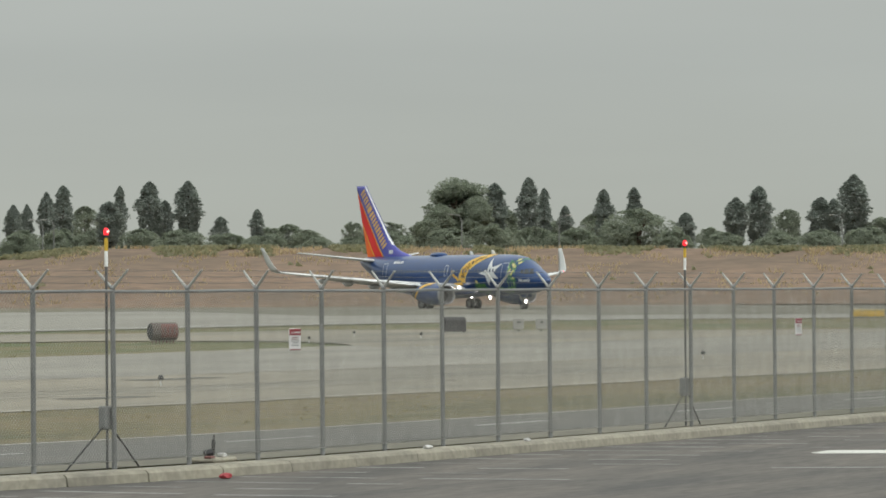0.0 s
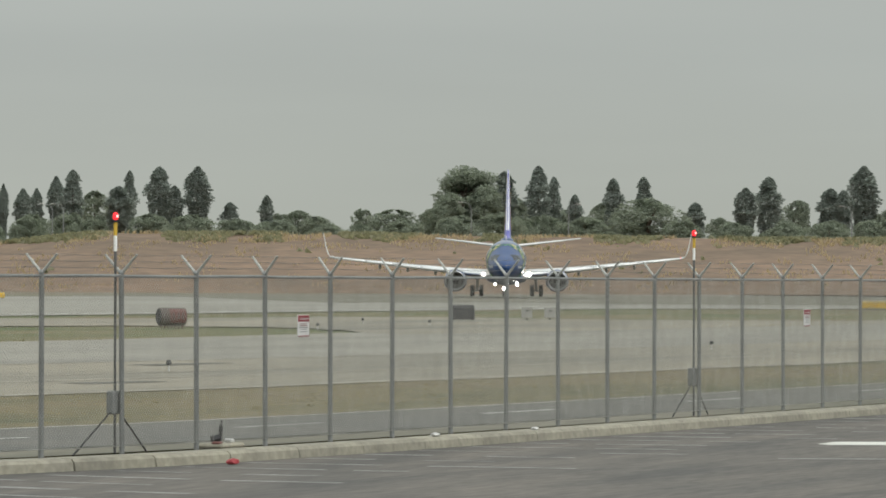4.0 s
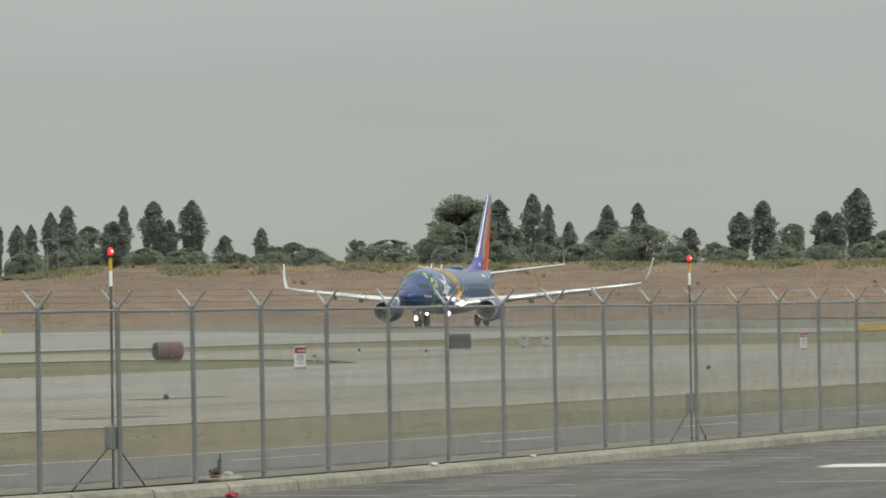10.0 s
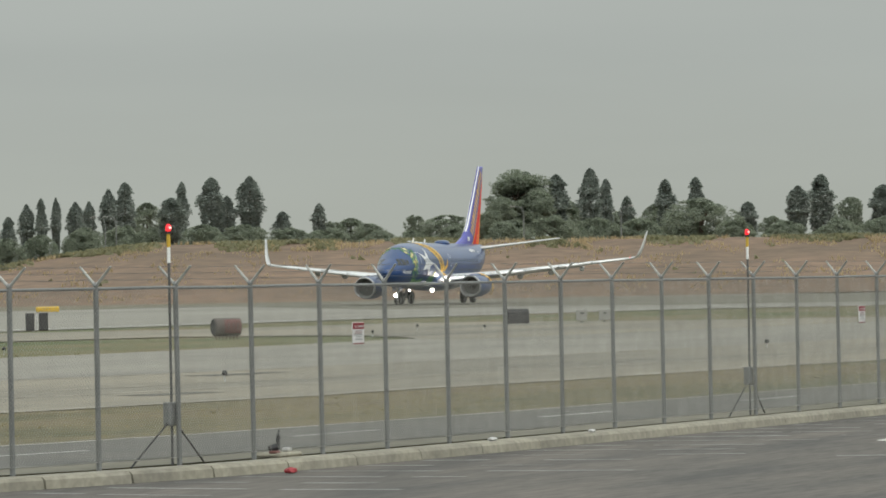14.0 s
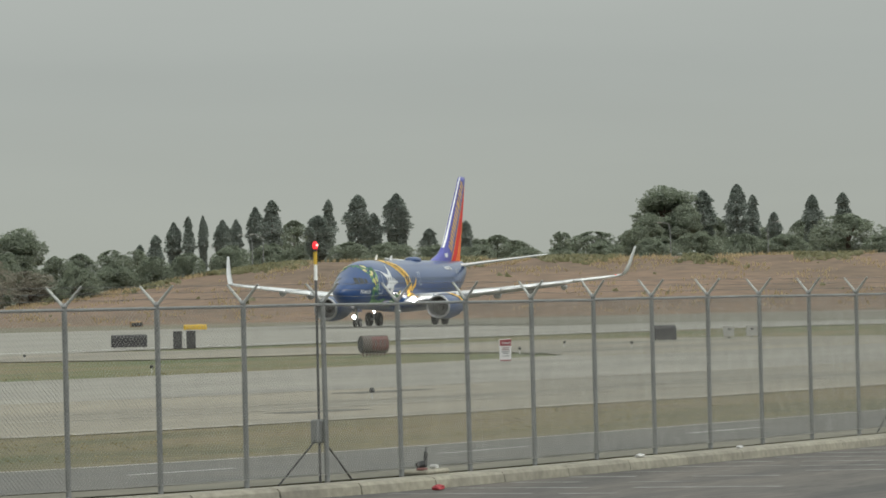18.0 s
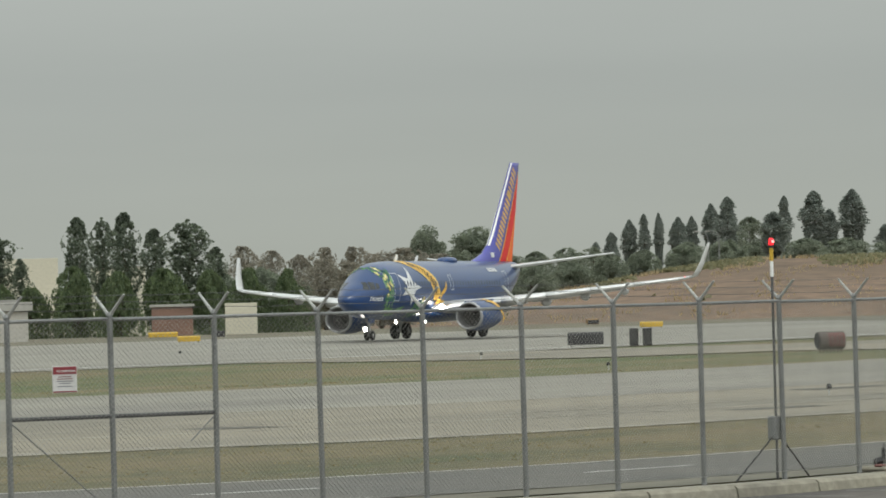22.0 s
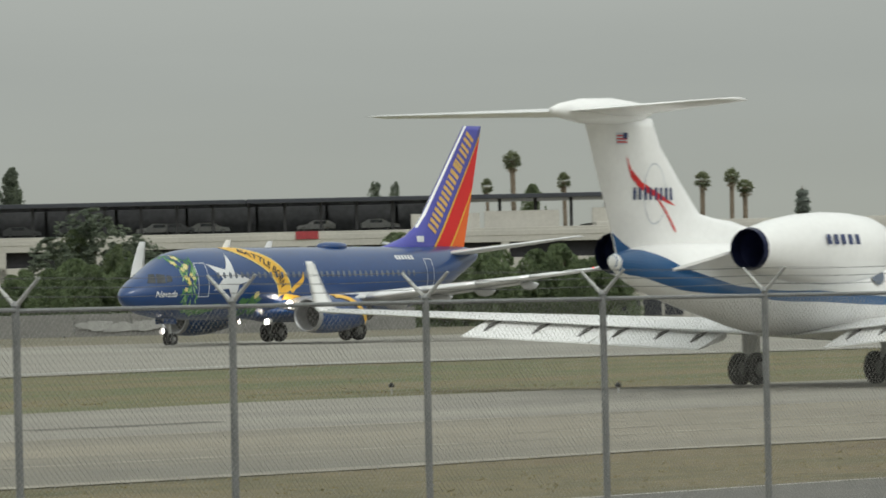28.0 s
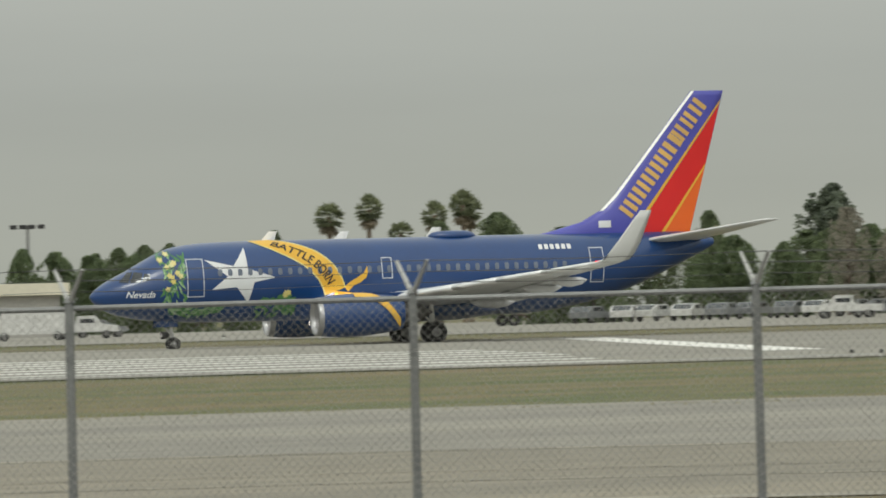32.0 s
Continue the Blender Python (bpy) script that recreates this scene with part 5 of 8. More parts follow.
for sgn in (1, -1):
    on = lambda x, z, sgn=sgn: Vector((x, sgn * (jf_half(x, z) + 0.012), z))
    # emblem in plain shapes: an orbit, a red wedge and four blue blocks
    oc = (-7.95, 5.18)
    ring = bm_()
    pr = [(oc[0] + 0.62 * math.cos(a) * 0.8, oc[1] + 0.80 * math.sin(a)) for a in [2 * math.pi * k / 40 for k in range(40)]]
    pi_ = [(oc[0] + 0.59 * math.cos(a) * 0.8, oc[1] + 0.77 * math.sin(a)) for a in [2 * math.pi * k / 40 for k in range(40)]]
    va, vb = [ring.verts.new(on(*p)) for p in pr], [ring.verts.new(on(*p)) for p in pi_]
    for k in range(40):
        ring.faces.new((va[k], va[(k + 1) % 40], vb[(k + 1) % 40], vb[k]))
    part("emblem_ring", ring, M["pale"], jfin)
    for pts in ([(-9.2, 6.2), (-8.98, 5.82), (-8.5, 5.47), (-7.6, 5.12), (-7.0, 4.85), (-7.7, 5.02), (-8.6, 5.3), (-9.0, 5.62)], [(-8.3, 5.42), (-7.58, 4.87), (-6.95, 4.2), (-7.0, 4.17), (-7.64, 4.83)]):
        part("emblem_wedge", onto(flat(pts, 2), on), M["red"], jfin)
    for k in range(4):
        x = -8.89 + k * 0.46
        for dx, wd, z0, z1 in ((0.0, 0.11, 5.02, 5.34), (0.22, 0.11, 5.02, 5.34)):
            part("emblem_block", onto(flat([(x + dx, z0), (x + dx + wd, z0), (x + dx + wd, z1), (x + dx, z1)], 1), lambda px, pz: on(px, pz) + Vector((0, sgn * 0.01, 0))), M["navy"], jfin)
    part("fin_base_paint", onto(flat([(-9.72, 4.18), (-9.3, 3.92), (-8.9, 3.74), (-8.35, 3.62), (-8.35, 3.3), (-9.4, 3.3)], 3), on), M["jet_blue"], jfin)
    for z0 in (6.5, 6.58, 6.66):
        part("flag_stripe", onto(flat([(-9.58, z0), (-9.16, z0), (-9.16, z0 + 0.035), (-9.58, z0 + 0.035)], 1), lambda px, pz: on(px, pz) + Vector((0, sgn * 0.008, 0))), M["red"], jfin)
    part("flag_canton", onto(flat([(-9.34, 6.6), (-9.15, 6.6), (-9.15, 6.76), (-9.34, 6.76)], 1), lambda px, pz: on(px, pz) + Vector((0, sgn * 0.016, 0))), M["navy"], jfin)
    part("flag", onto(flat([(-9.6, 6.46), (-9.15, 6.46), (-9.15, 6.76), (-9.6, 6.76)], 1), on), M["pale"], jfin)

# ---- raised ground with bare soil beyond the runway's end ----
HILL = ((5, 8.4, 0), (14.4, 8.4, 0), (17, 8.6, 0), (19.4, 8.85, 0), (21.8, 9.05, 0), (23.0, 8.75, 0), (24.0, 7.15, 0), (25.1, 5.3, 0), (26.0, 3.7, 0), (26.9, 2.4, 0), (28.6, 0.9, 0), (29.5, 0.7, 0))


def field_z(b):
    """Ground far out, by bearing."""
    return 1.36 - 0.38 * min(max((b - 27) / 9, 0), 1)


def hill(b, r):
    if not 5 < b < 29 or r < 600 or r > 1080:
        return field_z(b)
    top = spline(HILL, b)[0]
    s = min(max((r - 604) / 84, 0), 1)
    e = min(max((1080 - r) / 100, 0), 1)
    n = noise.fractal(Vector((b * 1.7, r * 0.03, 0)), 0.9, 2.1, 3)
    prof = s ** 0.8 * (1 - 0.12 * math.sin(s * math.pi)) * e
    return field_z(b) - 0.06 + max(top - field_z(b), -0.4) * prof + n * 0.16 * min(s * 2, 1) * e


def polar(b, r, z=0.0):
    return Vector((r * math.cos(radians(b)), r * math.sin(radians(b)), z))


bm = bm_()
cols = [5 + 24 * k / 150 for k in range(151)]
rows_r = [602, 612, 622, 632, 642, 652, 662, 670, 678, 684, 690, 700, 730, 780, 850, 950, 1040, 1079]
g = [[bm.verts.new(polar(b, r + 2.5 * noise.noise(Vector((b * 2, r * 0.02, 3))), hill(b, r))) for r in rows_r] for b in cols]
for a, c in zip(g, g[1:]):
    for j in range(len(rows_r) - 1):
        bm.faces.new((a[j], c[j], c[j + 1], a[j + 1]))
tagged(part("embankment", bm, M["dirt"], shade=True), "bare reddish-brown earth bank with dry tufts on top", "embankment", kind="structure")


# ---- foliage ----
M.update(
    # cypress and hill leaves are paled and greyed to paint in distance haze
    cypress=leafy("cypress_leaf", (0.148, 0.176, 0.16), (0.224, 0.255, 0.23), haze=0.45),
    hazed_leaf=leafy("hazed_green_leaf", (0.142, 0.168, 0.128), (0.232, 0.264, 0.20), haze=0.35),
    gum=leafy("gum_leaf", (0.075, 0.10, 0.075), (0.165, 0.195, 0.14), haze=0.12),
    broad=leafy("broad_leaf", (0.072, 0.103, 0.052), (0.168, 0.208, 0.108), haze=0.1),
    brown=leafy("dry_leaf", (0.17, 0.16, 0.135), (0.27, 0.25, 0.205)),
    bush=leafy("bush_leaf", (0.066, 0.10, 0.05), (0.158, 0.205, 0.10), haze=0.1),
    frond=leafy("palm_frond", (0.085, 0.105, 0.055), (0.195, 0.215, 0.125), haze=0.15),
    dead_frond=leafy("dead_frond", (0.13, 0.105, 0.07), (0.24, 0.20, 0.14)),
    bark=material("bark", (0.16, 0.12, 0.09), 0.95, vary=0.3, scale=2.0, fine=8.0, second=(0.09, 0.07, 0.055), bump=0.6),
    palm_bark=material("palm_bark", (0.25, 0.20, 0.15), 0.95, vary=0.25, scale=1.5, fine=9.0, second=(0.16, 0.125, 0.09), bump=0.5),
)


def clumps(points, size, rnd, mat, name, flatness=0.0):
    """Many small bent leaf sprays round the given points."""
    verts, faces = [], []
    for p in points:
        s = size * rnd.uniform(0.6, 1.35)
        # sprays face outward and up, as leaves do
        out = Vector((p.x, p.y, 0)).normalized() * 0.75 + Vector((rnd.gauss(0, 0.55), rnd.gauss(0, 0.55), 0.6 + rnd.gauss(0, 0.45)))
        a = out.cross(Vector((rnd.gauss(0, 1), rnd.gauss(0, 1), rnd.gauss(0, 1)))).normalized()
        b = out.cross(a).normalized()
        c = a.cross(b) * s * 0.35
        k = len(verts)
        verts += [p - a * s * 0.5, p - b * s * 0.42 + c, p + a * s * 0.6, p + b * s * 0.42 + c]
        faces += [(k, k + 1, k + 2), (k, k + 2, k + 3)]
    me = bpy.data.meshes.new(name)
    me.from_pydata(verts, [], faces)
    me.materials.append(mat)
    return me


def trunk_mesh(h, r, rnd, limbs=(), lean=0.0, mat=None):
    bm = bm_()
    pts = [Vector((lean * (i / 6) ** 2 + rnd.uniform(-0.04, 0.04) * h * 0.1, rnd.uniform(-0.04, 0.04) * h * 0.1, h * i / 6)) for i in range(7)]
    pts[0] = Vector((0, 0, 0))
    tube(bm, pts, [r * (1.25 - 0.95 * i / 6) for i in range(7)], 7)
    for start, end in limbs:
        tube(bm, [start, (start + end) / 2 + Vector((0, 0, 0.1 * h * rnd.uniform(0, 0.4))), end], [r * 0.45, r * 0.3, r * 0.12], 5)
    me = mesh_of(bm, "trunk")
    me.materials.append(mat or M["bark"])
    return me


def make_cypress(rnd):
    h, w, pts = 17.0, 3.4, []
    bulge = [rnd.uniform(0.75, 1.2) for _ in range(12)]
    for _ in range(3600):
        t = rnd.random() ** 0.85
        env = (math.sin(min(t * 1.15 + 0.12, 1) * math.pi * 0.62) if t < 0.5 else (1 - ((t - 0.45) / 0.55) ** 2.3) ** 0.7) * bulge[int(t * 11.9)]
        a, q = rnd.uniform(0, 6.283), math.sqrt(rnd.uniform(0.25, 1))
        env *= 1 + 0.16 * math.sin(3 * a + t * 9)
        pts.append(Vector((math.cos(a) * q * env * w / 2, math.sin(a) * q * env * w / 2, 0.6 + t * (h - 0.7))))
    return h, w, trunk_mesh(h * 0.8, 0.28, rnd), clumps(pts, 0.42, rnd, M["cypress"], "crown")


def make_cloud(rnd, h, w, z0, profile, n, size, mat, gap=0.0, grain=0.5, lump=0.35):
    """A crown filled unevenly: an outline with lumps, and gaps where the foliage is thin."""
    seed = Vector((rnd.uniform(0, 99), rnd.uniform(0, 99), rnd.uniform(0, 99)))
    pts, limbs, tries = [], [], 0
    while len(pts) < n and tries < n * 14:
        tries += 1
        t = rnd.random()
        a, q = rnd.uniform(0, 6.283), rnd.random() ** 0.42
        env = float(np.interp(t, [p[0] for p in profile], [p[1] for p in profile]))
        env *= 1 + lump * noise.noise(seed + Vector((math.cos(a) * 1.1, math.sin(a) * 1.1, t * h / w * 1.6))) * 1.6
        p = Vector((math.cos(a) * q * env * w / 2, math.sin(a) * q * env * w / 2, z0 + t * (h - z0)))
        if noise.noise(seed + Vector((p.x * grain / w * 6, p.y * grain / w * 6, p.z * grain / w * 6))) < gap - 0.25 + 0.25 * q:
            continue
        pts.append(p)
    for k in range(7):
        p = rnd.choice(pts)
        limbs.append((Vector((0, 0, z0 + (p.z - z0) * 0.35)), p * 0.85))
    return h, w, trunk_mesh(h * 0.7, w * 0.03 + 0.1, rnd, limbs), clumps(pts, size, rnd, mat, "crown", 0.2)


def make_eucalypt(rnd):
    """An old gum: separate rounded clumps of leaves at the ends of its limbs, sky between them."""
    h, w, pts, limbs = 17.0, 9.0, [], []
    blobs = [(rnd.uniform(0, 6.283), rnd.uniform(0.2, 0.78), rnd.uniform(0.22, 0.80), rnd.uniform(1.4, 2.3)) for _ in range(26)] + [(0.5, 0.10, 0.86, 2.2), (3.4, 0.35, 0.80, 2.0), (1.9, 0.4, 0.76, 2.1)]
    for a, q, t, r in blobs:
        q *= 1.0 if t < 0.7 else 0.75
        c = Vector((math.cos(a) * q * w / 2, math.sin(a) * q * w / 2, t * h))
        limbs.append((Vector((0, 0, max(2.0, c.z - 3.5 - 2 * q))), c))
        for _ in range(int(230 * r)):
            d = Vector((rnd.gauss(0, 1), rnd.gauss(0, 1), rnd.gauss(0, 1))).normalized() * r * rnd.random() ** 0.3
            pts.append(c + Vector((d.x, d.y, d.z * 0.8)) * (1 + 0.25 * noise.noise(c + d)))
    return h, w, trunk_mesh(h * 0.75, 0.38, rnd, limbs), clumps(pts, 0.40, rnd, M["hazed_leaf"], "crown")


def make_palm(rnd, h=16.0, w=3.6, skirt=34):
    """A fan palm: a round head of stiff fans over a skirt of dead brown ones."""
    hub = Vector((0, 0, h - w * 0.58))
    meshes = []
    for dead in (False, True):
        verts, faces = [], []
        for k in range(skirt if dead else 78):
            a = k * 2.399 + rnd.uniform(-0.2, 0.2)
            up = rnd.uniform(-1.35, -0.85) if dead else math.asin(rnd.uniform(-0.72, 1.0))
            d = Vector((math.cos(a) * math.cos(up), math.sin(a) * math.cos(up), math.sin(up) * 1.25))
            ln = w * 0.5 * (rnd.uniform(0.75, 1.5) if dead else rnd.uniform(0.85, 1.05))
            side = d.cross(Vector((0, 0, 1)))
            side = side.normalized() if side.length > 0.05 else Vector((1, 0, 0))
            nrm = side.cross(d)
            fan, base, m = ln * (0.3 if dead else 0.46), hub + d * ln * 0.52, 10
            k0 = len(verts)
            verts += [hub, base]
            for j in range(m + 1):
                f = (j / m - 0.5) * 2
                tip = 1.0 if j % 2 == 0 else 0.55
                verts.append(base + side * math.sin(f * 1.5) * fan * tip + d * math.cos(f * 1.3) * fan * tip + nrm * (0.12 * fan * rnd.uniform(-1, 1)) - Vector((0, 0, fan * 0.30 * abs(f))))
            for j in range(m):
                faces.append((k0 + 1, k0 + 2 + j, k0 + 3 + j))
            faces.append((k0, k0 + 1, k0 + 2 + m // 2))
        meshes.append((verts, faces))
    (va, fa), (vb, fb) = meshes
    me = bpy.data.meshes.new("fronds")
    me.from_pydata(va + vb, [], fa + [tuple(i + len(va) for i in f) for f in fb])
    me.materials.append(M["frond"])
    me.materials.append(M["dead_frond"])
    for p in me.polygons[len(fa):]:
        p.material_index = 1
    bm = bm_()
    tube(bm, [(0, 0, 0), (0.1, 0.05, h * 0.5), (0.02, 0, h - w * 0.72), (0, 0, h - w * 0.58)], [0.32, 0.23, 0.26, 0.3], 8)
    tm = mesh_of(bm, "trunk")
    tm.materials.append(M["palm_bark"])
    return h, w, tm, me


def make_norfolk(rnd):
    h, w, pts = 15.0, 5.0, []
    for tier in range(13):
        z = 2.2 + tier * 0.98
        rr = w * 0.5 * (1 - tier / 14.5)
        for b in range(7):
            a = b * 0.9 + tier * 0.5
            for i in range(12):
                f = i / 11
                pts.append(Vector((math.cos(a) * rr * f, math.sin(a) * rr * f, z + 0.35 * f * f + rnd.uniform(-0.1, 0.1))))
    return h, w, trunk_mesh(h, 0.22, rnd), clumps(pts + [p + Vector((rnd.uniform(-0.3, 0.3), rnd.uniform(-0.3, 0.3), rnd.uniform(-0.2, 0.1))) for p in pts], 0.72, rnd, M["cypress"], "crown", 0.6)


MAKERS = dict(
    cypress=(lambda q: make_cypress(q), 4, "cypress_tree", "dark columnar cypress tree on the raised ground", "tree"),
    gum=(lambda q: make_cloud(q, 17.0, 5.2, 1.2, ((0, 0.55), (0.15, 0.85), (0.4, 0.95), (0.65, 1.0), (0.85, 0.8), (0.96, 0.45), (1, 0.15)), 4600, 0.40, M["gum"], 0.12, 0.9, 0.5), 6, "gum_tree", "tall dark green eucalyptus tree with gaps in its crown", "tree"),
    eucalypt=(lambda q: make_eucalypt(q), 3, "eucalyptus_tree", "large old eucalyptus with separate clumps of leaves", "tree"),
    # oak and shrub repeat broad and bush with haze in the leaf colour
    oak=(lambda q: make_cloud(q, 11.0, 7.0, 0.6, ((0, 0.7), (0.2, 0.95), (0.5, 1.0), (0.75, 0.82), (0.92, 0.5), (1, 0.15)), 5200, 0.36, M["hazed_leaf"], -0.02, 0.8, 0.45), 4, "hazed_tree", "broad tree on the raised ground, leaves greyed with haze", "tree"),
    shrub=(lambda q: make_cloud(q, 5.0, 7.5, 0.1, ((0, 0.95), (0.3, 1.0), (0.6, 0.9), (0.85, 0.6), (1, 0.2)), 4400, 0.33, M["hazed_leaf"], -0.05, 0.8, 0.5), 4, "shrub", "low shrub on the bank, leaves greyed with haze", "bush"),
    airy=(lambda q: make_cloud(q, 17.0, 5.2, 1.2, ((0, 0.5), (0.15, 0.8), (0.4, 0.95), (0.65, 1.0), (0.85, 0.8), (0.96, 0.45), (1, 0.15)), 3600, 0.40, M["gum"], 0.24, 1.1, 0.6), 4, "thin_gum_tree", "thin dark eucalyptus tree with an open crown", "tree"),
    broad=(lambda q: make_cloud(q, 11.0, 7.0, 0.6, ((0, 0.7), (0.2, 0.95), (0.5, 1.0), (0.75, 0.82), (0.92, 0.5), (1, 0.15)), 5200, 0.36, M["broad"], -0.02, 0.8, 0.45), 5, "broadleaf_tree", "green broadleaf tree with a rounded uneven crown", "tree"),
    brown=(lambda q: make_cloud(q, 11.0, 7.5, 0.8, ((0, 0.6), (0.3, 0.95), (0.6, 1.0), (0.85, 0.75), (1, 0.25)), 3300, 0.34, M["brown"], 0.1, 1.0, 0.5), 3, "bare_tree", "sparse brownish half-bare tree", "tree"),
    bush=(lambda q: make_cloud(q, 5.0, 7.5, 0.1, ((0, 0.95), (0.3, 1.0), (0.6, 0.9), (0.85, 0.6), (1, 0.2)), 4400, 0.33, M["bush"], -0.05, 0.8, 0.5), 5, "bush", "dense dark green bush", "bush"),
    palm=(lambda q: make_palm(q), 3, "palm_tree", "fan palm with a shaggy grey-brown trunk", "palm tree"),
    slim_palm=(lambda q: make_palm(q, 18.0, 2.1, 8), 3, "palm_tree", "tall slim fan palm with a small round head", "palm tree"),
    norfolk=(lambda q: make_norfolk(q), 1, "norfolk_pine", "tiered dark green island pine", "tree"),
)
STOCK = {}
tree_rnd = random.Random(11)


def grove(kind, group, r, items):
    make, count, name, label, cat = MAKERS[kind]
    if kind not in STOCK:
        STOCK[kind] = [make(random.Random(100 + 7 * k + len(kind))) for k in range(count)]
    for b, top, width in items:
        h, w, tm, cm2 = tree_rnd.choice(STOCK[kind])
        rr = r * tree_rnd.uniform(0.985, 1.015)
        z = hill(b, rr) - 0.12
        tall = max(top - z, 2.0) * rr / r
        wide = width * 1.12
        if kind == "palm":
            sxy = max(wide * 1.22, 2.1) / w
        elif kind == "slim_palm":
            sxy = wide * 1.25 / w
        else:
            sxy = wide / w
        t = tagged(new(name), label, cat, group)
        t.matrix_basis = Matrix.Translation(polar(b, rr, z)) @ Matrix.Rotation(tree_rnd.uniform(0, 6.28), 4, "Z") @ Matrix.Diagonal((sxy, sxy, tall / h, 1))
        part("trunk", tm, None, t)
        part("fronds" if kind.endswith("palm") else "crown", cm2, None, t)


# ---- trees, grove by grove: bearing, height of the top, width of the crown ----
grove('cypress', 'row of cypress', 790, ((23.54, 16.6, 2.5), (23.18, 18.4, 2.4), (23.00, 19.3, 2.9), (22.38, 19.2, 1.9), (22.06, 19.9, 3.6), (21.89, 17.1, 2.5), (21.64, 20.0, 3.9), (21.29, 14.6, 2.5), (20.89, 15.6, 2.0),))
grove('cypress', 'row of cypress', 800, ((18.30, 19.6, 3.6), (17.93, 20.4, 3.1), (17.76, 18.8, 2.1), (17.53, 16.1, 2.1), (17.11, 18.6, 2.8), (16.78, 18.8, 2.6), (16.22, 14.9, 2.9), (15.67, 17.1, 3.6), (15.42, 18.8, 3.6), (14.75, 17.1, 3.8), (14.39, 20.5, 4.5), (14.61, 16.9, 2.6),))
grove('cypress', 'row of cypress', 735, ((22.50, 15.9, 3.5),))
grove('cypress', 'row of cypress', 790, ((23.75, 17.3, 1.5), (23.91, 17.2, 1.7), (24.07, 16.4, 2.4), (24.27, 14.5, 2.2), (24.44, 13.1, 1.7), (23.39, 16.6, 1.9),))
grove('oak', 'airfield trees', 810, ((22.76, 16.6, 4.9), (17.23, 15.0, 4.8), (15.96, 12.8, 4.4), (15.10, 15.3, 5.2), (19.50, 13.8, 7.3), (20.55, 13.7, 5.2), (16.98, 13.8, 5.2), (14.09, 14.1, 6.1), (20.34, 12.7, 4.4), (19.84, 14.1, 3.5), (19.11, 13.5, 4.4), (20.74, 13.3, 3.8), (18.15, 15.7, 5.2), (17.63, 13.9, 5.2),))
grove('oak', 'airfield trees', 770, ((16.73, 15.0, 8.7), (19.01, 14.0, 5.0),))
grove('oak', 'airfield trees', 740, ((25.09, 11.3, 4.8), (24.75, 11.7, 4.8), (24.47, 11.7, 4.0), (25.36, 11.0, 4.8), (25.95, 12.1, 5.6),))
grove('eucalypt', 'airfield trees', 795, ((18.73, 20.9, 9.6), (18.50, 17.8, 6.0), (18.88, 16.5, 5.5),))
grove('eucalypt', 'airfield trees', 760, ((25.74, 16.0, 8.0), (26.28, 16.4, 5.9),))
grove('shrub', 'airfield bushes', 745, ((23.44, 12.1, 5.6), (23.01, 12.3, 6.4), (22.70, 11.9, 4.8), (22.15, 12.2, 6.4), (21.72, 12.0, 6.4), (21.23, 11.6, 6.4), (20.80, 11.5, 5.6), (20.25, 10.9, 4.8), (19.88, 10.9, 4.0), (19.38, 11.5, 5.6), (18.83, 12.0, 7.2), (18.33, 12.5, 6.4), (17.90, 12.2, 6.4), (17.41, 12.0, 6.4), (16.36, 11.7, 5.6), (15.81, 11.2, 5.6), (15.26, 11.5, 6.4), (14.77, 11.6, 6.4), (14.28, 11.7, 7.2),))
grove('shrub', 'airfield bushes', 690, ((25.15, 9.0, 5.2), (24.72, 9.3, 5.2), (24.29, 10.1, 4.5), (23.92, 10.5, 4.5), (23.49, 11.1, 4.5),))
grove('brown', 'airfield trees', 690, ((26.69, 9.3, 6.7), (26.20, 8.8, 6.2), (25.64, 8.6, 6.7), (25.52, 6.9, 6.7), (26.45, 8.2, 6.5),))
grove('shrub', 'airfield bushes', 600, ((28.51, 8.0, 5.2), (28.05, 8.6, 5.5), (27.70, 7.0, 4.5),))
grove('brown', 'airfield trees', 600, ((27.40, 9.3, 5.2), (27.12, 8.9, 5.6), (26.80, 9.0, 5.2), (26.55, 8.3, 4.6),))
grove('brown', 'airfield trees', 700, ((26.56, 11.8, 9.0), (26.87, 11.1, 5.3), (26.13, 10.9, 6.8),))
grove('brown', 'airfield trees', 640, ((28.28, 11.7, 4.8), (27.98, 11.1, 4.1), (27.42, 11.3, 4.8), (27.08, 11.3, 4.8), (27.67, 10.5, 4.1),))
grove('gum', 'boundary trees', 560, ((30.09, 14.1, 2.8), (29.82, 14.0, 2.5), (29.57, 14.5, 2.9), (29.25, 12.7, 3.0), (28.89, 13.6, 4.3), (28.58, 10.6, 2.4),))
grove('gum', 'boundary trees', 575, ((33.94, 12.3, 2.8), (32.81, 12.8, 2.7), (32.43, 13.2, 3.0), (32.03, 13.6, 3.2), (31.66, 12.8, 3.5), (31.36, 11.2, 2.2), (30.98, 13.0, 4.5), (30.71, 10.1, 2.1),))
grove('gum', 'boundary trees', 668, ((41.94, 19.2, 2.5), (41.73, 19.0, 1.7), (45.90, 21.7, 3.3),))
grove('gum', 'boundary trees', 668, ((46.10, 21.2, 2.4), (45.88, 21.8, 2.0), (46.63, 19.1, 2.0), (46.40, 19.1, 2.2),))
grove('gum', 'boundary trees', 500, ((52.14, 20.2, 5.9), (51.65, 17.8, 5.4), ))
grove('airy', 'boundary trees', 500, ((49.85, 15.6, 4.6), (49.45, 16.6, 4.0), (49.05, 14.6, 3.6), (48.75, 16.2, 3.6), (48.42, 17.3, 4.6), (48.08, 14.2, 2.6),))
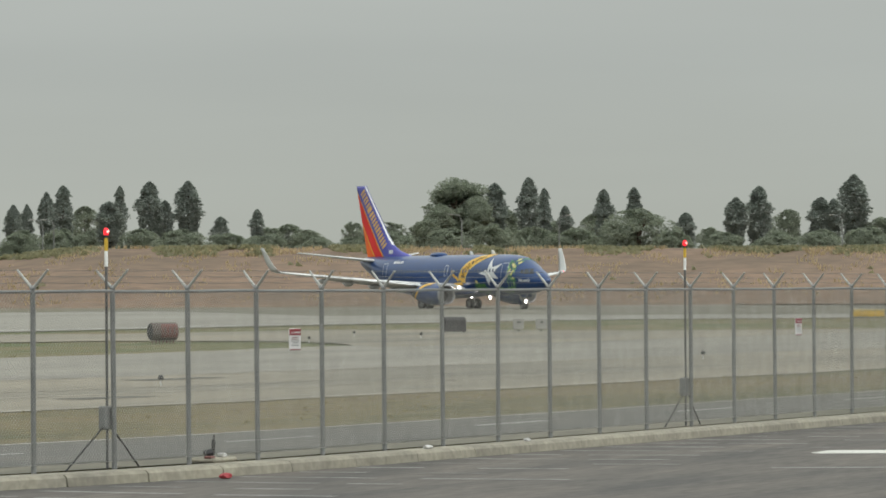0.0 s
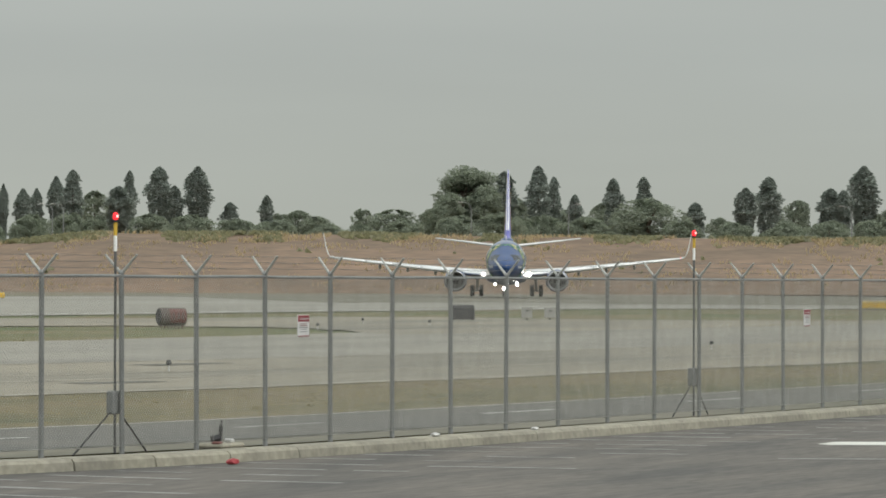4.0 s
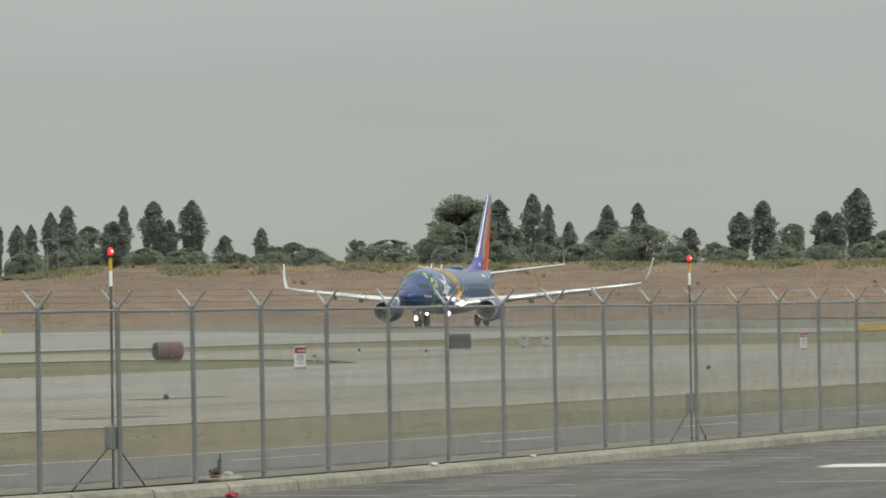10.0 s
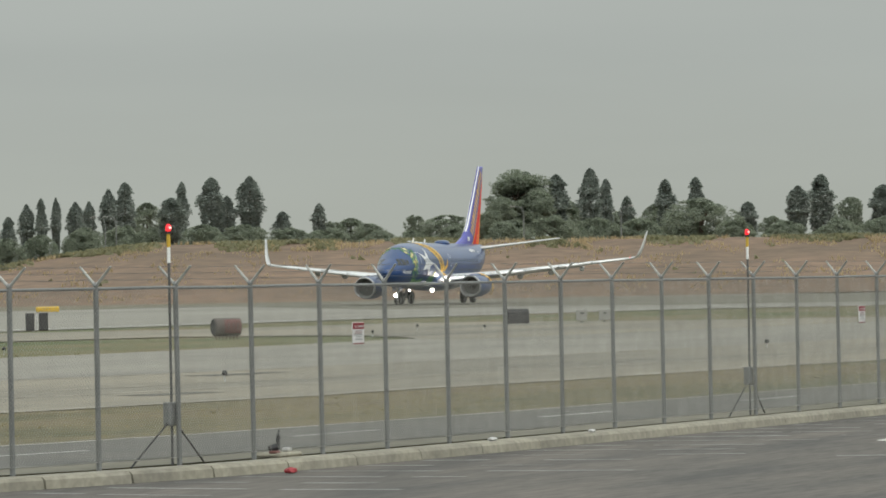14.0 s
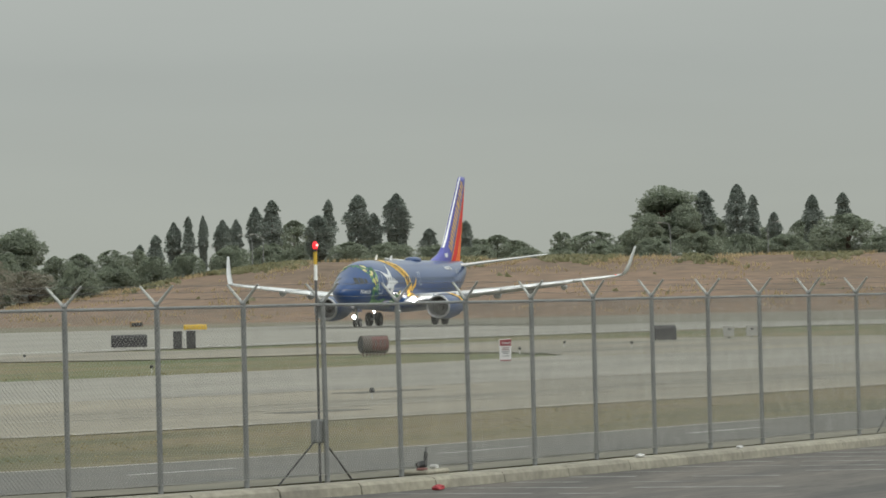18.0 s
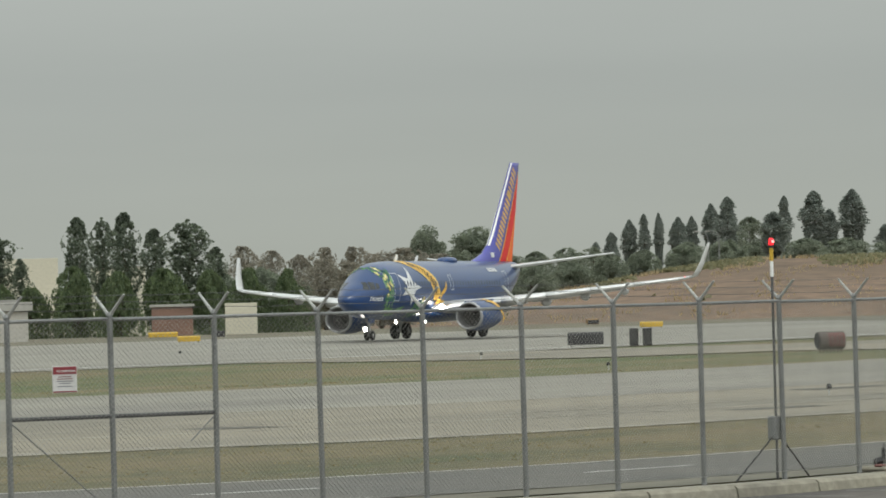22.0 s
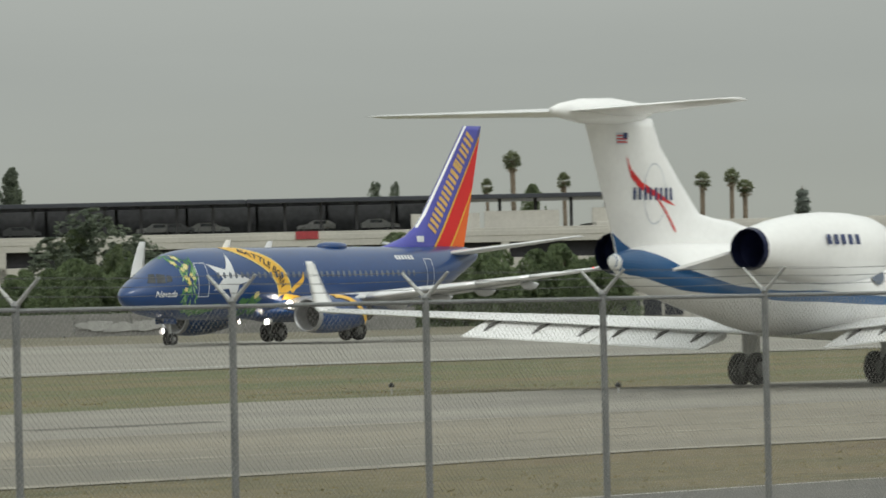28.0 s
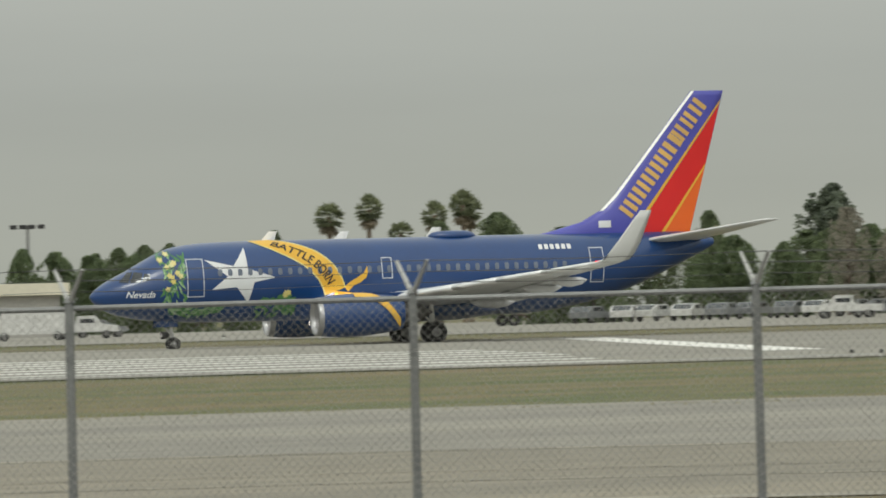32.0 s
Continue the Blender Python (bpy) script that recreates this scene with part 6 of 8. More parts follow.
grove('gum', 'boundary trees', 500, ((53.43, 20.0, 3.3), (52.98, 18.8, 2.7), (52.54, 21.3, 3.3), (52.23, 19.5, 2.4), (51.90, 19.9, 3.5), (51.54, 17.4, 4.5),))
grove('gum', 'boundary trees', 500, ((57.21, 17.7, 4.3), (53.08, 17.9, 2.0), (52.62, 20.3, 3.4), (52.34, 18.7, 2.7), (52.04, 18.5, 3.2),))
grove('gum', 'boundary trees', 560, ((70.22, 14.7, 4.8),))
grove('gum', 'boundary trees', 560, ((70.31, 14.2, 6.0),))
grove('bush', 'boundary bushes', 545, ((30.95, 7.0, 4.4), (30.6, 6.6, 4.0), (30.14, 8.6, 4.7), (29.65, 8.0, 4.1), (29.16, 8.2, 4.7), (28.66, 7.9, 4.1), (28.23, 8.0, 3.5), (27.80, 7.8, 3.5),))
grove('bush', 'boundary bushes', 540, ((35.89, 7.5, 5.2), (35.34, 7.1, 4.6), (34.78, 7.1, 4.6), (34.11, 7.1, 4.1), (33.55, 6.5, 4.6), (33.00, 6.4, 4.6), (32.51, 6.1, 4.1), (32.01, 6.3, 4.1),))
grove('bush', 'boundary bushes', 450, ((45.80, 6.7, 3.9), (45.25, 7.5, 4.8), (44.63, 7.5, 4.4), (44.15, 6.4, 3.4), (40.76, 7.3, 4.8), (40.20, 7.4, 4.4), (41.25, 6.9, 3.9), (41.75, 6.6, 3.9), (39.71, 6.5, 3.4),))
grove('bush', 'boundary bushes', 450, ((44.58, 7.2, 3.9), (44.09, 7.0, 3.4), (42.73, 7.5, 3.9), (42.17, 8.0, 3.9), (41.19, 7.6, 4.4), (40.64, 7.8, 4.8), (39.96, 7.8, 5.3), (39.41, 7.5, 4.4), (43.23, 6.7, 3.9),))
grove('bush', 'boundary bushes', 440, ((51.98, 5.7, 5.2), (51.37, 5.8, 4.3), (45.03, 6.9, 3.8), (44.60, 7.0, 4.3), (44.11, 6.3, 4.3), (43.55, 6.5, 4.3), (43.00, 6.6, 4.3), (45.52, 6.6, 3.3),))
grove('bush', 'boundary bushes', 440, ((55.84, 6.4, 5.2), (55.22, 6.3, 4.3), (54.61, 7.2, 4.3),))
grove('bush', 'boundary bushes', 430, ((60.76, 7.9, 4.6), (60.21, 8.0, 4.6), (59.65, 8.9, 4.2), (58.98, 8.4, 4.6), (58.37, 7.8, 4.2), (52.83, 6.2, 4.2), (52.27, 6.6, 4.2), (51.79, 5.9, 4.2),))
grove('bush', 'boundary bushes', 420, ((64.96, 6.1, 5.4), (64.22, 6.2, 5.4), (63.43, 5.9, 5.4),))
grove('bush', 'boundary bushes', 450, ((73.48, 7.9, 5.3), (72.87, 7.3, 5.3), (65.49, 6.1, 5.3), (65.86, 5.6, 4.4),))
grove('bush', 'boundary bushes', 500, ((79.06, 9.1, 3.8), (78.69, 8.8, 4.3), (78.33, 8.4, 4.3), (77.83, 8.3, 4.8), (77.28, 7.9, 4.8), (76.67, 7.8, 4.8), (71.31, 8.6, 4.8), (69.83, 9.3, 4.3), (70.76, 7.9, 3.8), (71.68, 7.1, 4.3),))
grove('broad', 'boundary trees', 560, ((35.57, 11.5, 6.0), (35.11, 9.6, 5.4), (34.65, 10.4, 5.1), (36.19, 8.7, 6.6), (33.70, 9.0, 3.6), (33.12, 8.5, 3.6), (33.55, 8.0, 4.2), (32.69, 8.1, 4.2), (32.26, 7.7, 4.2), (31.83, 7.9, 3.6), (34.29, 8.5, 2.4),))
grove('broad', 'boundary trees', 640, ((33.23, 12.9, 4.1), (33.63, 12.5, 3.4), (32.62, 12.3, 3.4),))
grove('broad', 'boundary trees', 668, ((40.23, 18.1, 4.2), (39.10, 19.2, 6.6),))
grove('broad', 'boundary trees', 585, ((35.55, 11.8, 4.4), (34.62, 10.5, 3.5), (35.00, 9.6, 3.1),))
grove('airy', 'boundary trees', 470, ((45.02, 12.3, 5.6), (45.49, 9.8, 4.5), (44.57, 9.9, 4.2),))
grove('broad', 'boundary trees', 470, ((45.25, 10.4, 3.6), (44.75, 9.0, 3.5), (41.71, 9.5, 5.6),))
grove('broad', 'boundary trees', 455, ((51.69, 11.7, 6.4), (56.08, 9.5, 5.9), (55.52, 8.9, 4.4),))
grove('broad', 'boundary trees', 470, ((58.54, 13.9, 6.1), (57.68, 13.3, 3.8), (59.16, 11.9, 5.6), (59.47, 11.5, 4.5), (58.11, 12.3, 4.0), (56.94, 13.4, 3.0), (51.80, 11.9, 5.6),))
grove('broad', 'boundary trees', 480, ((63.41, 13.4, 9.8), (58.92, 13.8, 4.6), (58.55, 13.8, 4.1), (61.45, 13.1, 4.1),))
grove('broad', 'boundary trees', 480, ((63.49, 12.6, 9.3), (60.73, 9.1, 5.2), (66.88, 11.8, 4.6), (67.31, 10.3, 4.1), (66.21, 10.4, 3.1),))
grove('broad', 'boundary trees', 540, ((73.87, 12.2, 5.2), (73.17, 10.6, 6.4), (72.62, 10.5, 5.2), (72.12, 11.1, 4.1), (71.58, 11.8, 3.5), (74.52, 11.5, 4.1),))
grove('broad', 'boundary trees', 580, ((73.82, 12.5, 4.9), (76.32, 11.6, 3.1), (71.58, 12.1, 3.1), (76.67, 9.8, 5.0), (77.46, 10.5, 3.7), (77.74, 10.4, 3.7), (78.02, 10.2, 3.7), (77.22, 9.7, 5.0), (78.26, 9.6, 3.7), (76.11, 10.3, 3.7),))
grove('slim_palm', 'tall palms', 668, ((40.45, 22.8, 2.0), (39.89, 19.8, 1.6), (40.73, 19.3, 1.3), (38.38, 19.5, 1.9), (38.06, 19.9, 1.7), (37.92, 18.5, 1.9),))
grove('palm', 'tall palms', 470, ((51.80, 12.6, 6.1),))
grove('palm', 'tall palms', 470, ((55.39, 14.2, 3.0), (54.96, 13.3, 2.9),))
grove('palm', 'tall palms', 520, ((59.70, 19.2, 3.2), (58.72, 19.5, 2.6), (59.08, 16.8, 2.5), (59.98, 14.5, 3.0), (56.32, 14.8, 3.1), (55.33, 14.6, 2.8), (54.91, 13.7, 3.1),))
grove('palm', 'tall palms', 520, ((61.80, 20.8, 2.8), (61.72, 15.0, 3.0), (60.91, 17.8, 2.9), (59.87, 14.1, 2.8),))
grove('palm', 'tall palms', 560, ((69.17, 18.6, 3.0), (68.82, 19.1, 3.1), (68.58, 18.5, 3.0), (68.22, 17.7, 2.4), (68.04, 16.9, 2.4), (67.79, 17.5, 2.4), (67.64, 16.5, 2.4), (67.49, 14.9, 2.4),))
grove('palm', 'tall palms', 540, ((67.28, 14.5, 2.3), (67.03, 17.0, 2.6), (66.83, 19.1, 2.7), (66.67, 18.4, 2.8), (66.41, 16.6, 2.3), (68.28, 14.4, 2.3), (67.75, 11.1, 2.3), (61.11, 17.4, 2.9),))
grove('palm', 'tall palms', 560, ((74.26, 15.4, 2.6),))
grove('palm', 'tall palms', 560, ((75.72, 14.4, 2.8), (75.28, 15.2, 2.6), (74.57, 14.3, 2.5), (74.19, 14.8, 2.5), (74.94, 12.2, 2.4),))
grove('norfolk', 'boundary trees', 668, ((37.30, 17.2, 4.4),))
grove('brown', 'boundary trees', 450, ((65.08, 10.4, 5.8), (64.53, 9.9, 5.8), (63.85, 9.3, 5.8), (63.11, 9.3, 4.8),))
grove('broad', 'boundary trees', 500, tuple((70.5 - 0.33 * k, 9.0 + 1.0 * math.sin(k * 2.3), 5.0) for k in range(10)))
grove('brown', 'boundary trees', 470, ((70.08, 10.6, 3.5), (69.53, 8.6, 4.5), (68.79, 8.0, 5.1),))

grove('broad', 'boundary trees', 600, tuple((63.3 - 0.36 * k, 9.4 + 1.0 * math.sin(k * 1.9), 6.2) for k in range(9)))
grove('bush', 'boundary bushes', 440, tuple((51.0 - 0.46 * k, 6.9 + 0.7 * math.sin(k * 2.7), 4.8) for k in range(12)))


# ---- buildings beyond the runway ----
M.update(
    brown_wall=material("brown_panel", (0.165, 0.105, 0.088), 0.6, vary=0.06, scale=0.12, fine=3.0, second=(0.14, 0.09, 0.076)),
    strip_glass=material("ribbon_glass", (0.035, 0.038, 0.05), 0.12, vary=0.15, scale=0.2, fine=1.0, second=(0.022, 0.024, 0.034)),
    hotel_glass=material("curtained_glass", (0.115, 0.095, 0.085), 0.25, vary=0.4, scale=0.15, fine=0.4, second=(0.045, 0.04, 0.04)),
    faded_white=material("old_white_paint", (0.46, 0.46, 0.44), 0.85, vary=0.25, scale=0.8, second=(0.27, 0.27, 0.26), mixed=0.4),
    cream=material("cream_wall", (0.66, 0.62, 0.50), 0.85, vary=0.06, scale=0.1, fine=3.0, second=(0.58, 0.55, 0.45)),
    brick=material("shed_brick", (0.27, 0.165, 0.125), 0.9, vary=0.1, scale=0.4, fine=4.0, second=(0.2, 0.125, 0.1)),
    tan=material("tan_brick", (0.36, 0.235, 0.115), 0.85, vary=0.1, scale=0.3, fine=4.0, second=(0.29, 0.19, 0.095)),
    conc=material("grey_concrete", (0.42, 0.41, 0.38), 0.9, vary=0.1, scale=0.15, fine=3.0, second=(0.33, 0.325, 0.30)),
    pale_conc=material("pale_concrete", (0.54, 0.52, 0.47), 0.85, vary=0.08, scale=0.12, fine=3.0, second=(0.46, 0.445, 0.41)),
    old_conc=material("stained_concrete", (0.25, 0.245, 0.23), 0.9, vary=0.15, scale=0.3, fine=3.0, second=(0.18, 0.178, 0.17)),
    gloom=material("open_deck_shade", (0.03, 0.03, 0.034), 0.8, vary=0.2),
    deck_shade=material("under_canopy_dark", (0.075, 0.077, 0.08), 0.8, vary=0.35, scale=0.25, fine=1.6, second=(0.045, 0.046, 0.05)),
    canopy=material("canopy_panel", (0.06, 0.065, 0.08), 0.35, 0.2, vary=0.15, scale=0.3),
    roof=material("flat_roof", (0.34, 0.33, 0.31), 0.9, vary=0.1, scale=0.2),
    sign_red=material("sign_red", (0.42, 0.05, 0.06), 0.6, vary=0.08),
    sign_yellow=material("sign_yellow", (0.72, 0.46, 0.05), 0.55, vary=0.1, scale=2.0),
    car_white=material("car_white", (0.70, 0.70, 0.68), 0.3, vary=0.05, coat=0.5),
    car_grey=material("car_grey", (0.22, 0.23, 0.24), 0.3, vary=0.08, coat=0.5),
    signboard=material("sign_white", (0.70, 0.69, 0.68), 0.55, vary=0.06, scale=3.0),
)


def seat(b0, b1, r0, r1=None):
    """A frame on the ground between two bearings: its origin, its length and its turn; x runs from b0 to b1, y points away from the eye."""
    r1 = r1 or r0
    p, q = polar(b0, r0), polar(b1, r1)
    d = q - p
    z = min(field_z(b0), field_z(b1)) - 0.1
    return Matrix.Translation((p.x, p.y, z)) @ Matrix.Rotation(math.atan2(d.y, d.x), 4, "Z"), d.length, z


def up(el, r, z=0.0):
    return 2.55 + r * math.tan(radians(el)) - z


def building(name, label, b0, b1, r0, r1, depth, heights, category="building"):
    """heights: (bottom, top, material, proud, part name) courses from the ground up. b0 is the bearing at the picture's left."""
    m, L, z = seat(b0, b1, r0, r1)
    t = thing(name, label, category, m)
    for lo, hi, mt, proud, pn in heights:
        part(pn, box(bm_(), L / 2, depth / 2 * 1.0, (lo + hi) / 2, L + 2 * proud, depth + 2 * proud, hi - lo, 0.03), M[mt], t)
    return t, L, z


def window_row(t, x0, x1, z0, z1, n, pane_mat, gap=0.12, y=-0.03, name="window"):
    w = (x1 - x0) / n
    for k in range(n):
        part(name, box(bm_(), x0 + (k + 0.5) * w, y, (z0 + z1) / 2, w * (1 - gap), 0.14, z1 - z0), M[pane_mat], t)


def band_courses(levels, r, z, wall, glass, base=0.0):
    """Courses from elevations: alternate wall and glass, lowest first."""
    out, lo = [], base
    for k, (el, kind) in enumerate(levels):
        hi = up(el, r, z)
        out.append((lo, hi, wall if kind == "w" else glass, 0.0 if kind == "w" else -0.35, "wall" if kind == "w" else "window_band"))
        lo = hi
    return out


# low long warehouse by the runway
R = 470
z = field_z(34) - 0.1
t, L, z = building("warehouse", "long low grey warehouse with banks of dark windows", 40.6, 30.64, R, R, 26, [(0, up(0.20, R, z), "pale_conc", 0, "wall"), (up(0.20, R, z), up(0.295, R, z), "conc", 0.4, "roof_edge")])
for b_l, b_r, n in ((40.0, 38.6, 6), (37.6, 35.66, 6), (33.66, 32.38, 5), (32.2, 31.5, 4), (31.35, 30.95, 3)):
    if n:
        x0, x1 = ((40.6 - b) / (40.6 - 30.64) * L for b in (b_l, b_r))
        window_row(t, x0, x1, up(-0.11, R, z), up(0.06, R, z), n, "strip_glass", 0.14)
for k in range(1, 24):
    part("wall_joint", box(bm_(), L * k / 24, -0.02, up(0.2, R, z) / 2, 0.12, 0.10, up(0.2, R, z) - 0.02), M["conc"], t)
part("roof", box(bm_(), L / 2, 13, up(0.30, R, z), L - 1.2, 24.6, 0.25), M["roof"], t)
for k in range(7):
    part("roof_vent", box(bm_(), L * (0.1 + 0.13 * k), 8, up(0.30, R, z) + 0.5, 1.2, 1.2, 0.8, 0.1), M["conc"], t)

# white building among the trees
R = 640
t, L, z = building("office_block", "low cream office building behind trees", 34.2, 32.15, R, R, 24, [(0, up(0.71, R, field_z(33)), "cream", 0, "wall")])
window_row(t, 1, L - 1, up(0.42, R, z), up(0.55, R, z), 7, "strip_glass", 0.05)
t, L, z = building("office_block", "low cream office building behind trees", 33.15, 30.3, R + 30, R + 30, 24, [(0, up(0.80, R, field_z(33)), "cream", 0, "wall")])
t, L, z = building("annexe", "small cream annexe behind trees", 29.95, 29.35, 600, 600, 12, [(0, up(0.64, 600, field_z(30)), "cream", 0, "wall"), (up(0.64, 600, field_z(30)), up(0.66, 600, field_z(30)), "conc", 0.2, "roof_edge")])
t, L, z = building("shed", "low reddish brick shed by the bank", 29.3, 28.85, 525, 525, 8, [(0, up(0.20, 525, field_z(29)), "brick", 0, "wall"), (up(0.20, 525, field_z(29)), up(0.23, 525, field_z(29)), "conc", 0.2, "roof_edge")])
t, L, z = building("shed", "low cream shed by the bank", 28.5, 28.15, 525, 525, 8, [(0, up(0.22, 525, field_z(29)), "cream", 0, "wall")])

# parking structure with a dark canopy on its top deck
R = 600
zg = field_z(44) - 0.1
H = lambda el: up(el, R, zg)
# open decks are solid near-black boxes, the shade inside put into their colour
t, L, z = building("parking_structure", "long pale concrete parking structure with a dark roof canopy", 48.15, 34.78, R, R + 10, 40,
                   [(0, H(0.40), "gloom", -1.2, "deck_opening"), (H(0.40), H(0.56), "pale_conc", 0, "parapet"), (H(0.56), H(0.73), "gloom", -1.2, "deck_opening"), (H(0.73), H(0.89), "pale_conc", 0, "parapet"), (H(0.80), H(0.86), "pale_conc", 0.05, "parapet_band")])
X = lambda b: (48.15 - b) / (48.15 - 34.78) * L
for b in [48.05, 47.1, 46.04, 45.0, 43.9, 42.8, 41.7, 40.6, 39.5, 38.4, 37.3, 36.2, 35.2]:
    part("pillar", box(bm_(), X(b), 0.4, H(0.73) / 2, 0.9, 0.8, H(0.73)), M["pale_conc"], t)
# solid white walls on the top deck and its canopy on posts
for b_l, b_r, el in ((41.6, 40.85, 1.06), (40.8, 39.98, 1.075), (39.62, 39.05, 1.09)):
    part("deck_wall", box(bm_(), (X(b_l) + X(b_r)) / 2, 3.0, (H(0.89) + H(el)) / 2, X(b_r) - X(b_l), 0.4, H(el) - H(0.89), 0.03), M["pale_conc"], t, "white wall on the top deck")
part("upper_storey", box(bm_(), (X(39.6) + X(34.85)) / 2, 10, (H(0.89) + H(0.93)) / 2, X(34.85) - X(39.6), 18, H(0.93) - H(0.89), 0.03), M["pale_conc"], t)
part("window_band", box(bm_(), (X(36.4) + X(34.81)) / 2, -0.08, H(0.79), X(34.81) - X(36.4), 0.2, H(0.83) - H(0.74)), M["strip_glass"], t, "dark ribbon window")
part("window_band", box(bm_(), (X(39.4) + X(36.6)) / 2, -0.08, H(0.66), X(36.6) - X(39.4), 0.2, H(0.73) - H(0.58)), M["strip_glass"], t, "dark ribbon window")
for b_l, b_r in ((48.15, 43.4), (43.39, 38.92)):
    tilt = part("canopy_roof", box(bm_(), (X(b_l) + X(b_r)) / 2, 12, H(1.235), X(b_r) - X(b_l), 20, 0.5, 0.05), M["canopy"], t, "dark solar canopy")
for k in range(24):
    x = X(48.05 - 0.391 * k)
    part("canopy_post", box(bm_(), x, 4, (H(0.89) + H(1.235)) / 2, 0.35, 0.35, H(1.235) - H(0.89)), M["dark"], t)
for k in range(12):
    x = X(47.9 - 0.78 * k)
    part("canopy_post", box(bm_(), x, 18, (H(0.89) + H(1.235)) / 2, 0.35, 0.35, H(1.235) - H(0.89)), M["dark"], t)
# dark panel added in place of the shade below the canopy
part("back_wall", box(bm_(), (X(46.9) + X(41.0)) / 2, 24, (H(0.89) + H(1.22)) / 2, X(41.0) - X(46.9), 0.4, H(1.22) - H(0.89)), M["deck_shade"], t, "dark panel standing in for shade under the canopy")
DECK_Z = z + H(0.89) + 0.02
part("sign_panel", box(bm_(), X(42.75), -0.12, H(0.85), 2.6, 0.12, 0.9, 0.02), M["sign_red"], t, "red sign panel")

# dark brown office with ribbon windows, and its penthouse
R = 640
zg = field_z(50) - 0.1
H = lambda el: up(el, R, zg)
cour = []
lo = 0.0
for el, k in ((0.40, "w"), (0.50, "g"), (0.76, "w"), (0.87, "g"), (1.09, "w"), (1.21, "g"), (1.46, "w"), (1.58, "g"), (1.78, "w"), (1.90, "g"), (2.29, "w")):
    cour.append((lo, H(el), "brown_wall" if k == "w" else "strip_glass", 0 if k == "w" else -0.4, "wall" if k == "w" else "window_band"))
    lo = H(el)
t, L, z = building("office_tower", "dark brown office building with ribbon windows", 49.66, 48.19, R, R + 6, 40, cour)
part("window_band", box(bm_(), L * 0.55, -0.05, H(2.13), L * 0.30, 0.2, H(2.19) - H(2.06)), M["strip_glass"], t)
t, L, z = building("office_wing", "dark brown office wing with ribbon windows", 52.13, 49.67, R + 16, R, 34, [(a, b if b < H(2.1) else H(2.30), c, d, e) for a, b, c, d, e in cour])
t, L, z = building("penthouse_block", "pale plant room on the office roof", 51.5, 48.65, R + 24, R + 24, 16, [(0, H(2.20), "brown_wall", -1, "core"), (H(2.20), H(2.545), "pale_conc", 0, "wall")])
aerial = bm_()
tube(aerial, [(L * 0.42, 2, H(2.545)), (L * 0.42, 2, H(2.62))], 0.12, 5)
tube(aerial, [(L * 0.42 - 1.0, 2, H(2.60)), (L * 0.42 + 1.0, 2, H(2.60))], 0.08, 5)
part("roof_aerial", aerial, M["conc"], t)
part("roof_unit", box(bm_(), L * 0.90, 4, H(2.55), 2.2, 2.0, 1.0, 0.1), M["conc"], t)
# striped neighbour
R = 700
zg = field_z(48) - 0.1
H = lambda el: up(el, R, zg)
cour, lo = [], 0.0
for el, k in ((1.00, "w"), (1.13, "g"), (1.28, "w"), (1.44, "g"), (1.62, "w"), (1.78, "g"), (1.90, "w"), (2.06, "g"), (2.19, "w")):
    cour.append((lo, H(el), "cream" if k == "w" else "strip_glass", 0 if k == "w" else -0.35, "wall" if k == "w" else "window_band"))
    lo = H(el)
building("striped_office", "white office building with dark window bands", 49.2, 47.51, R, R, 30, cour)
# small pale office
R = 520
zg = field_z(51) - 0.1
H = lambda el: up(el, R, zg)
t, L, z = building("pale_office", "pale three-storey office with square windows", 51.42, 50.49, R, R, 10, [(0, H(1.46), "cream", 0, "wall"), (H(1.46), H(1.52), "cream", 0.3, "roof_edge")])
for el0, el1 in ((1.16, 1.34), (0.86, 1.04), (0.56, 0.74)):
    window_row(t, 0.3, L * 0.42, H(el0), H(el1), 1, "strip_glass", 0.1)
    window_row(t, L * 0.5, L - 0.3, H(el0), H(el1), 3, "strip_glass", 0.35)
# second brown office, taller
R = 640
zg = field_z(55) - 0.1
H = lambda el: up(el, R, zg)
cour, lo = [], 0.0
for el, k in ((0.95, "w"), (1.08, "g"), (1.42, "w"), (1.55, "g"), (1.72, "w"), (1.86, "g"), (2.08, "w"), (2.20, "g"), (2.40, "w")):
    cour.append((lo, H(el), "brown_wall" if k == "w" else "strip_glass", 0 if k == "w" else -0.4, "wall" if k == "w" else "window_band"))
    lo = H(el)
t, L, z = building("office_tower", "dark brown office building with ribbon windows and a set-back top", 57.31, 53.47, R, R + 1.5, 40, cour)
part("top_storey", box(bm_(), L * 0.49, 21, (H(2.40) + H(2.62)) / 2, L * 0.92, 36, H(2.62) - H(2.40), 0.05), M["brown_wall"], t)
part("top_window", box(bm_(), L * 0.155, 3 - 0.1, H(2.53), L * 0.12, 0.3, H(2.59) - H(2.46)), M["strip_glass"], t)
part("pilaster", box(bm_(), L * 0.30, -0.4, H(2.38) * 0.5, L * 0.025, 1.0, H(2.38) * 0.99), M["brown_wall"], t)
for k in range(9):
    part("roof_unit", box(bm_(), L * (0.3 + 0.06 * k), 20, H(2.64) + 0.4, 2.0, 3.0, 0.9 + 0.3 * (k % 3), 0.1), M["conc"], t)
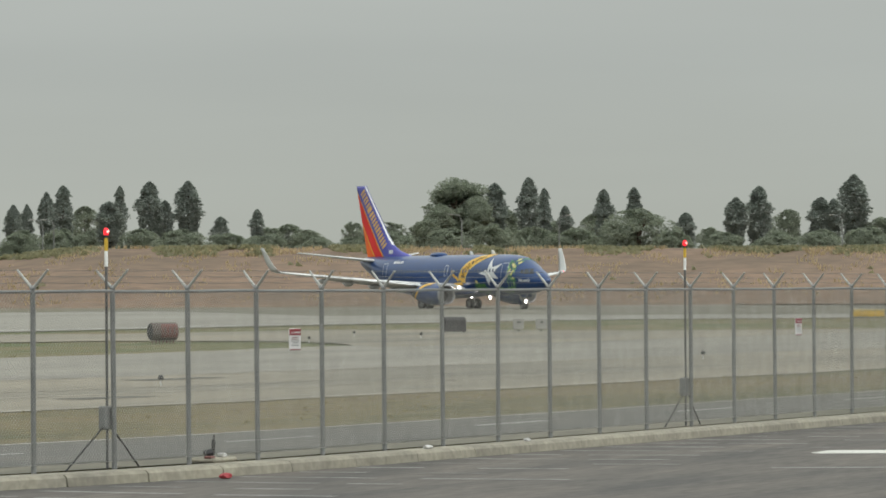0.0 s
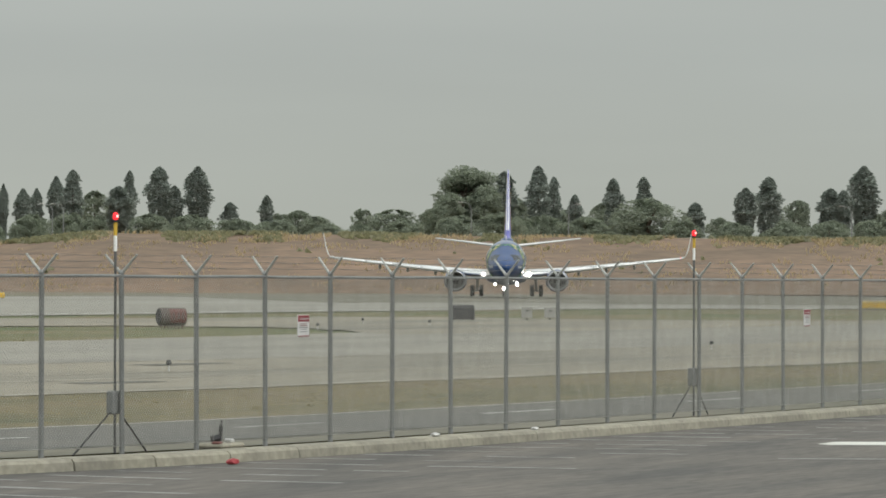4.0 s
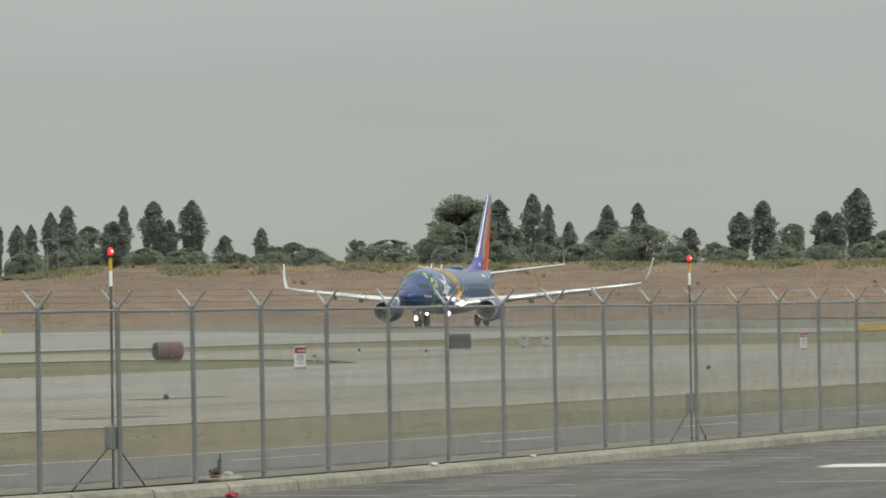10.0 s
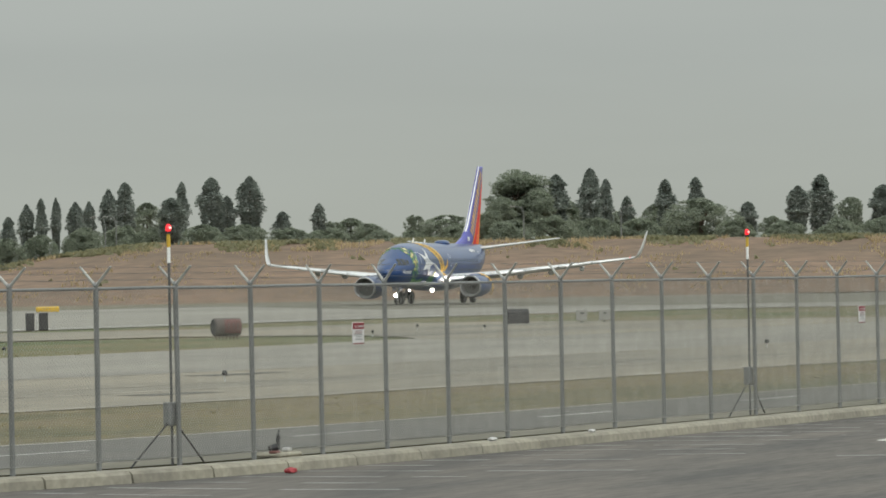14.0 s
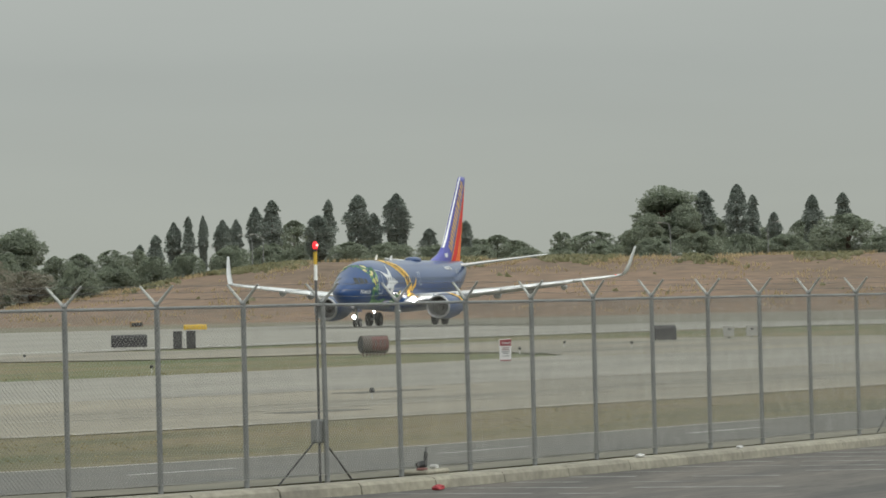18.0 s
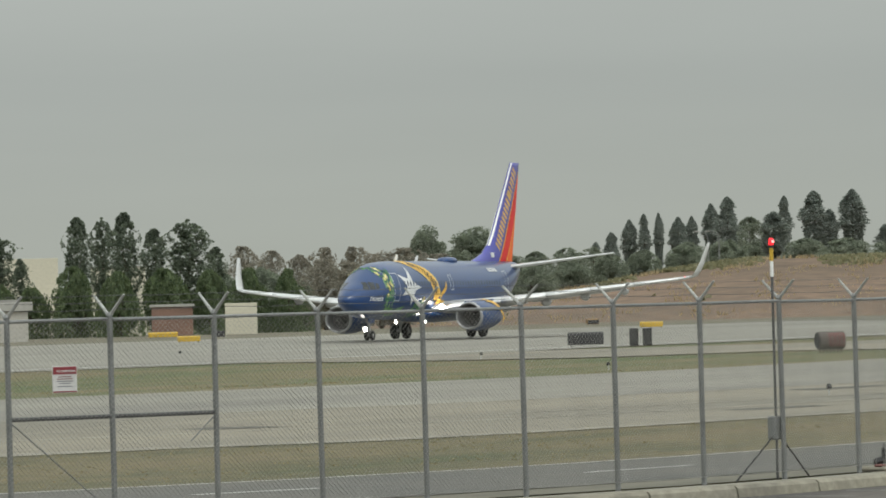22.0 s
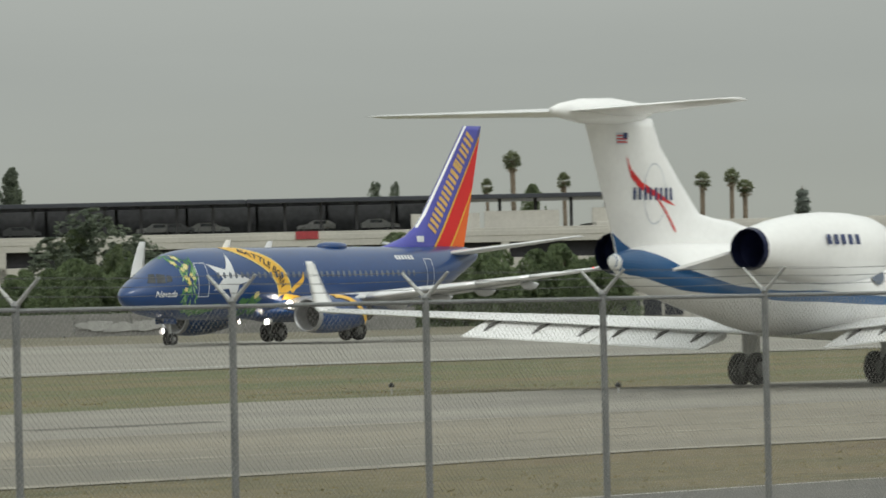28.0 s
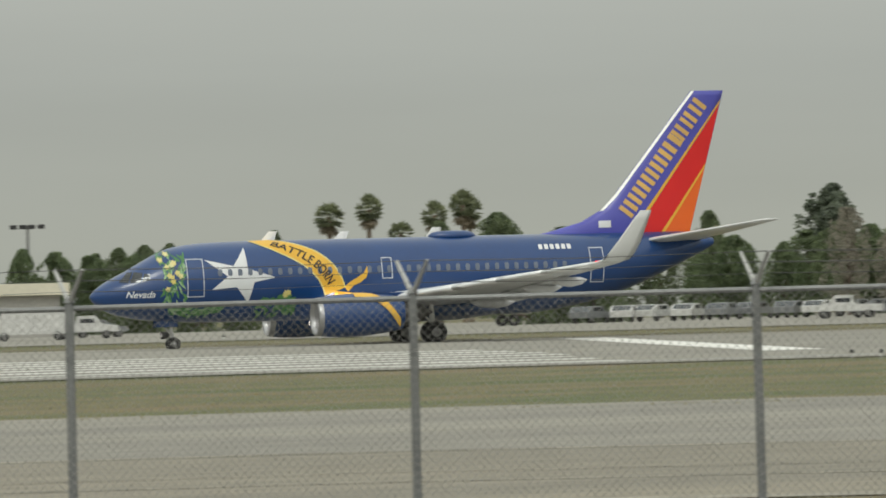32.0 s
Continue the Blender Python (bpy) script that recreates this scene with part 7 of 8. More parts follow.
# low office with white roof screens in front of it
R = 540
zg = field_z(55) - 0.1
H = lambda el: up(el, R, zg)
t, L, z = building("low_office", "pale concrete two-storey office with white roof screens", 57.47, 51.33, R, R + 6, 26, [(0, H(1.44), "pale_conc", 0, "wall"), (H(1.44), H(1.46), "conc", 0.15, "coping")])
X = lambda b: (57.47 - b) / (57.47 - 51.33) * L
for b0, b1, el in ((56.82, 55.28, 1.60), (54.35, 52.95, 1.60)):
    part("roof_screen", box(bm_(), (X(b0) + X(b1)) / 2, 6, (H(1.46) + H(el)) / 2, X(b1) - X(b0), 8, H(el) - H(1.46), 0.05), M["cream"], t, "white roof screen")
for el0, el1 in ((1.06, 1.24), (0.66, 0.85)):
    for b0, b1, n in ((56.0, 55.45, 1), (55.3, 54.75, 1), (54.7, 54.2, 1), (57.0, 56.75, 1), (53.9, 53.3, 2), (53.1, 52.4, 2), (52.2, 51.6, 2)):
        window_row(t, X(b0), X(b1), H(el0), H(el1), n, "strip_glass", 0.06)
part("column", box(bm_(), X(56.15), -0.3, H(1.40) / 2, 1.3, 0.8, H(1.40), 0.1), M["pale_conc"], t)
for k in range(8):
    if k == 4:
        continue
    part("sign_bar", box(bm_(), X(55.5) + k * 0.98, -0.15, H(1.395), 0.6, 0.12, 0.72, 0.02), M["navy"], t)
part("sign_roundel", tube(bm_(), [(X(55.5) + 3.92, -0.25, H(1.395)), (X(55.5) + 3.92, -0.05, H(1.395))], 0.6, 16), M["navy"], t)

# hotel: a long cream slab with a grid of windows, a brown stair tower at each end
R = 640
zg = field_z(62) - 0.1
H = lambda el: up(el, R, zg)
t, L, z = building("hotel", "long cream hotel slab with rows of dark windows", 65.96, 59.12, R + 25, R + 23, 16, [(0, H(2.02), "cream", 0, "wall"), (H(2.02), H(2.06), "cream", 0.25, "parapet")])
X = lambda b: (65.96 - b) / (65.96 - 59.12) * L
for el in (1.775, 1.565, 1.355, 1.145, 0.935, 0.725):
    for k in range(12):
        x0 = L * (k + 0.10) / 12
        for j in range(2):
            ww = L / 12 * 0.38
            part("window", box(bm_(), x0 + ww / 2 + j * (ww + L / 12 * 0.055), -0.02, H(el + 0.05), ww, 0.12, H(el + 0.105) - H(el - 0.002)), M["hotel_glass"], t)
        part("sill", box(bm_(), x0 + L / 12 * 0.41, -0.07, H(el - 0.018), L / 12 * 0.86, 0.24, 0.3, 0.02), M["cream"], t)
part("stair_tower", box(bm_(), -2.7, 6, H(1.88) / 2, 5.4, 12, H(1.88), 0.1), M["tan"], t, "tan brick stair tower")
part("stair_tower", box(bm_(), L + 0.45, 6, H(2.09) / 2, 0.9, 12, H(2.09), 0.1), M["tan"], t, "tan brick end wall")
rack = bm_()
for k in range(5):
    tube(rack, [(-4.5 + k * 0.95, 4, H(1.88)), (-4.5 + k * 0.95, 4, H(2.08))], 0.08, 5)
for hh in (1.97, 2.08):
    tube(rack, [(-4.6, 4, H(hh)), (-0.6, 4, H(hh))], 0.1, 5)
part("roof_rack", rack, M["dark"], t, "dark steel roof frame")
for k in range(8):
    part("sign_bar", box(bm_(), X(61.5) + k * 0.86, -0.12, H(2.00), 0.62, 0.1, 0.75, 0.02), M["dark"], t)
part("sign_mark", box(bm_(), X(61.62), -0.12, H(2.01), 0.7, 0.1, 1.1, 0.02), M["sign_red"], t)

# boundary wall between runway and buildings
wall = thing("boundary_wall", "weathered grey concrete boundary wall across the airfield", "wall")
for k in range(33):
    b0, b1 = 62.0 - 0.62 * k, 62.0 - 0.62 * (k + 1)
    m, LL, zz = seat(b0, b1, 425)
    w = part("wall_panel", box(bm_(), LL / 2, 0.15, 1.0, LL - 0.04, 0.3, 2.0, 0.03), M["old_conc"], wall)
    w.matrix_basis = m
# pale blotches of old paint on the wall
blot = random.Random(4)
for b, zc, sx in ((50.0, 1.0, 1.6), (49.75, 0.8, 1.2), (49.4, 1.1, 0.9), (45.0, 1.1, 1.5), (44.75, 0.9, 1.8), (44.45, 1.0, 1.4), (44.2, 1.2, 1.6), (48.2, 0.9, 1.0), (53.0, 1.0, 1.4), (55.2, 0.9, 1.2)):
    m, LL, zz = seat(b + 0.01, b - 0.01, 424.9)
    bm = bm_()
    ring = []
    for k in range(22):
        a = 2 * math.pi * k / 22
        q = 0.75 + 0.45 * blot.random()
        ring.append(bm.verts.new((sx * q * math.cos(a), -0.06, zc + 0.42 * q * math.sin(a))))
    bm.faces.new(ring)
    w = part("paint_blotch", bm, M["faded_white"], wall)
    w.matrix_basis = m


# ---- on the airfield and along the fence ----
M.update(
    header_red=material("dark_sign_red", (0.26, 0.03, 0.04), 0.6, vary=0.12, scale=3.0),
    barrel=material("barrel_grey", (0.15, 0.125, 0.11), 0.8, vary=0.2, scale=2.5, second=(0.10, 0.085, 0.078)),
    dull_red=material("faded_red", (0.20, 0.085, 0.08), 0.7, vary=0.15, scale=2.0, second=(0.16, 0.07, 0.06)),
    dull_yellow=material("faded_yellow", (0.42, 0.33, 0.14), 0.7, vary=0.15, scale=2.0),
    dark_case=material("dark_grey_case", (0.05, 0.048, 0.05), 0.7, vary=0.2, scale=2.0, second=(0.035, 0.034, 0.036)),
    tuft=leafy("dry_tuft", (0.17, 0.16, 0.08), (0.29, 0.25, 0.145), 0.12, haze=0.0),
    straw=leafy("straw", (0.30, 0.24, 0.15), (0.46, 0.37, 0.235), 0.05, haze=0.0),
    scrub=leafy("dry_scrub", (0.15, 0.155, 0.09), (0.25, 0.24, 0.145), 0.05, haze=0.0),
)


# red obstruction lights on banded poles, one at every tenth post
def obstruction_light(n):
    a, b = post_at(n), post_at(n + 1)
    d = (b - a).normalized()
    back = Vector((-d.y, d.x, 0))
    t = thing("obstruction_light", "red obstruction light on a banded pole behind the fence", "light", Matrix.Translation(a - d * 0.045 + back * 0.10) @ Matrix.Rotation(math.atan2(d.y, d.x), 4, "Z"), group="obstruction lights")
    part("pole", tube(bm_(), [(0, 0, -0.06), (0, 0, 3.05)], 0.021, 8), M["dark_steel"], t)
    part("white_band", tube(bm_(), [(0, 0, 3.02), (0, 0, 3.26)], 0.027, 10), M["white"], t)
    part("orange_band", tube(bm_(), [(0, 0, 3.26), (0, 0, 3.46)], 0.030, 10), M["sign_yellow"], t)
    part("lamp_base", tube(bm_(), [(0, 0, 3.46), (0, 0, 3.50)], 0.046, 10), M["dark"], t)
    part("lens", tube(bm_(), [(0, 0, 3.50), (0, 0, 3.53), (0, 0, 3.58), (0, 0, 3.61)], [0.034, 0.041, 0.038, 0.020], 12), M["red_glow"], t, "glowing red lens")
    part("filament", tube(bm_(), [(-0.010, -0.03, 3.552), (-0.010, -0.052, 3.556)], [0.024, 0.017], 10), M["red_hot"], t, "bright lit band")
    part("junction_box", box(bm_(), -0.02, 0.02, 0.72, 0.2, 0.14, 0.36, 0.02), M["steel"], t)
    for x in (-1.15, 1.05):
        part("brace", tube(bm_(), [(0.02, 0, 0.66), (x, 0.05, -0.06)], 0.014, 6), M["dark"], t)


for n in (-13, -3, 7, 17, 27):
    obstruction_light(n)


# warning plates wired to the fence, one at every tenth bay
def warning_plate(n, wide):
    a, b = post_at(n), post_at(n + 1)
    d = (b - a).normalized()
    m = Matrix.Translation((a + b) / 2 + Vector((d.y, -d.x, 0)) * 0.01) @ Matrix.Rotation(math.atan2(d.y, d.x), 4, "Z")
    t = thing("warning_sign", "white warning plate with a red header on the fence", "sign", m, group="warning signs")
    part("plate", box(bm_(), 0.03, -0.06, 1.85, wide, 0.012, 0.36, 0.004), M["signboard"], t)
    part("header", box(bm_(), 0.03, -0.069, 1.97, wide - 0.02, 0.008, 0.10), M["header_red"], t)
    part("border", box(bm_(), 0.03, -0.0655, 1.685, wide - 0.02, 0.004, 0.016), M["header_red"], t)
    word = lettering("NO TRESPASSING", 0.098 * wide, lambda x, y: Vector((0.05 + x, -0.075, 1.948 + y)), bold=0.001)
    part("words", word, M["signboard"], t, "white words on red")
    for k, (w, z) in enumerate(((0.26, 1.885), (0.32, 1.855), (0.34, 1.825), (0.22, 1.795), (0.30, 1.755))):
        part("text_bar", box(bm_(), 0.03, -0.068, z, w * wide / 0.5, 0.004, 0.012), M["dull_red"] if k < 2 else M["car_grey"], t)


for n, wide in ((-11, 0.58), (-1, 0.38), (9, 0.44), (19, 0.44)):
    warning_plate(n, wide)


# taxiway guidance signs: long rounded boxes on short legs
def guidance_sign(b, r, w, h, front, back, label, turn=0.0, writing="", legs=4, ink="ink", depth=0.55):
    p = polar(b, r)
    t = thing("taxiway_sign", label, "sign", Matrix.Translation((p.x, p.y, sheet_z(b, r))) @ Matrix.Rotation(radians(b - 90 + turn), 4, "Z"), group="taxiway signs")
    bm = bm_()
    lo, rad = 0.09, min(0.16, h * 0.25)
    ring = [(-depth / 2, lo), (depth / 2, lo), (depth / 2, lo + h * 0.7), (depth / 2 * 0.7, lo + h * 0.93), (0, lo + h), (-depth / 2 * 0.7, lo + h * 0.93), (-depth / 2, lo + h * 0.7)]
    loft(bm, [[Vector((x, y * s, lo + (z - lo) * (0.6 + 0.4 * s) + (1 - s) * h * 0.2)) for y, z in ring] for x, s in ((-w / 2, 0.8), (-w / 2 + 0.05, 1), (w / 2 - 0.05, 1), (w / 2, 0.8))])
    part("case", bm, M[back], t)
    face = part("face", box(bm_(), 0, -depth / 2 - 0.012, lo + h * 0.42, w * 0.94, 0.02, h * 0.68, 0.005), M[front], t)
    for k in range(legs):
        part("leg", tube(bm_(), [((k / (legs - 1) - 0.5) * w * 0.84, 0, 0), ((k / (legs - 1) - 0.5) * w * 0.84, 0, lo + 0.02)], 0.035, 6), M["steel"], t)
    if writing:
        part("writing", lettering(writing, h * 0.72, lambda x, y: Vector((x, -depth / 2 - 0.03, lo + h * 0.16 + y)), bold=0.01), M[ink], t, "black characters")
    return t


def sheet_z(b, r):
    """Height of the ground at a bearing and distance."""
    az = float(np.interp(b, _b, _a))
    rr = r * float(np.interp(az, _a, _f)) / 9300
    return rise(rr * math.cos(radians(az)), rr * math.sin(radians(az)))


def stake(b, r, h=0.35, glow=False):
    t = thing("edge_light", "small dark taxiway edge light on a thin stem", "light", Matrix.Translation(polar(b, r, sheet_z(b, r))), group="edge lights")
    part("stem", tube(bm_(), [(0, 0, 0), (0, 0, h * 0.6)], 0.025, 6), M["signboard"], t)
    part("lens", tube(bm_(), [(0, 0, h * 0.6), (0, 0, h * 0.75), (0, 0, h)], [0.07, 0.085, 0.05], 8), M["dark"], t)



# barrel-shaped sign with a faded red face
t = thing("taxiway_sign", "barrel-shaped faded red taxiway sign on short legs", "sign", Matrix.Translation(polar(21.92, 245.5, sheet_z(21.92, 245.5))) @ Matrix.Rotation(radians(21.92 - 90 + 24), 4, "Z"), group="taxiway signs")
oval = [(0.36 * math.cos(a), 0.58 + 0.42 * math.sin(a)) for a in [2 * math.pi * k / 24 for k in range(24)]]
case = part("case", loft(bm_(), [[Vector((x, y * s, 0.58 + (z - 0.58) * s)) for y, z in oval] for x, s in ((-0.66, 0.9), (-0.62, 1), (0.62, 1), (0.66, 0.9))]), M["barrel"], t, "grey-brown rounded case")
part("end_cap", loft(bm_(), [[Vector((x, y * 0.86, 0.58 + (z - 0.58) * 0.86)) for y, z in oval] for x in (-0.685, -0.655)]), M["dark_case"], t)
bm = bm_()
g = [[bm.verts.new((x, -0.366 * math.cos(a), 0.58 + 0.426 * math.sin(a))) for a in [radians(-42 + 12 * k) for k in range(9)]] for x in (-0.22, 0.6)]
for k in range(8):
    bm.faces.new((g[0][k], g[1][k], g[1][k + 1], g[0][k + 1]))
part("face", bm, M["dull_red"], t, "faded red face")
for x in (-0.05, 0.2, 0.42):
    part("text_bar", box(bm_(), x, -0.372, 0.62, 0.09, 0.012, 0.34), M["barrel"], t)
for k in range(7):
    part("leg", tube(bm_(), [(-0.54 + k * 0.18, 0, 0), (-0.54 + k * 0.18, 0, 0.24)], 0.03, 6), M["dull_red"], t)
guidance_sign(24.58, 303.4, 2.05, 0.72, "dark_case", "dark_case", "long dark taxiway sign seen from behind", 8, "", 4)
guidance_sign(18.75, 291.1, 1.25, 0.82, "dark_case", "dark_case", "dark rounded taxiway sign seen from behind", 15, "", 3, depth=0.62)
guidance_sign(31.20, 290.3, 1.95, 0.66, "sign_yellow", "sign_yellow", "yellow taxiway direction sign with black characters", 0, "D2\u2192", 4)
guidance_sign(23.86, 423.2, 1.85, 0.42, "sign_yellow", "sign_yellow", "small yellow taxiway sign far out", 5, "", 3)
guidance_sign(24.50, 509.0, 1.2, 0.55, "dark_case", "tan", "small tan and dark sign far out", 20, "", 3)
guidance_sign(28.90, 394.4, 1.7, 0.42, "sign_yellow", "sign_yellow", "small yellow taxiway sign with faint marks", 0, "", 3)
guidance_sign(31.20, 366.0, 1.2, 0.50, "sign_yellow", "dark_case", "small yellow and black sign far out", 10, "", 3)
guidance_sign(14.25, 402.9, 2.6, 0.62, "sign_yellow", "dull_yellow", "faded yellow sign beside the far taxiway", 0, "", 4)
guidance_sign(29.18, 470.0, 2.6, 0.45, "sign_yellow", "sign_yellow", "flat yellow sign by the far taxiway", 0, "", 4)
guidance_sign(28.58, 445.0, 1.15, 0.5, "dark_case", "dark_case", "small dark box by the far taxiway", 0, "", 2)
# upright pair of dark boards with a white gap post
t = thing("marker_boards", "pair of upright dark boards with a white post between", "sign", Matrix.Translation(polar(23.98, 297.0, sheet_z(23.98, 297.0))) @ Matrix.Rotation(radians(23.98 - 90), 4, "Z"))
for x, w in ((-0.38, 0.50), (0.38, 0.52)):
    part("board", box(bm_(), x, 0, 0.52, w, 0.3, 0.98, 0.03), M["dark_case"], t)
part("post", box(bm_(), 0.0, -0.05, 0.5, 0.10, 0.1, 0.9, 0.02), M["signboard"], t)
# runway distance marker with its number
t = thing("distance_marker", "black runway distance marker with a white figure two", "sign", Matrix.Translation(polar(68.92, 155.4, sheet_z(68.92, 155.4))) @ Matrix.Rotation(radians(68.92 - 90 + 58), 4, "Z"))
bm = bm_()
loft(bm, [[Vector((x * s, y, z)) for x, z in ((-0.50, 0.12), (0.50, 0.12), (0.54, 0.6), (0.48, 1.08), (0.25, 1.16), (-0.25, 1.16), (-0.48, 1.08), (-0.54, 0.6))] for y, s in ((-0.2, 0.94), (-0.16, 1), (0.16, 1), (0.2, 0.94))])
part("board", bm, M["dark_case"], t)
part("figure", lettering("2", 1.15, lambda x, y: Vector((x, -0.215, 0.22 + y)), bold=0.02), M["signboard"], t, "white figure")
for x in (-0.3, 0.3):
    part("leg", tube(bm_(), [(x, 0, 0), (x, 0, 0.14)], 0.04, 6), M["dark"], t)
# grey equipment boxes in the grass
for b, r, w, h in ((63.17, 127.8, 0.34, 0.36), (35.62, 183.0, 0.4, 0.35), (18.05, 297.5, 0.6, 0.62), (17.80, 299.5, 0.62, 0.6)):
    t = thing("equipment_box", "grey steel equipment box standing in the grass", "box", Matrix.Translation(polar(b, r, sheet_z(b, r))) @ Matrix.Rotation(radians(b - 85), 4, "Z"), group="equipment boxes")
    part("case", box(bm_(), 0, 0, h * 0.6 + 0.08, w, w * 0.7, h, 0.02), M["conc"], t)
    part("stub", tube(bm_(), [(0, 0, 0), (0, 0, 0.12)], 0.06, 6), M["dark"], t)
    part("vent", box(bm_(), 0.02, -w * 0.35 - 0.006, h * 0.9, w * 0.3, 0.012, h * 0.14), M["dark"], t)
for b, r in ((21.95, 145.0), (20.33, 246.4), (19.84, 272.9), (19.11, 264.5), (16.04, 195.8), (25.72, 256.3), (24.34, 203.6), (31.48, 196.1), (29.0, 306.1), (41.82, 144.1), (35.58, 189.2)):
    stake(b, r, 0.32)
for b, r in ((50.22, 81.6), (60.03, 112.3), (70.07, 175.7), (69.75, 174.5), (69.39, 173.0), (59.97, 123.5), (45.37, 383.5), (39.35, 138.6), (76.9, 330)):
    stake(b, r, 0.3)


# vehicles beyond the runway
def vehicle(kind, b, r, turn=0.0, paint="car_white", floor=None):
    spec = dict(
        pickup=(5.4, ((-2.7, 0.55), (-2.7, 1.05), (-0.6, 1.08), (-0.45, 1.75), (0.9, 1.78), (1.45, 1.15), (2.6, 1.0), (2.7, 0.55)), "white pickup truck parked on the apron", "truck"),
        car=(4.5, ((-2.2, 0.45), (-2.25, 0.95), (-1.5, 1.4), (0.3, 1.45), (1.1, 0.98), (2.15, 0.85), (2.25, 0.45)), "parked car beyond the runway", "car"),
        van=(6.5, ((-3.2, 0.5), (-3.2, 2.4), (2.0, 2.45), (2.6, 1.5), (3.2, 1.3), (3.2, 0.5)), "white service van on the apron", "van"))
    ln, prof, label, cat = spec[kind]
    z = floor if floor is not None else field_z(b) + 0.02 if r > 345 else sheet_z(b, r) + 0.02
    t = thing(kind if kind != "pickup" else "pickup_truck", label, cat, Matrix.Translation(polar(b, r, z)) @ Matrix.Rotation(radians(b - 90 + turn), 4, "Z"), group="parked vehicles")
    bm = bm_()
    loft(bm, [[Vector((x, y, zz if zz < 1.2 else zz)) for x, zz in prof] for y in (-0.92, -0.86, 0.86, 0.92)])
    part("body", bm, M[paint], t)
    if kind == "van":
        part("windscreen", box(bm_(), 2.35, 0, 1.95, 0.5, 1.6, 0.6, 0.05), M["glass"], t)
    else:
        x0, x1 = (-0.4, 0.95) if kind == "pickup" else (-1.35, 0.45)
        for nm, (xa, za), (xb, zb) in (("windscreen", (0.92, 1.74), (1.44, 1.2)), ("rear_window", (-0.46, 1.68), (-0.58, 1.15))) if kind == "pickup" else (("windscreen", (0.36, 1.42), (1.06, 1.02)), ("rear_window", (-1.54, 1.37), (-2.15, 1.02))):
            q = bm_()
            off = 0.02 if xb > xa else -0.02
            loft(q, [[Vector((xa + off, y, za + 0.015)), Vector((xb + off, y, zb + 0.015)), Vector((xb - off, y, zb - 0.015)), Vector((xa - off, y, za - 0.015))] for y in (-0.78, 0.78)])
            part(nm, q, M["glass"], t)
        for y in (-0.93, 0.93):
            part("side_window", box(bm_(), (x0 + x1) / 2, y, 1.38 if kind == "pickup" else 1.18, (x1 - x0) * 0.8, 0.02, 0.32, 0.01), M["glass"], t)
    for x in (-ln * 0.3, ln * 0.32):
        for y in (-0.8, 0.8):
            w = part("wheel", wheel_mesh(0.36, 0.24), M["rubber"], t, shade=True)
            w.matrix_basis = pose(x, y, 0.36)
            part("rim", hub_mesh(0.36, 0.25), M["hub"], w)


vehicle("pickup", 69.36, 405, 180)
vehicle("pickup", 70.10, 400, 175)
vehicle("car", 69.78, 404, 180, "car_grey")
vehicle("van", 62.40, 430, 10)
vehicle("van", 78.98, 392, 180)
vehicle("pickup", 78.42, 400, 0)
vehicle("car", 78.25, 420, 5, "car_grey")
vehicle("pickup", 65.3, 425, 180)
vehicle("van", 64.6, 445, 0)
car_rnd = random.Random(9)
for k in range(9):
    vehicle("car", 72.9 - k * 0.36 + car_rnd.uniform(-0.03, 0.03), 441 + car_rnd.uniform(-3, 3), 70 + car_rnd.uniform(-10, 10), "car_white" if car_rnd.random() < 0.6 else "car_grey")
for b in (46.9, 46.6, 45.2, 44.7, 44.3, 49.4, 50.6, 51.9, 43.6, 42.9):
    vehicle("car", b, 434 + car_rnd.uniform(-4, 4), car_rnd.choice((0, 180)), "car_white" if car_rnd.random() < 0.6 else "car_grey")
for b, kind, paint in ((46.3, "car", "car_white"), (45.8, "car", "car_grey"), (44.35, "car", "car_white"), (44.1, "car", "car_grey"), (43.75, "car", "car_white"), (45.2, "car", "car_grey"), (42.6, "car", "car_white"), (41.9, "car", "car_white"), (47.2, "car", "car_grey")):
    vehicle(kind, b, 612, car_rnd.choice((0, 180)), paint, DECK_Z)
# trailer and a long low shed at the apron's edge
t = thing("trailer", "long pale grey freight trailer on the apron", "trailer", Matrix.Translation(polar(74.4, 430, field_z(74))) @ Matrix.Rotation(radians(74.4 - 90), 4, "Z"))
part("body", box(bm_(), 0, 0, 2.3, 13, 2.5, 2.6, 0.06), M["conc"], t)
for k in range(12):
    part("rib", box(bm_(), -6 + k * 1.1, -1.27, 2.3, 0.12, 0.06, 2.5), M["pale_conc"], t)
for x in (-5, -3.8, 4, 5):
    w = part("wheel", wheel_mesh(0.5, 0.3), M["rubber"], t, shade=True)
    w.matrix_basis = pose(x, -0.9, 0.5)
t, L, z = building("hangar_office", "low white flat-roofed building at the apron", 80.6, 78.62, 470, 470, 12, [(0, up(0.28, 470, field_z(79)), "conc", -0.4, "glass_front"), (up(0.28, 470, field_z(79)), up(0.41, 470, field_z(79)), "cream", 0.5, "roof_edge")])
# floodlight mast
t = thing("floodlight_mast", "tall floodlight mast with two rows of lamps", "light mast", Matrix.Translation(polar(79.0, 600, field_z(79))) @ Matrix.Rotation(radians(-11), 4, "Z"))
part("mast", tube(bm_(), [(0, 0, 0), (0, 0, up(0.94, 600))], [0.25, 0.15], 8), M["steel"], t)
for k in range(4):
    part("floodlight", box(bm_(), -1.6 + k * 1.05, -0.2, up(0.92, 600), 0.8, 0.4, 0.5, 0.05), M["dark"], t)


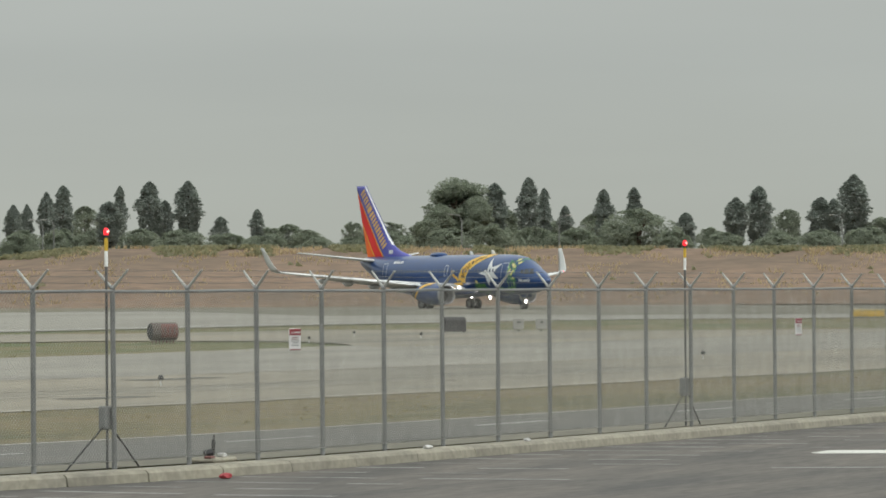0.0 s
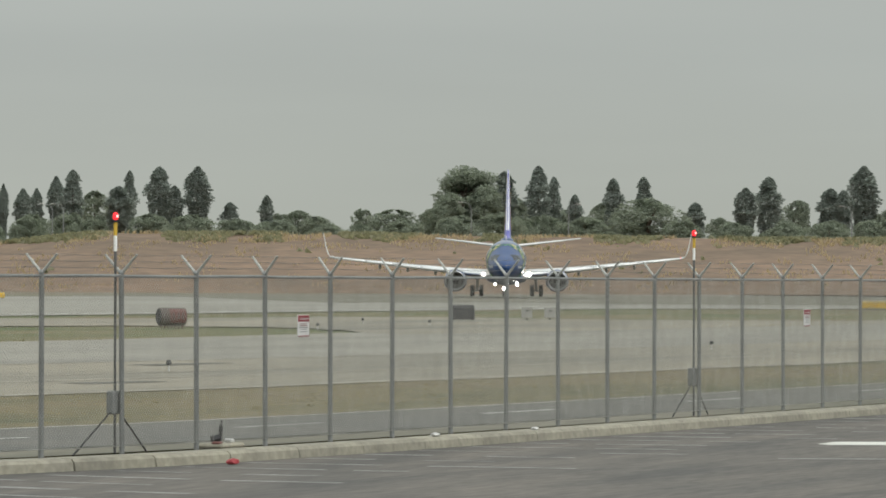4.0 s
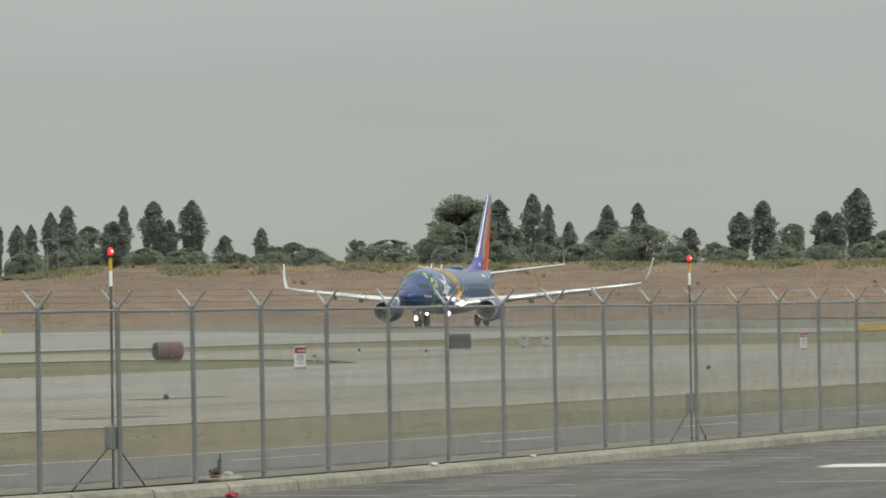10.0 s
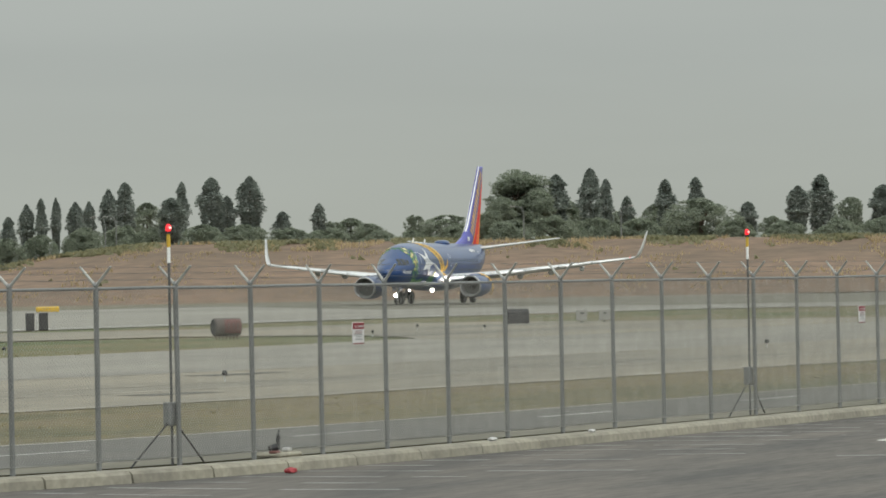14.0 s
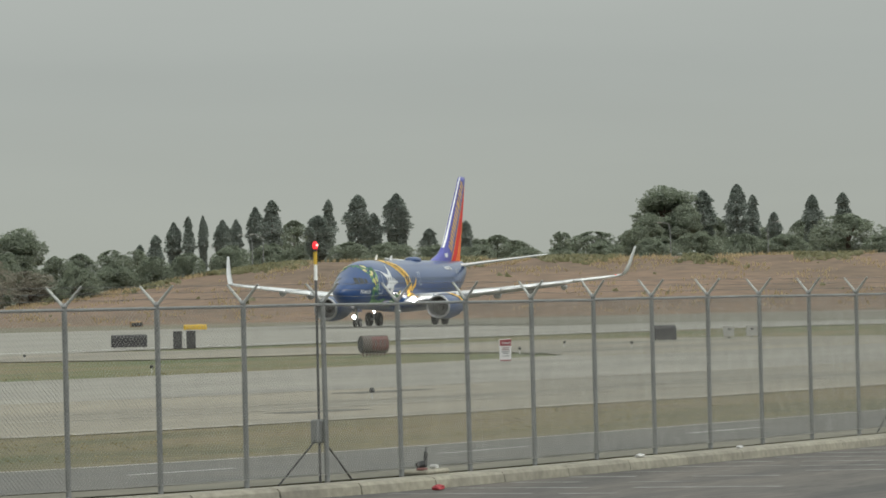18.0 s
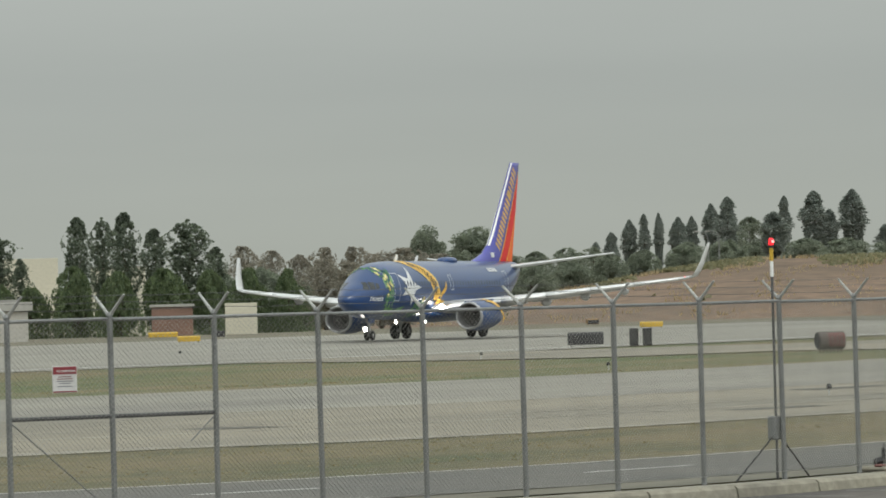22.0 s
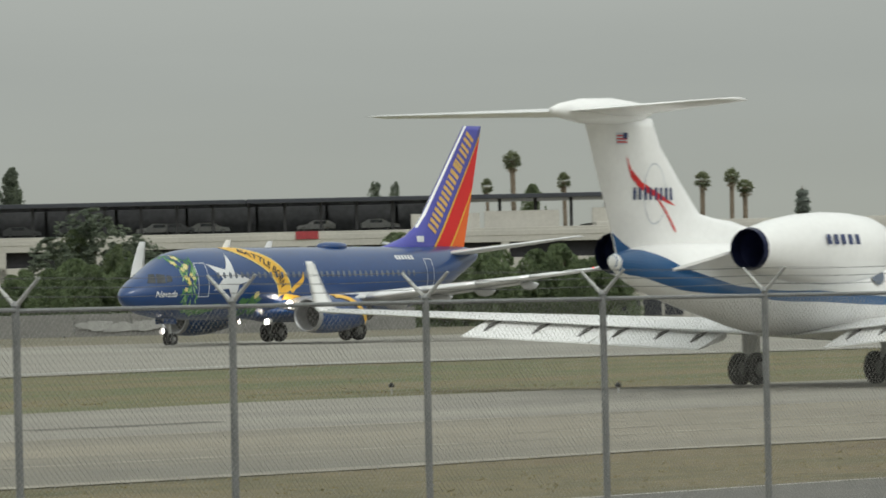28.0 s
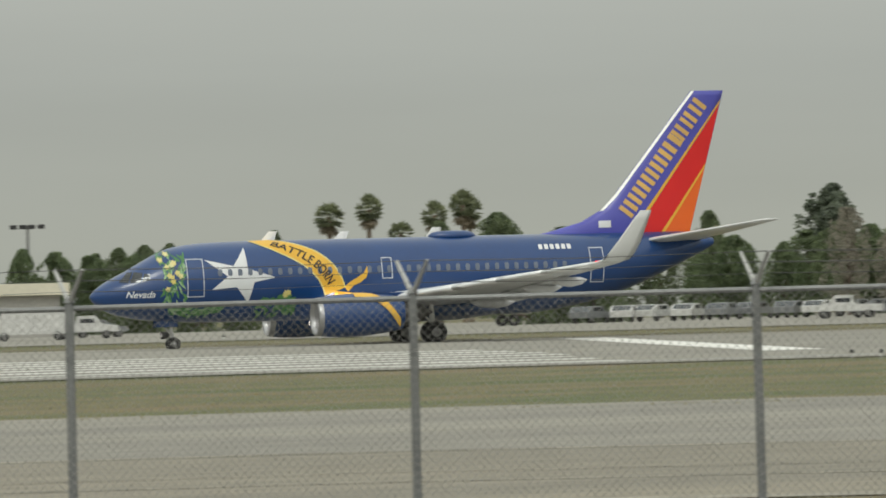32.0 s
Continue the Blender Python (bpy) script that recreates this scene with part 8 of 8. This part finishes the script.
# bent-arm lamp posts along the bank and the boundary
def lamp_post(b, r, top, lean):
    z = hill(b, r) - 0.1
    t = thing("street_lamp", "slim grey street lamp with a bent arm", "street lamp", Matrix.Translation(polar(b, r, z)) @ Matrix.Rotation(radians(b - 90), 4, "Z"), group="street lamps")
    h = max(top - z, 3.0)
    part("pole", tube(bm_(), [(0, 0, 0), (0, 0, h * 0.8), (lean * 0.35, 0, h * 0.96), (lean * 1.3, 0, h)], [0.09, 0.07, 0.06, 0.04], 6), M["steel"], t)
    part("lamp_head", box(bm_(), lean * 1.6, 0, h, 0.7, 0.25, 0.12, 0.03), M["conc"], t)


for b, top, lean in ((23.10, 13.0, -0.9), (18.66, 13.4, -0.9), (17.60, 13.2, 0.9), (14.52, 13.0, -0.9), (23.22, 13.0, -0.9)):
    lamp_post(b, 705, top, lean)
for b, top, lean in ((65.4, 10.0, 1.2), (63.5, 10.0, -1.2), (60.2, 9.5, 1.2), (68.2, 11.5, 0.9)):
    lamp_post(b, 440, top, lean)

# litter by the kerb and a broken stub in the verge
a = post_at(7.6)
t = thing("litter", "crumpled red wrapper on the asphalt by the kerb", "litter", Matrix.Translation((a.x + 0.1, a.y - 1.05, LOT_Z)))
bm = bm_()
bmesh.ops.create_icosphere(bm, subdivisions=2, radius=0.11, matrix=Matrix.Diagonal((1.2, 0.9, 0.45, 1)))
for v in bm.verts:
    v.co *= 1 + 0.35 * noise.noise(v.co * 22)
    v.co.z += 0.045
part("wrapper", bm, M["sign_red"], t)
for n, s in ((11.4, 0.09), (13.2, 0.07), (-2.2, 0.08)):
    a = post_at(n)
    t = thing("litter", "scrap of pale paper on the kerb", "litter", Matrix.Translation((a.x, a.y - 0.35, -0.06)))
    bm = bm_()
    bmesh.ops.create_icosphere(bm, subdivisions=2, radius=s, matrix=Matrix.Diagonal((1.3, 0.9, 0.4, 1)))
    for v in bm.verts:
        v.co *= 1 + 0.4 * noise.noise(v.co * 30)
        v.co.z += s * 0.3
    part("scrap", bm, M["signboard"], t)
a = post_at(8.35)
t = thing("conduit_stub", "short dark pipe stub in a broken concrete pad by the fence", "pipe", Matrix.Translation((a.x, a.y + 0.05, -0.06)))
part("pad", box(bm_(), 0.1, 0, 0.04, 1.0, 0.45, 0.08, 0.03), M["kerb"], t, "pale broken concrete pad")
part("pipe", tube(bm_(), [(0.1, 0, 0.1), (0.12, 0, 0.34), (0.16, 0, 0.42)], [0.034, 0.034, 0.02], 8), M["dark"], t)
part("cross_bar", tube(bm_(), [(0.06, -0.05, 0.30), (0.24, 0.05, 0.33)], 0.016, 6), M["dark"], t)
part("valve", tube(bm_(), [(-0.28, 0, 0.14), (-0.2, -0.1, 0.17)], 0.06, 8), M["dark"], t)
part("rubble", box(bm_(), 0.36, -0.05, 0.11, 0.16, 0.12, 0.07, 0.02), M["signboard"], t)
part("rag", box(bm_(), -0.30, -0.1, 0.09, 0.18, 0.14, 0.05, 0.02), M["dull_red"], t, "faded red rag")

# ---- tufts of dry grass along the verges ----
tuft_rnd = random.Random(21)
verts, faces = [], []


def tufts(n, v0, v1, u0, u1, tall):
    for _ in range(n):
        u, v = tuft_rnd.uniform(u0, u1), tuft_rnd.uniform(v0, v1)
        if noise.noise(Vector((u * 0.12, v * 0.35, 2))) < -0.12:
            continue
        x, y = site(u, v)
        z = rise(u, v)
        for j in range(5):
            a = tuft_rnd.uniform(0, 6.28)
            h, w = tall * tuft_rnd.uniform(0.4, 1.3), 0.022
            k = len(verts)
            verts.extend([(x - w * math.cos(a) + 0.1 * math.sin(j * 4), y - w * math.sin(a), z), (x + w * math.cos(a) + 0.1 * math.sin(j * 4), y + w * math.sin(a), z), (x + tuft_rnd.uniform(-0.08, 0.08), y + tuft_rnd.uniform(-0.08, 0.08), z + h)])
            faces.append((k, k + 1, k + 2))


tufts(3500, 41.5, 51.6, -5, 190, 0.04)
tufts(2500, 88.3, 123.5, 0, 200, 0.035)
tufts(900, 87.3, 88.6, 0, 320, 0.06)
me = bpy.data.meshes.new("grass_tufts")
me.from_pydata(verts, [], faces)
me.materials.append(M["tuft"])
tagged(new("grass_tufts", me), "dry straw and olive grass tufts on the verges", "grass", kind="stuff")
verts, faces = [], []
for _ in range(5200):
    b, r = tuft_rnd.uniform(12, 25.5), 687 + tuft_rnd.gauss(0, 4)
    if tuft_rnd.random() < 0.015:
        r = tuft_rnd.uniform(625, 690)
    if noise.noise(Vector((b * 1.5, r * 0.05, 7))) < 0.05:
        continue
    p = polar(b, r, hill(b, r))
    for j in range(3):
        a, s = tuft_rnd.uniform(0, 6.28), tuft_rnd.uniform(0.25, 0.7)
        k = len(verts)
        verts.extend([p + Vector((-s * math.cos(a), -s * math.sin(a), -0.1)), p + Vector((s * math.cos(a), s * math.sin(a), -0.1)), p + Vector((tuft_rnd.uniform(-s, s), tuft_rnd.uniform(-s, s), s * 0.8))])
        faces.append((k, k + 1, k + 2))
me = bpy.data.meshes.new("scrub")
me.from_pydata(verts, [], faces)
me.materials.append(M["scrub"])
tagged(new("scrub", me), "low dry scrub along the top of the bank", "scrub", kind="stuff")
# pale straw on the bank's shoulder and slope
verts, faces = [], []
for _ in range(16000):
    b = tuft_rnd.uniform(12, 28)
    r = 684 + tuft_rnd.gauss(0, 5) if tuft_rnd.random() < 0.45 else tuft_rnd.uniform(606, 690)
    if noise.noise(Vector((b * 2.2, r * 0.08, 1))) < (0.0 if r > 672 else 0.12):
        continue
    p = polar(b, r, hill(b, r))
    for j in range(2):
        a, w = tuft_rnd.uniform(0, 6.28), tuft_rnd.uniform(0.05, 0.16)
        k = len(verts)
        verts.extend([p + Vector((-w * math.cos(a), -w * math.sin(a), -0.05)), p + Vector((w * math.cos(a), w * math.sin(a), -0.05)), p + Vector((tuft_rnd.uniform(-w, w), tuft_rnd.uniform(-w, w), tuft_rnd.uniform(0.2, 0.5)))])
        faces.append((k, k + 1, k + 2))
me = bpy.data.meshes.new("bank_grass")
me.from_pydata(verts, [], faces)
me.materials.append(M["straw"])
tagged(new("bank_grass", me), "pale dry straw grass on the bank", "grass", kind="stuff")

# ---- what moves ----
# seconds, x, y, z, heading
AIRLINER = [
    (0, 489.29, 166.51, 1.15, 233.3),
    (1, 488.73, 164.13, 1.24, 223.1),
    (2, 487.02, 161.79, 1.30, 213.9),
    (3, 482.54, 159.40, 1.30, 205.9),
    (5.5, 476.69, 157.69, 1.30, 188.7),
    (6, 477.73, 158.13, 1.30, 187.4),
    (9, 465.99, 157.45, 1.26, 185.2),
    (10, 461.01, 157.16, 1.26, 185.0),
    (13, 447.73, 157.32, 1.25, 184.9),
    (16, 424.95, 157.64, 1.26, 182.0),
    (18, 402.23, 158.85, 1.22, 183.2),
    (19, 386.21, 159.03, 1.17, 183.2),
    (20, 369.4, 159.95, 1.16, 183.7),
    (21, 350.47, 160.94, 1.15, 184.2),
    (22, 328.24, 161.34, 1.08, 184.4),
    (23, 342.20, 180.64, 0.94, 184.0),
    (23.5, 348.6, 192.6, 1.06, 183.9),
    (24, 355.6, 205.2, 1.05, 183.7),
    (24.5, 342.47, 205.66, 1.04, 183.8),
    (26.5, 276.40, 204.50, 0.97, 184.2),
    (27, 259.20, 204.30, 0.97, 184.2),
    (27.5, 240.10, 203.65, 1.00, 184.3),
    (28, 220.04, 202.79, 0.96, 184.2),
    (28.5, 199.94, 202.57, 0.92, 183.7),
    (29, 177.08, 199.89, 1.01, 184.3),
    (29.5, 159.46, 203.79, 0.96, 184.6),
    (30, 146.00, 215.24, 0.97, 184.2),
    (30.5, 129.93, 225.64, 1.02, 183.8),
    (31, 112.49, 237.79, 0.86, 182.8),
    (31.5, 91.83, 246.90, 0.90, 182.1),
    (32, 69.11, 254.09, 0.84, 180.6),
]


def motions():
    walk(airliner, [(t, pose(x, y, z, 0, 0, h)) for t, x, y, z, h in AIRLINER])
    c, s = math.cos(radians(4.88)), math.sin(radians(4.88))
    rows = []
    for k in range(0, 66):
        t = k * 0.5
        d = 8.63 * (t - 27.5) - 0.2 * max(t - 25.0, 0) * 0.5
        rows.append((t, pose(110.81 + c * d, 86.79 + s * d, 0.28, 0, 0, 4.88)))
    walk(business_jet, [r for r in rows if r[0] <= 32.0])


motions()
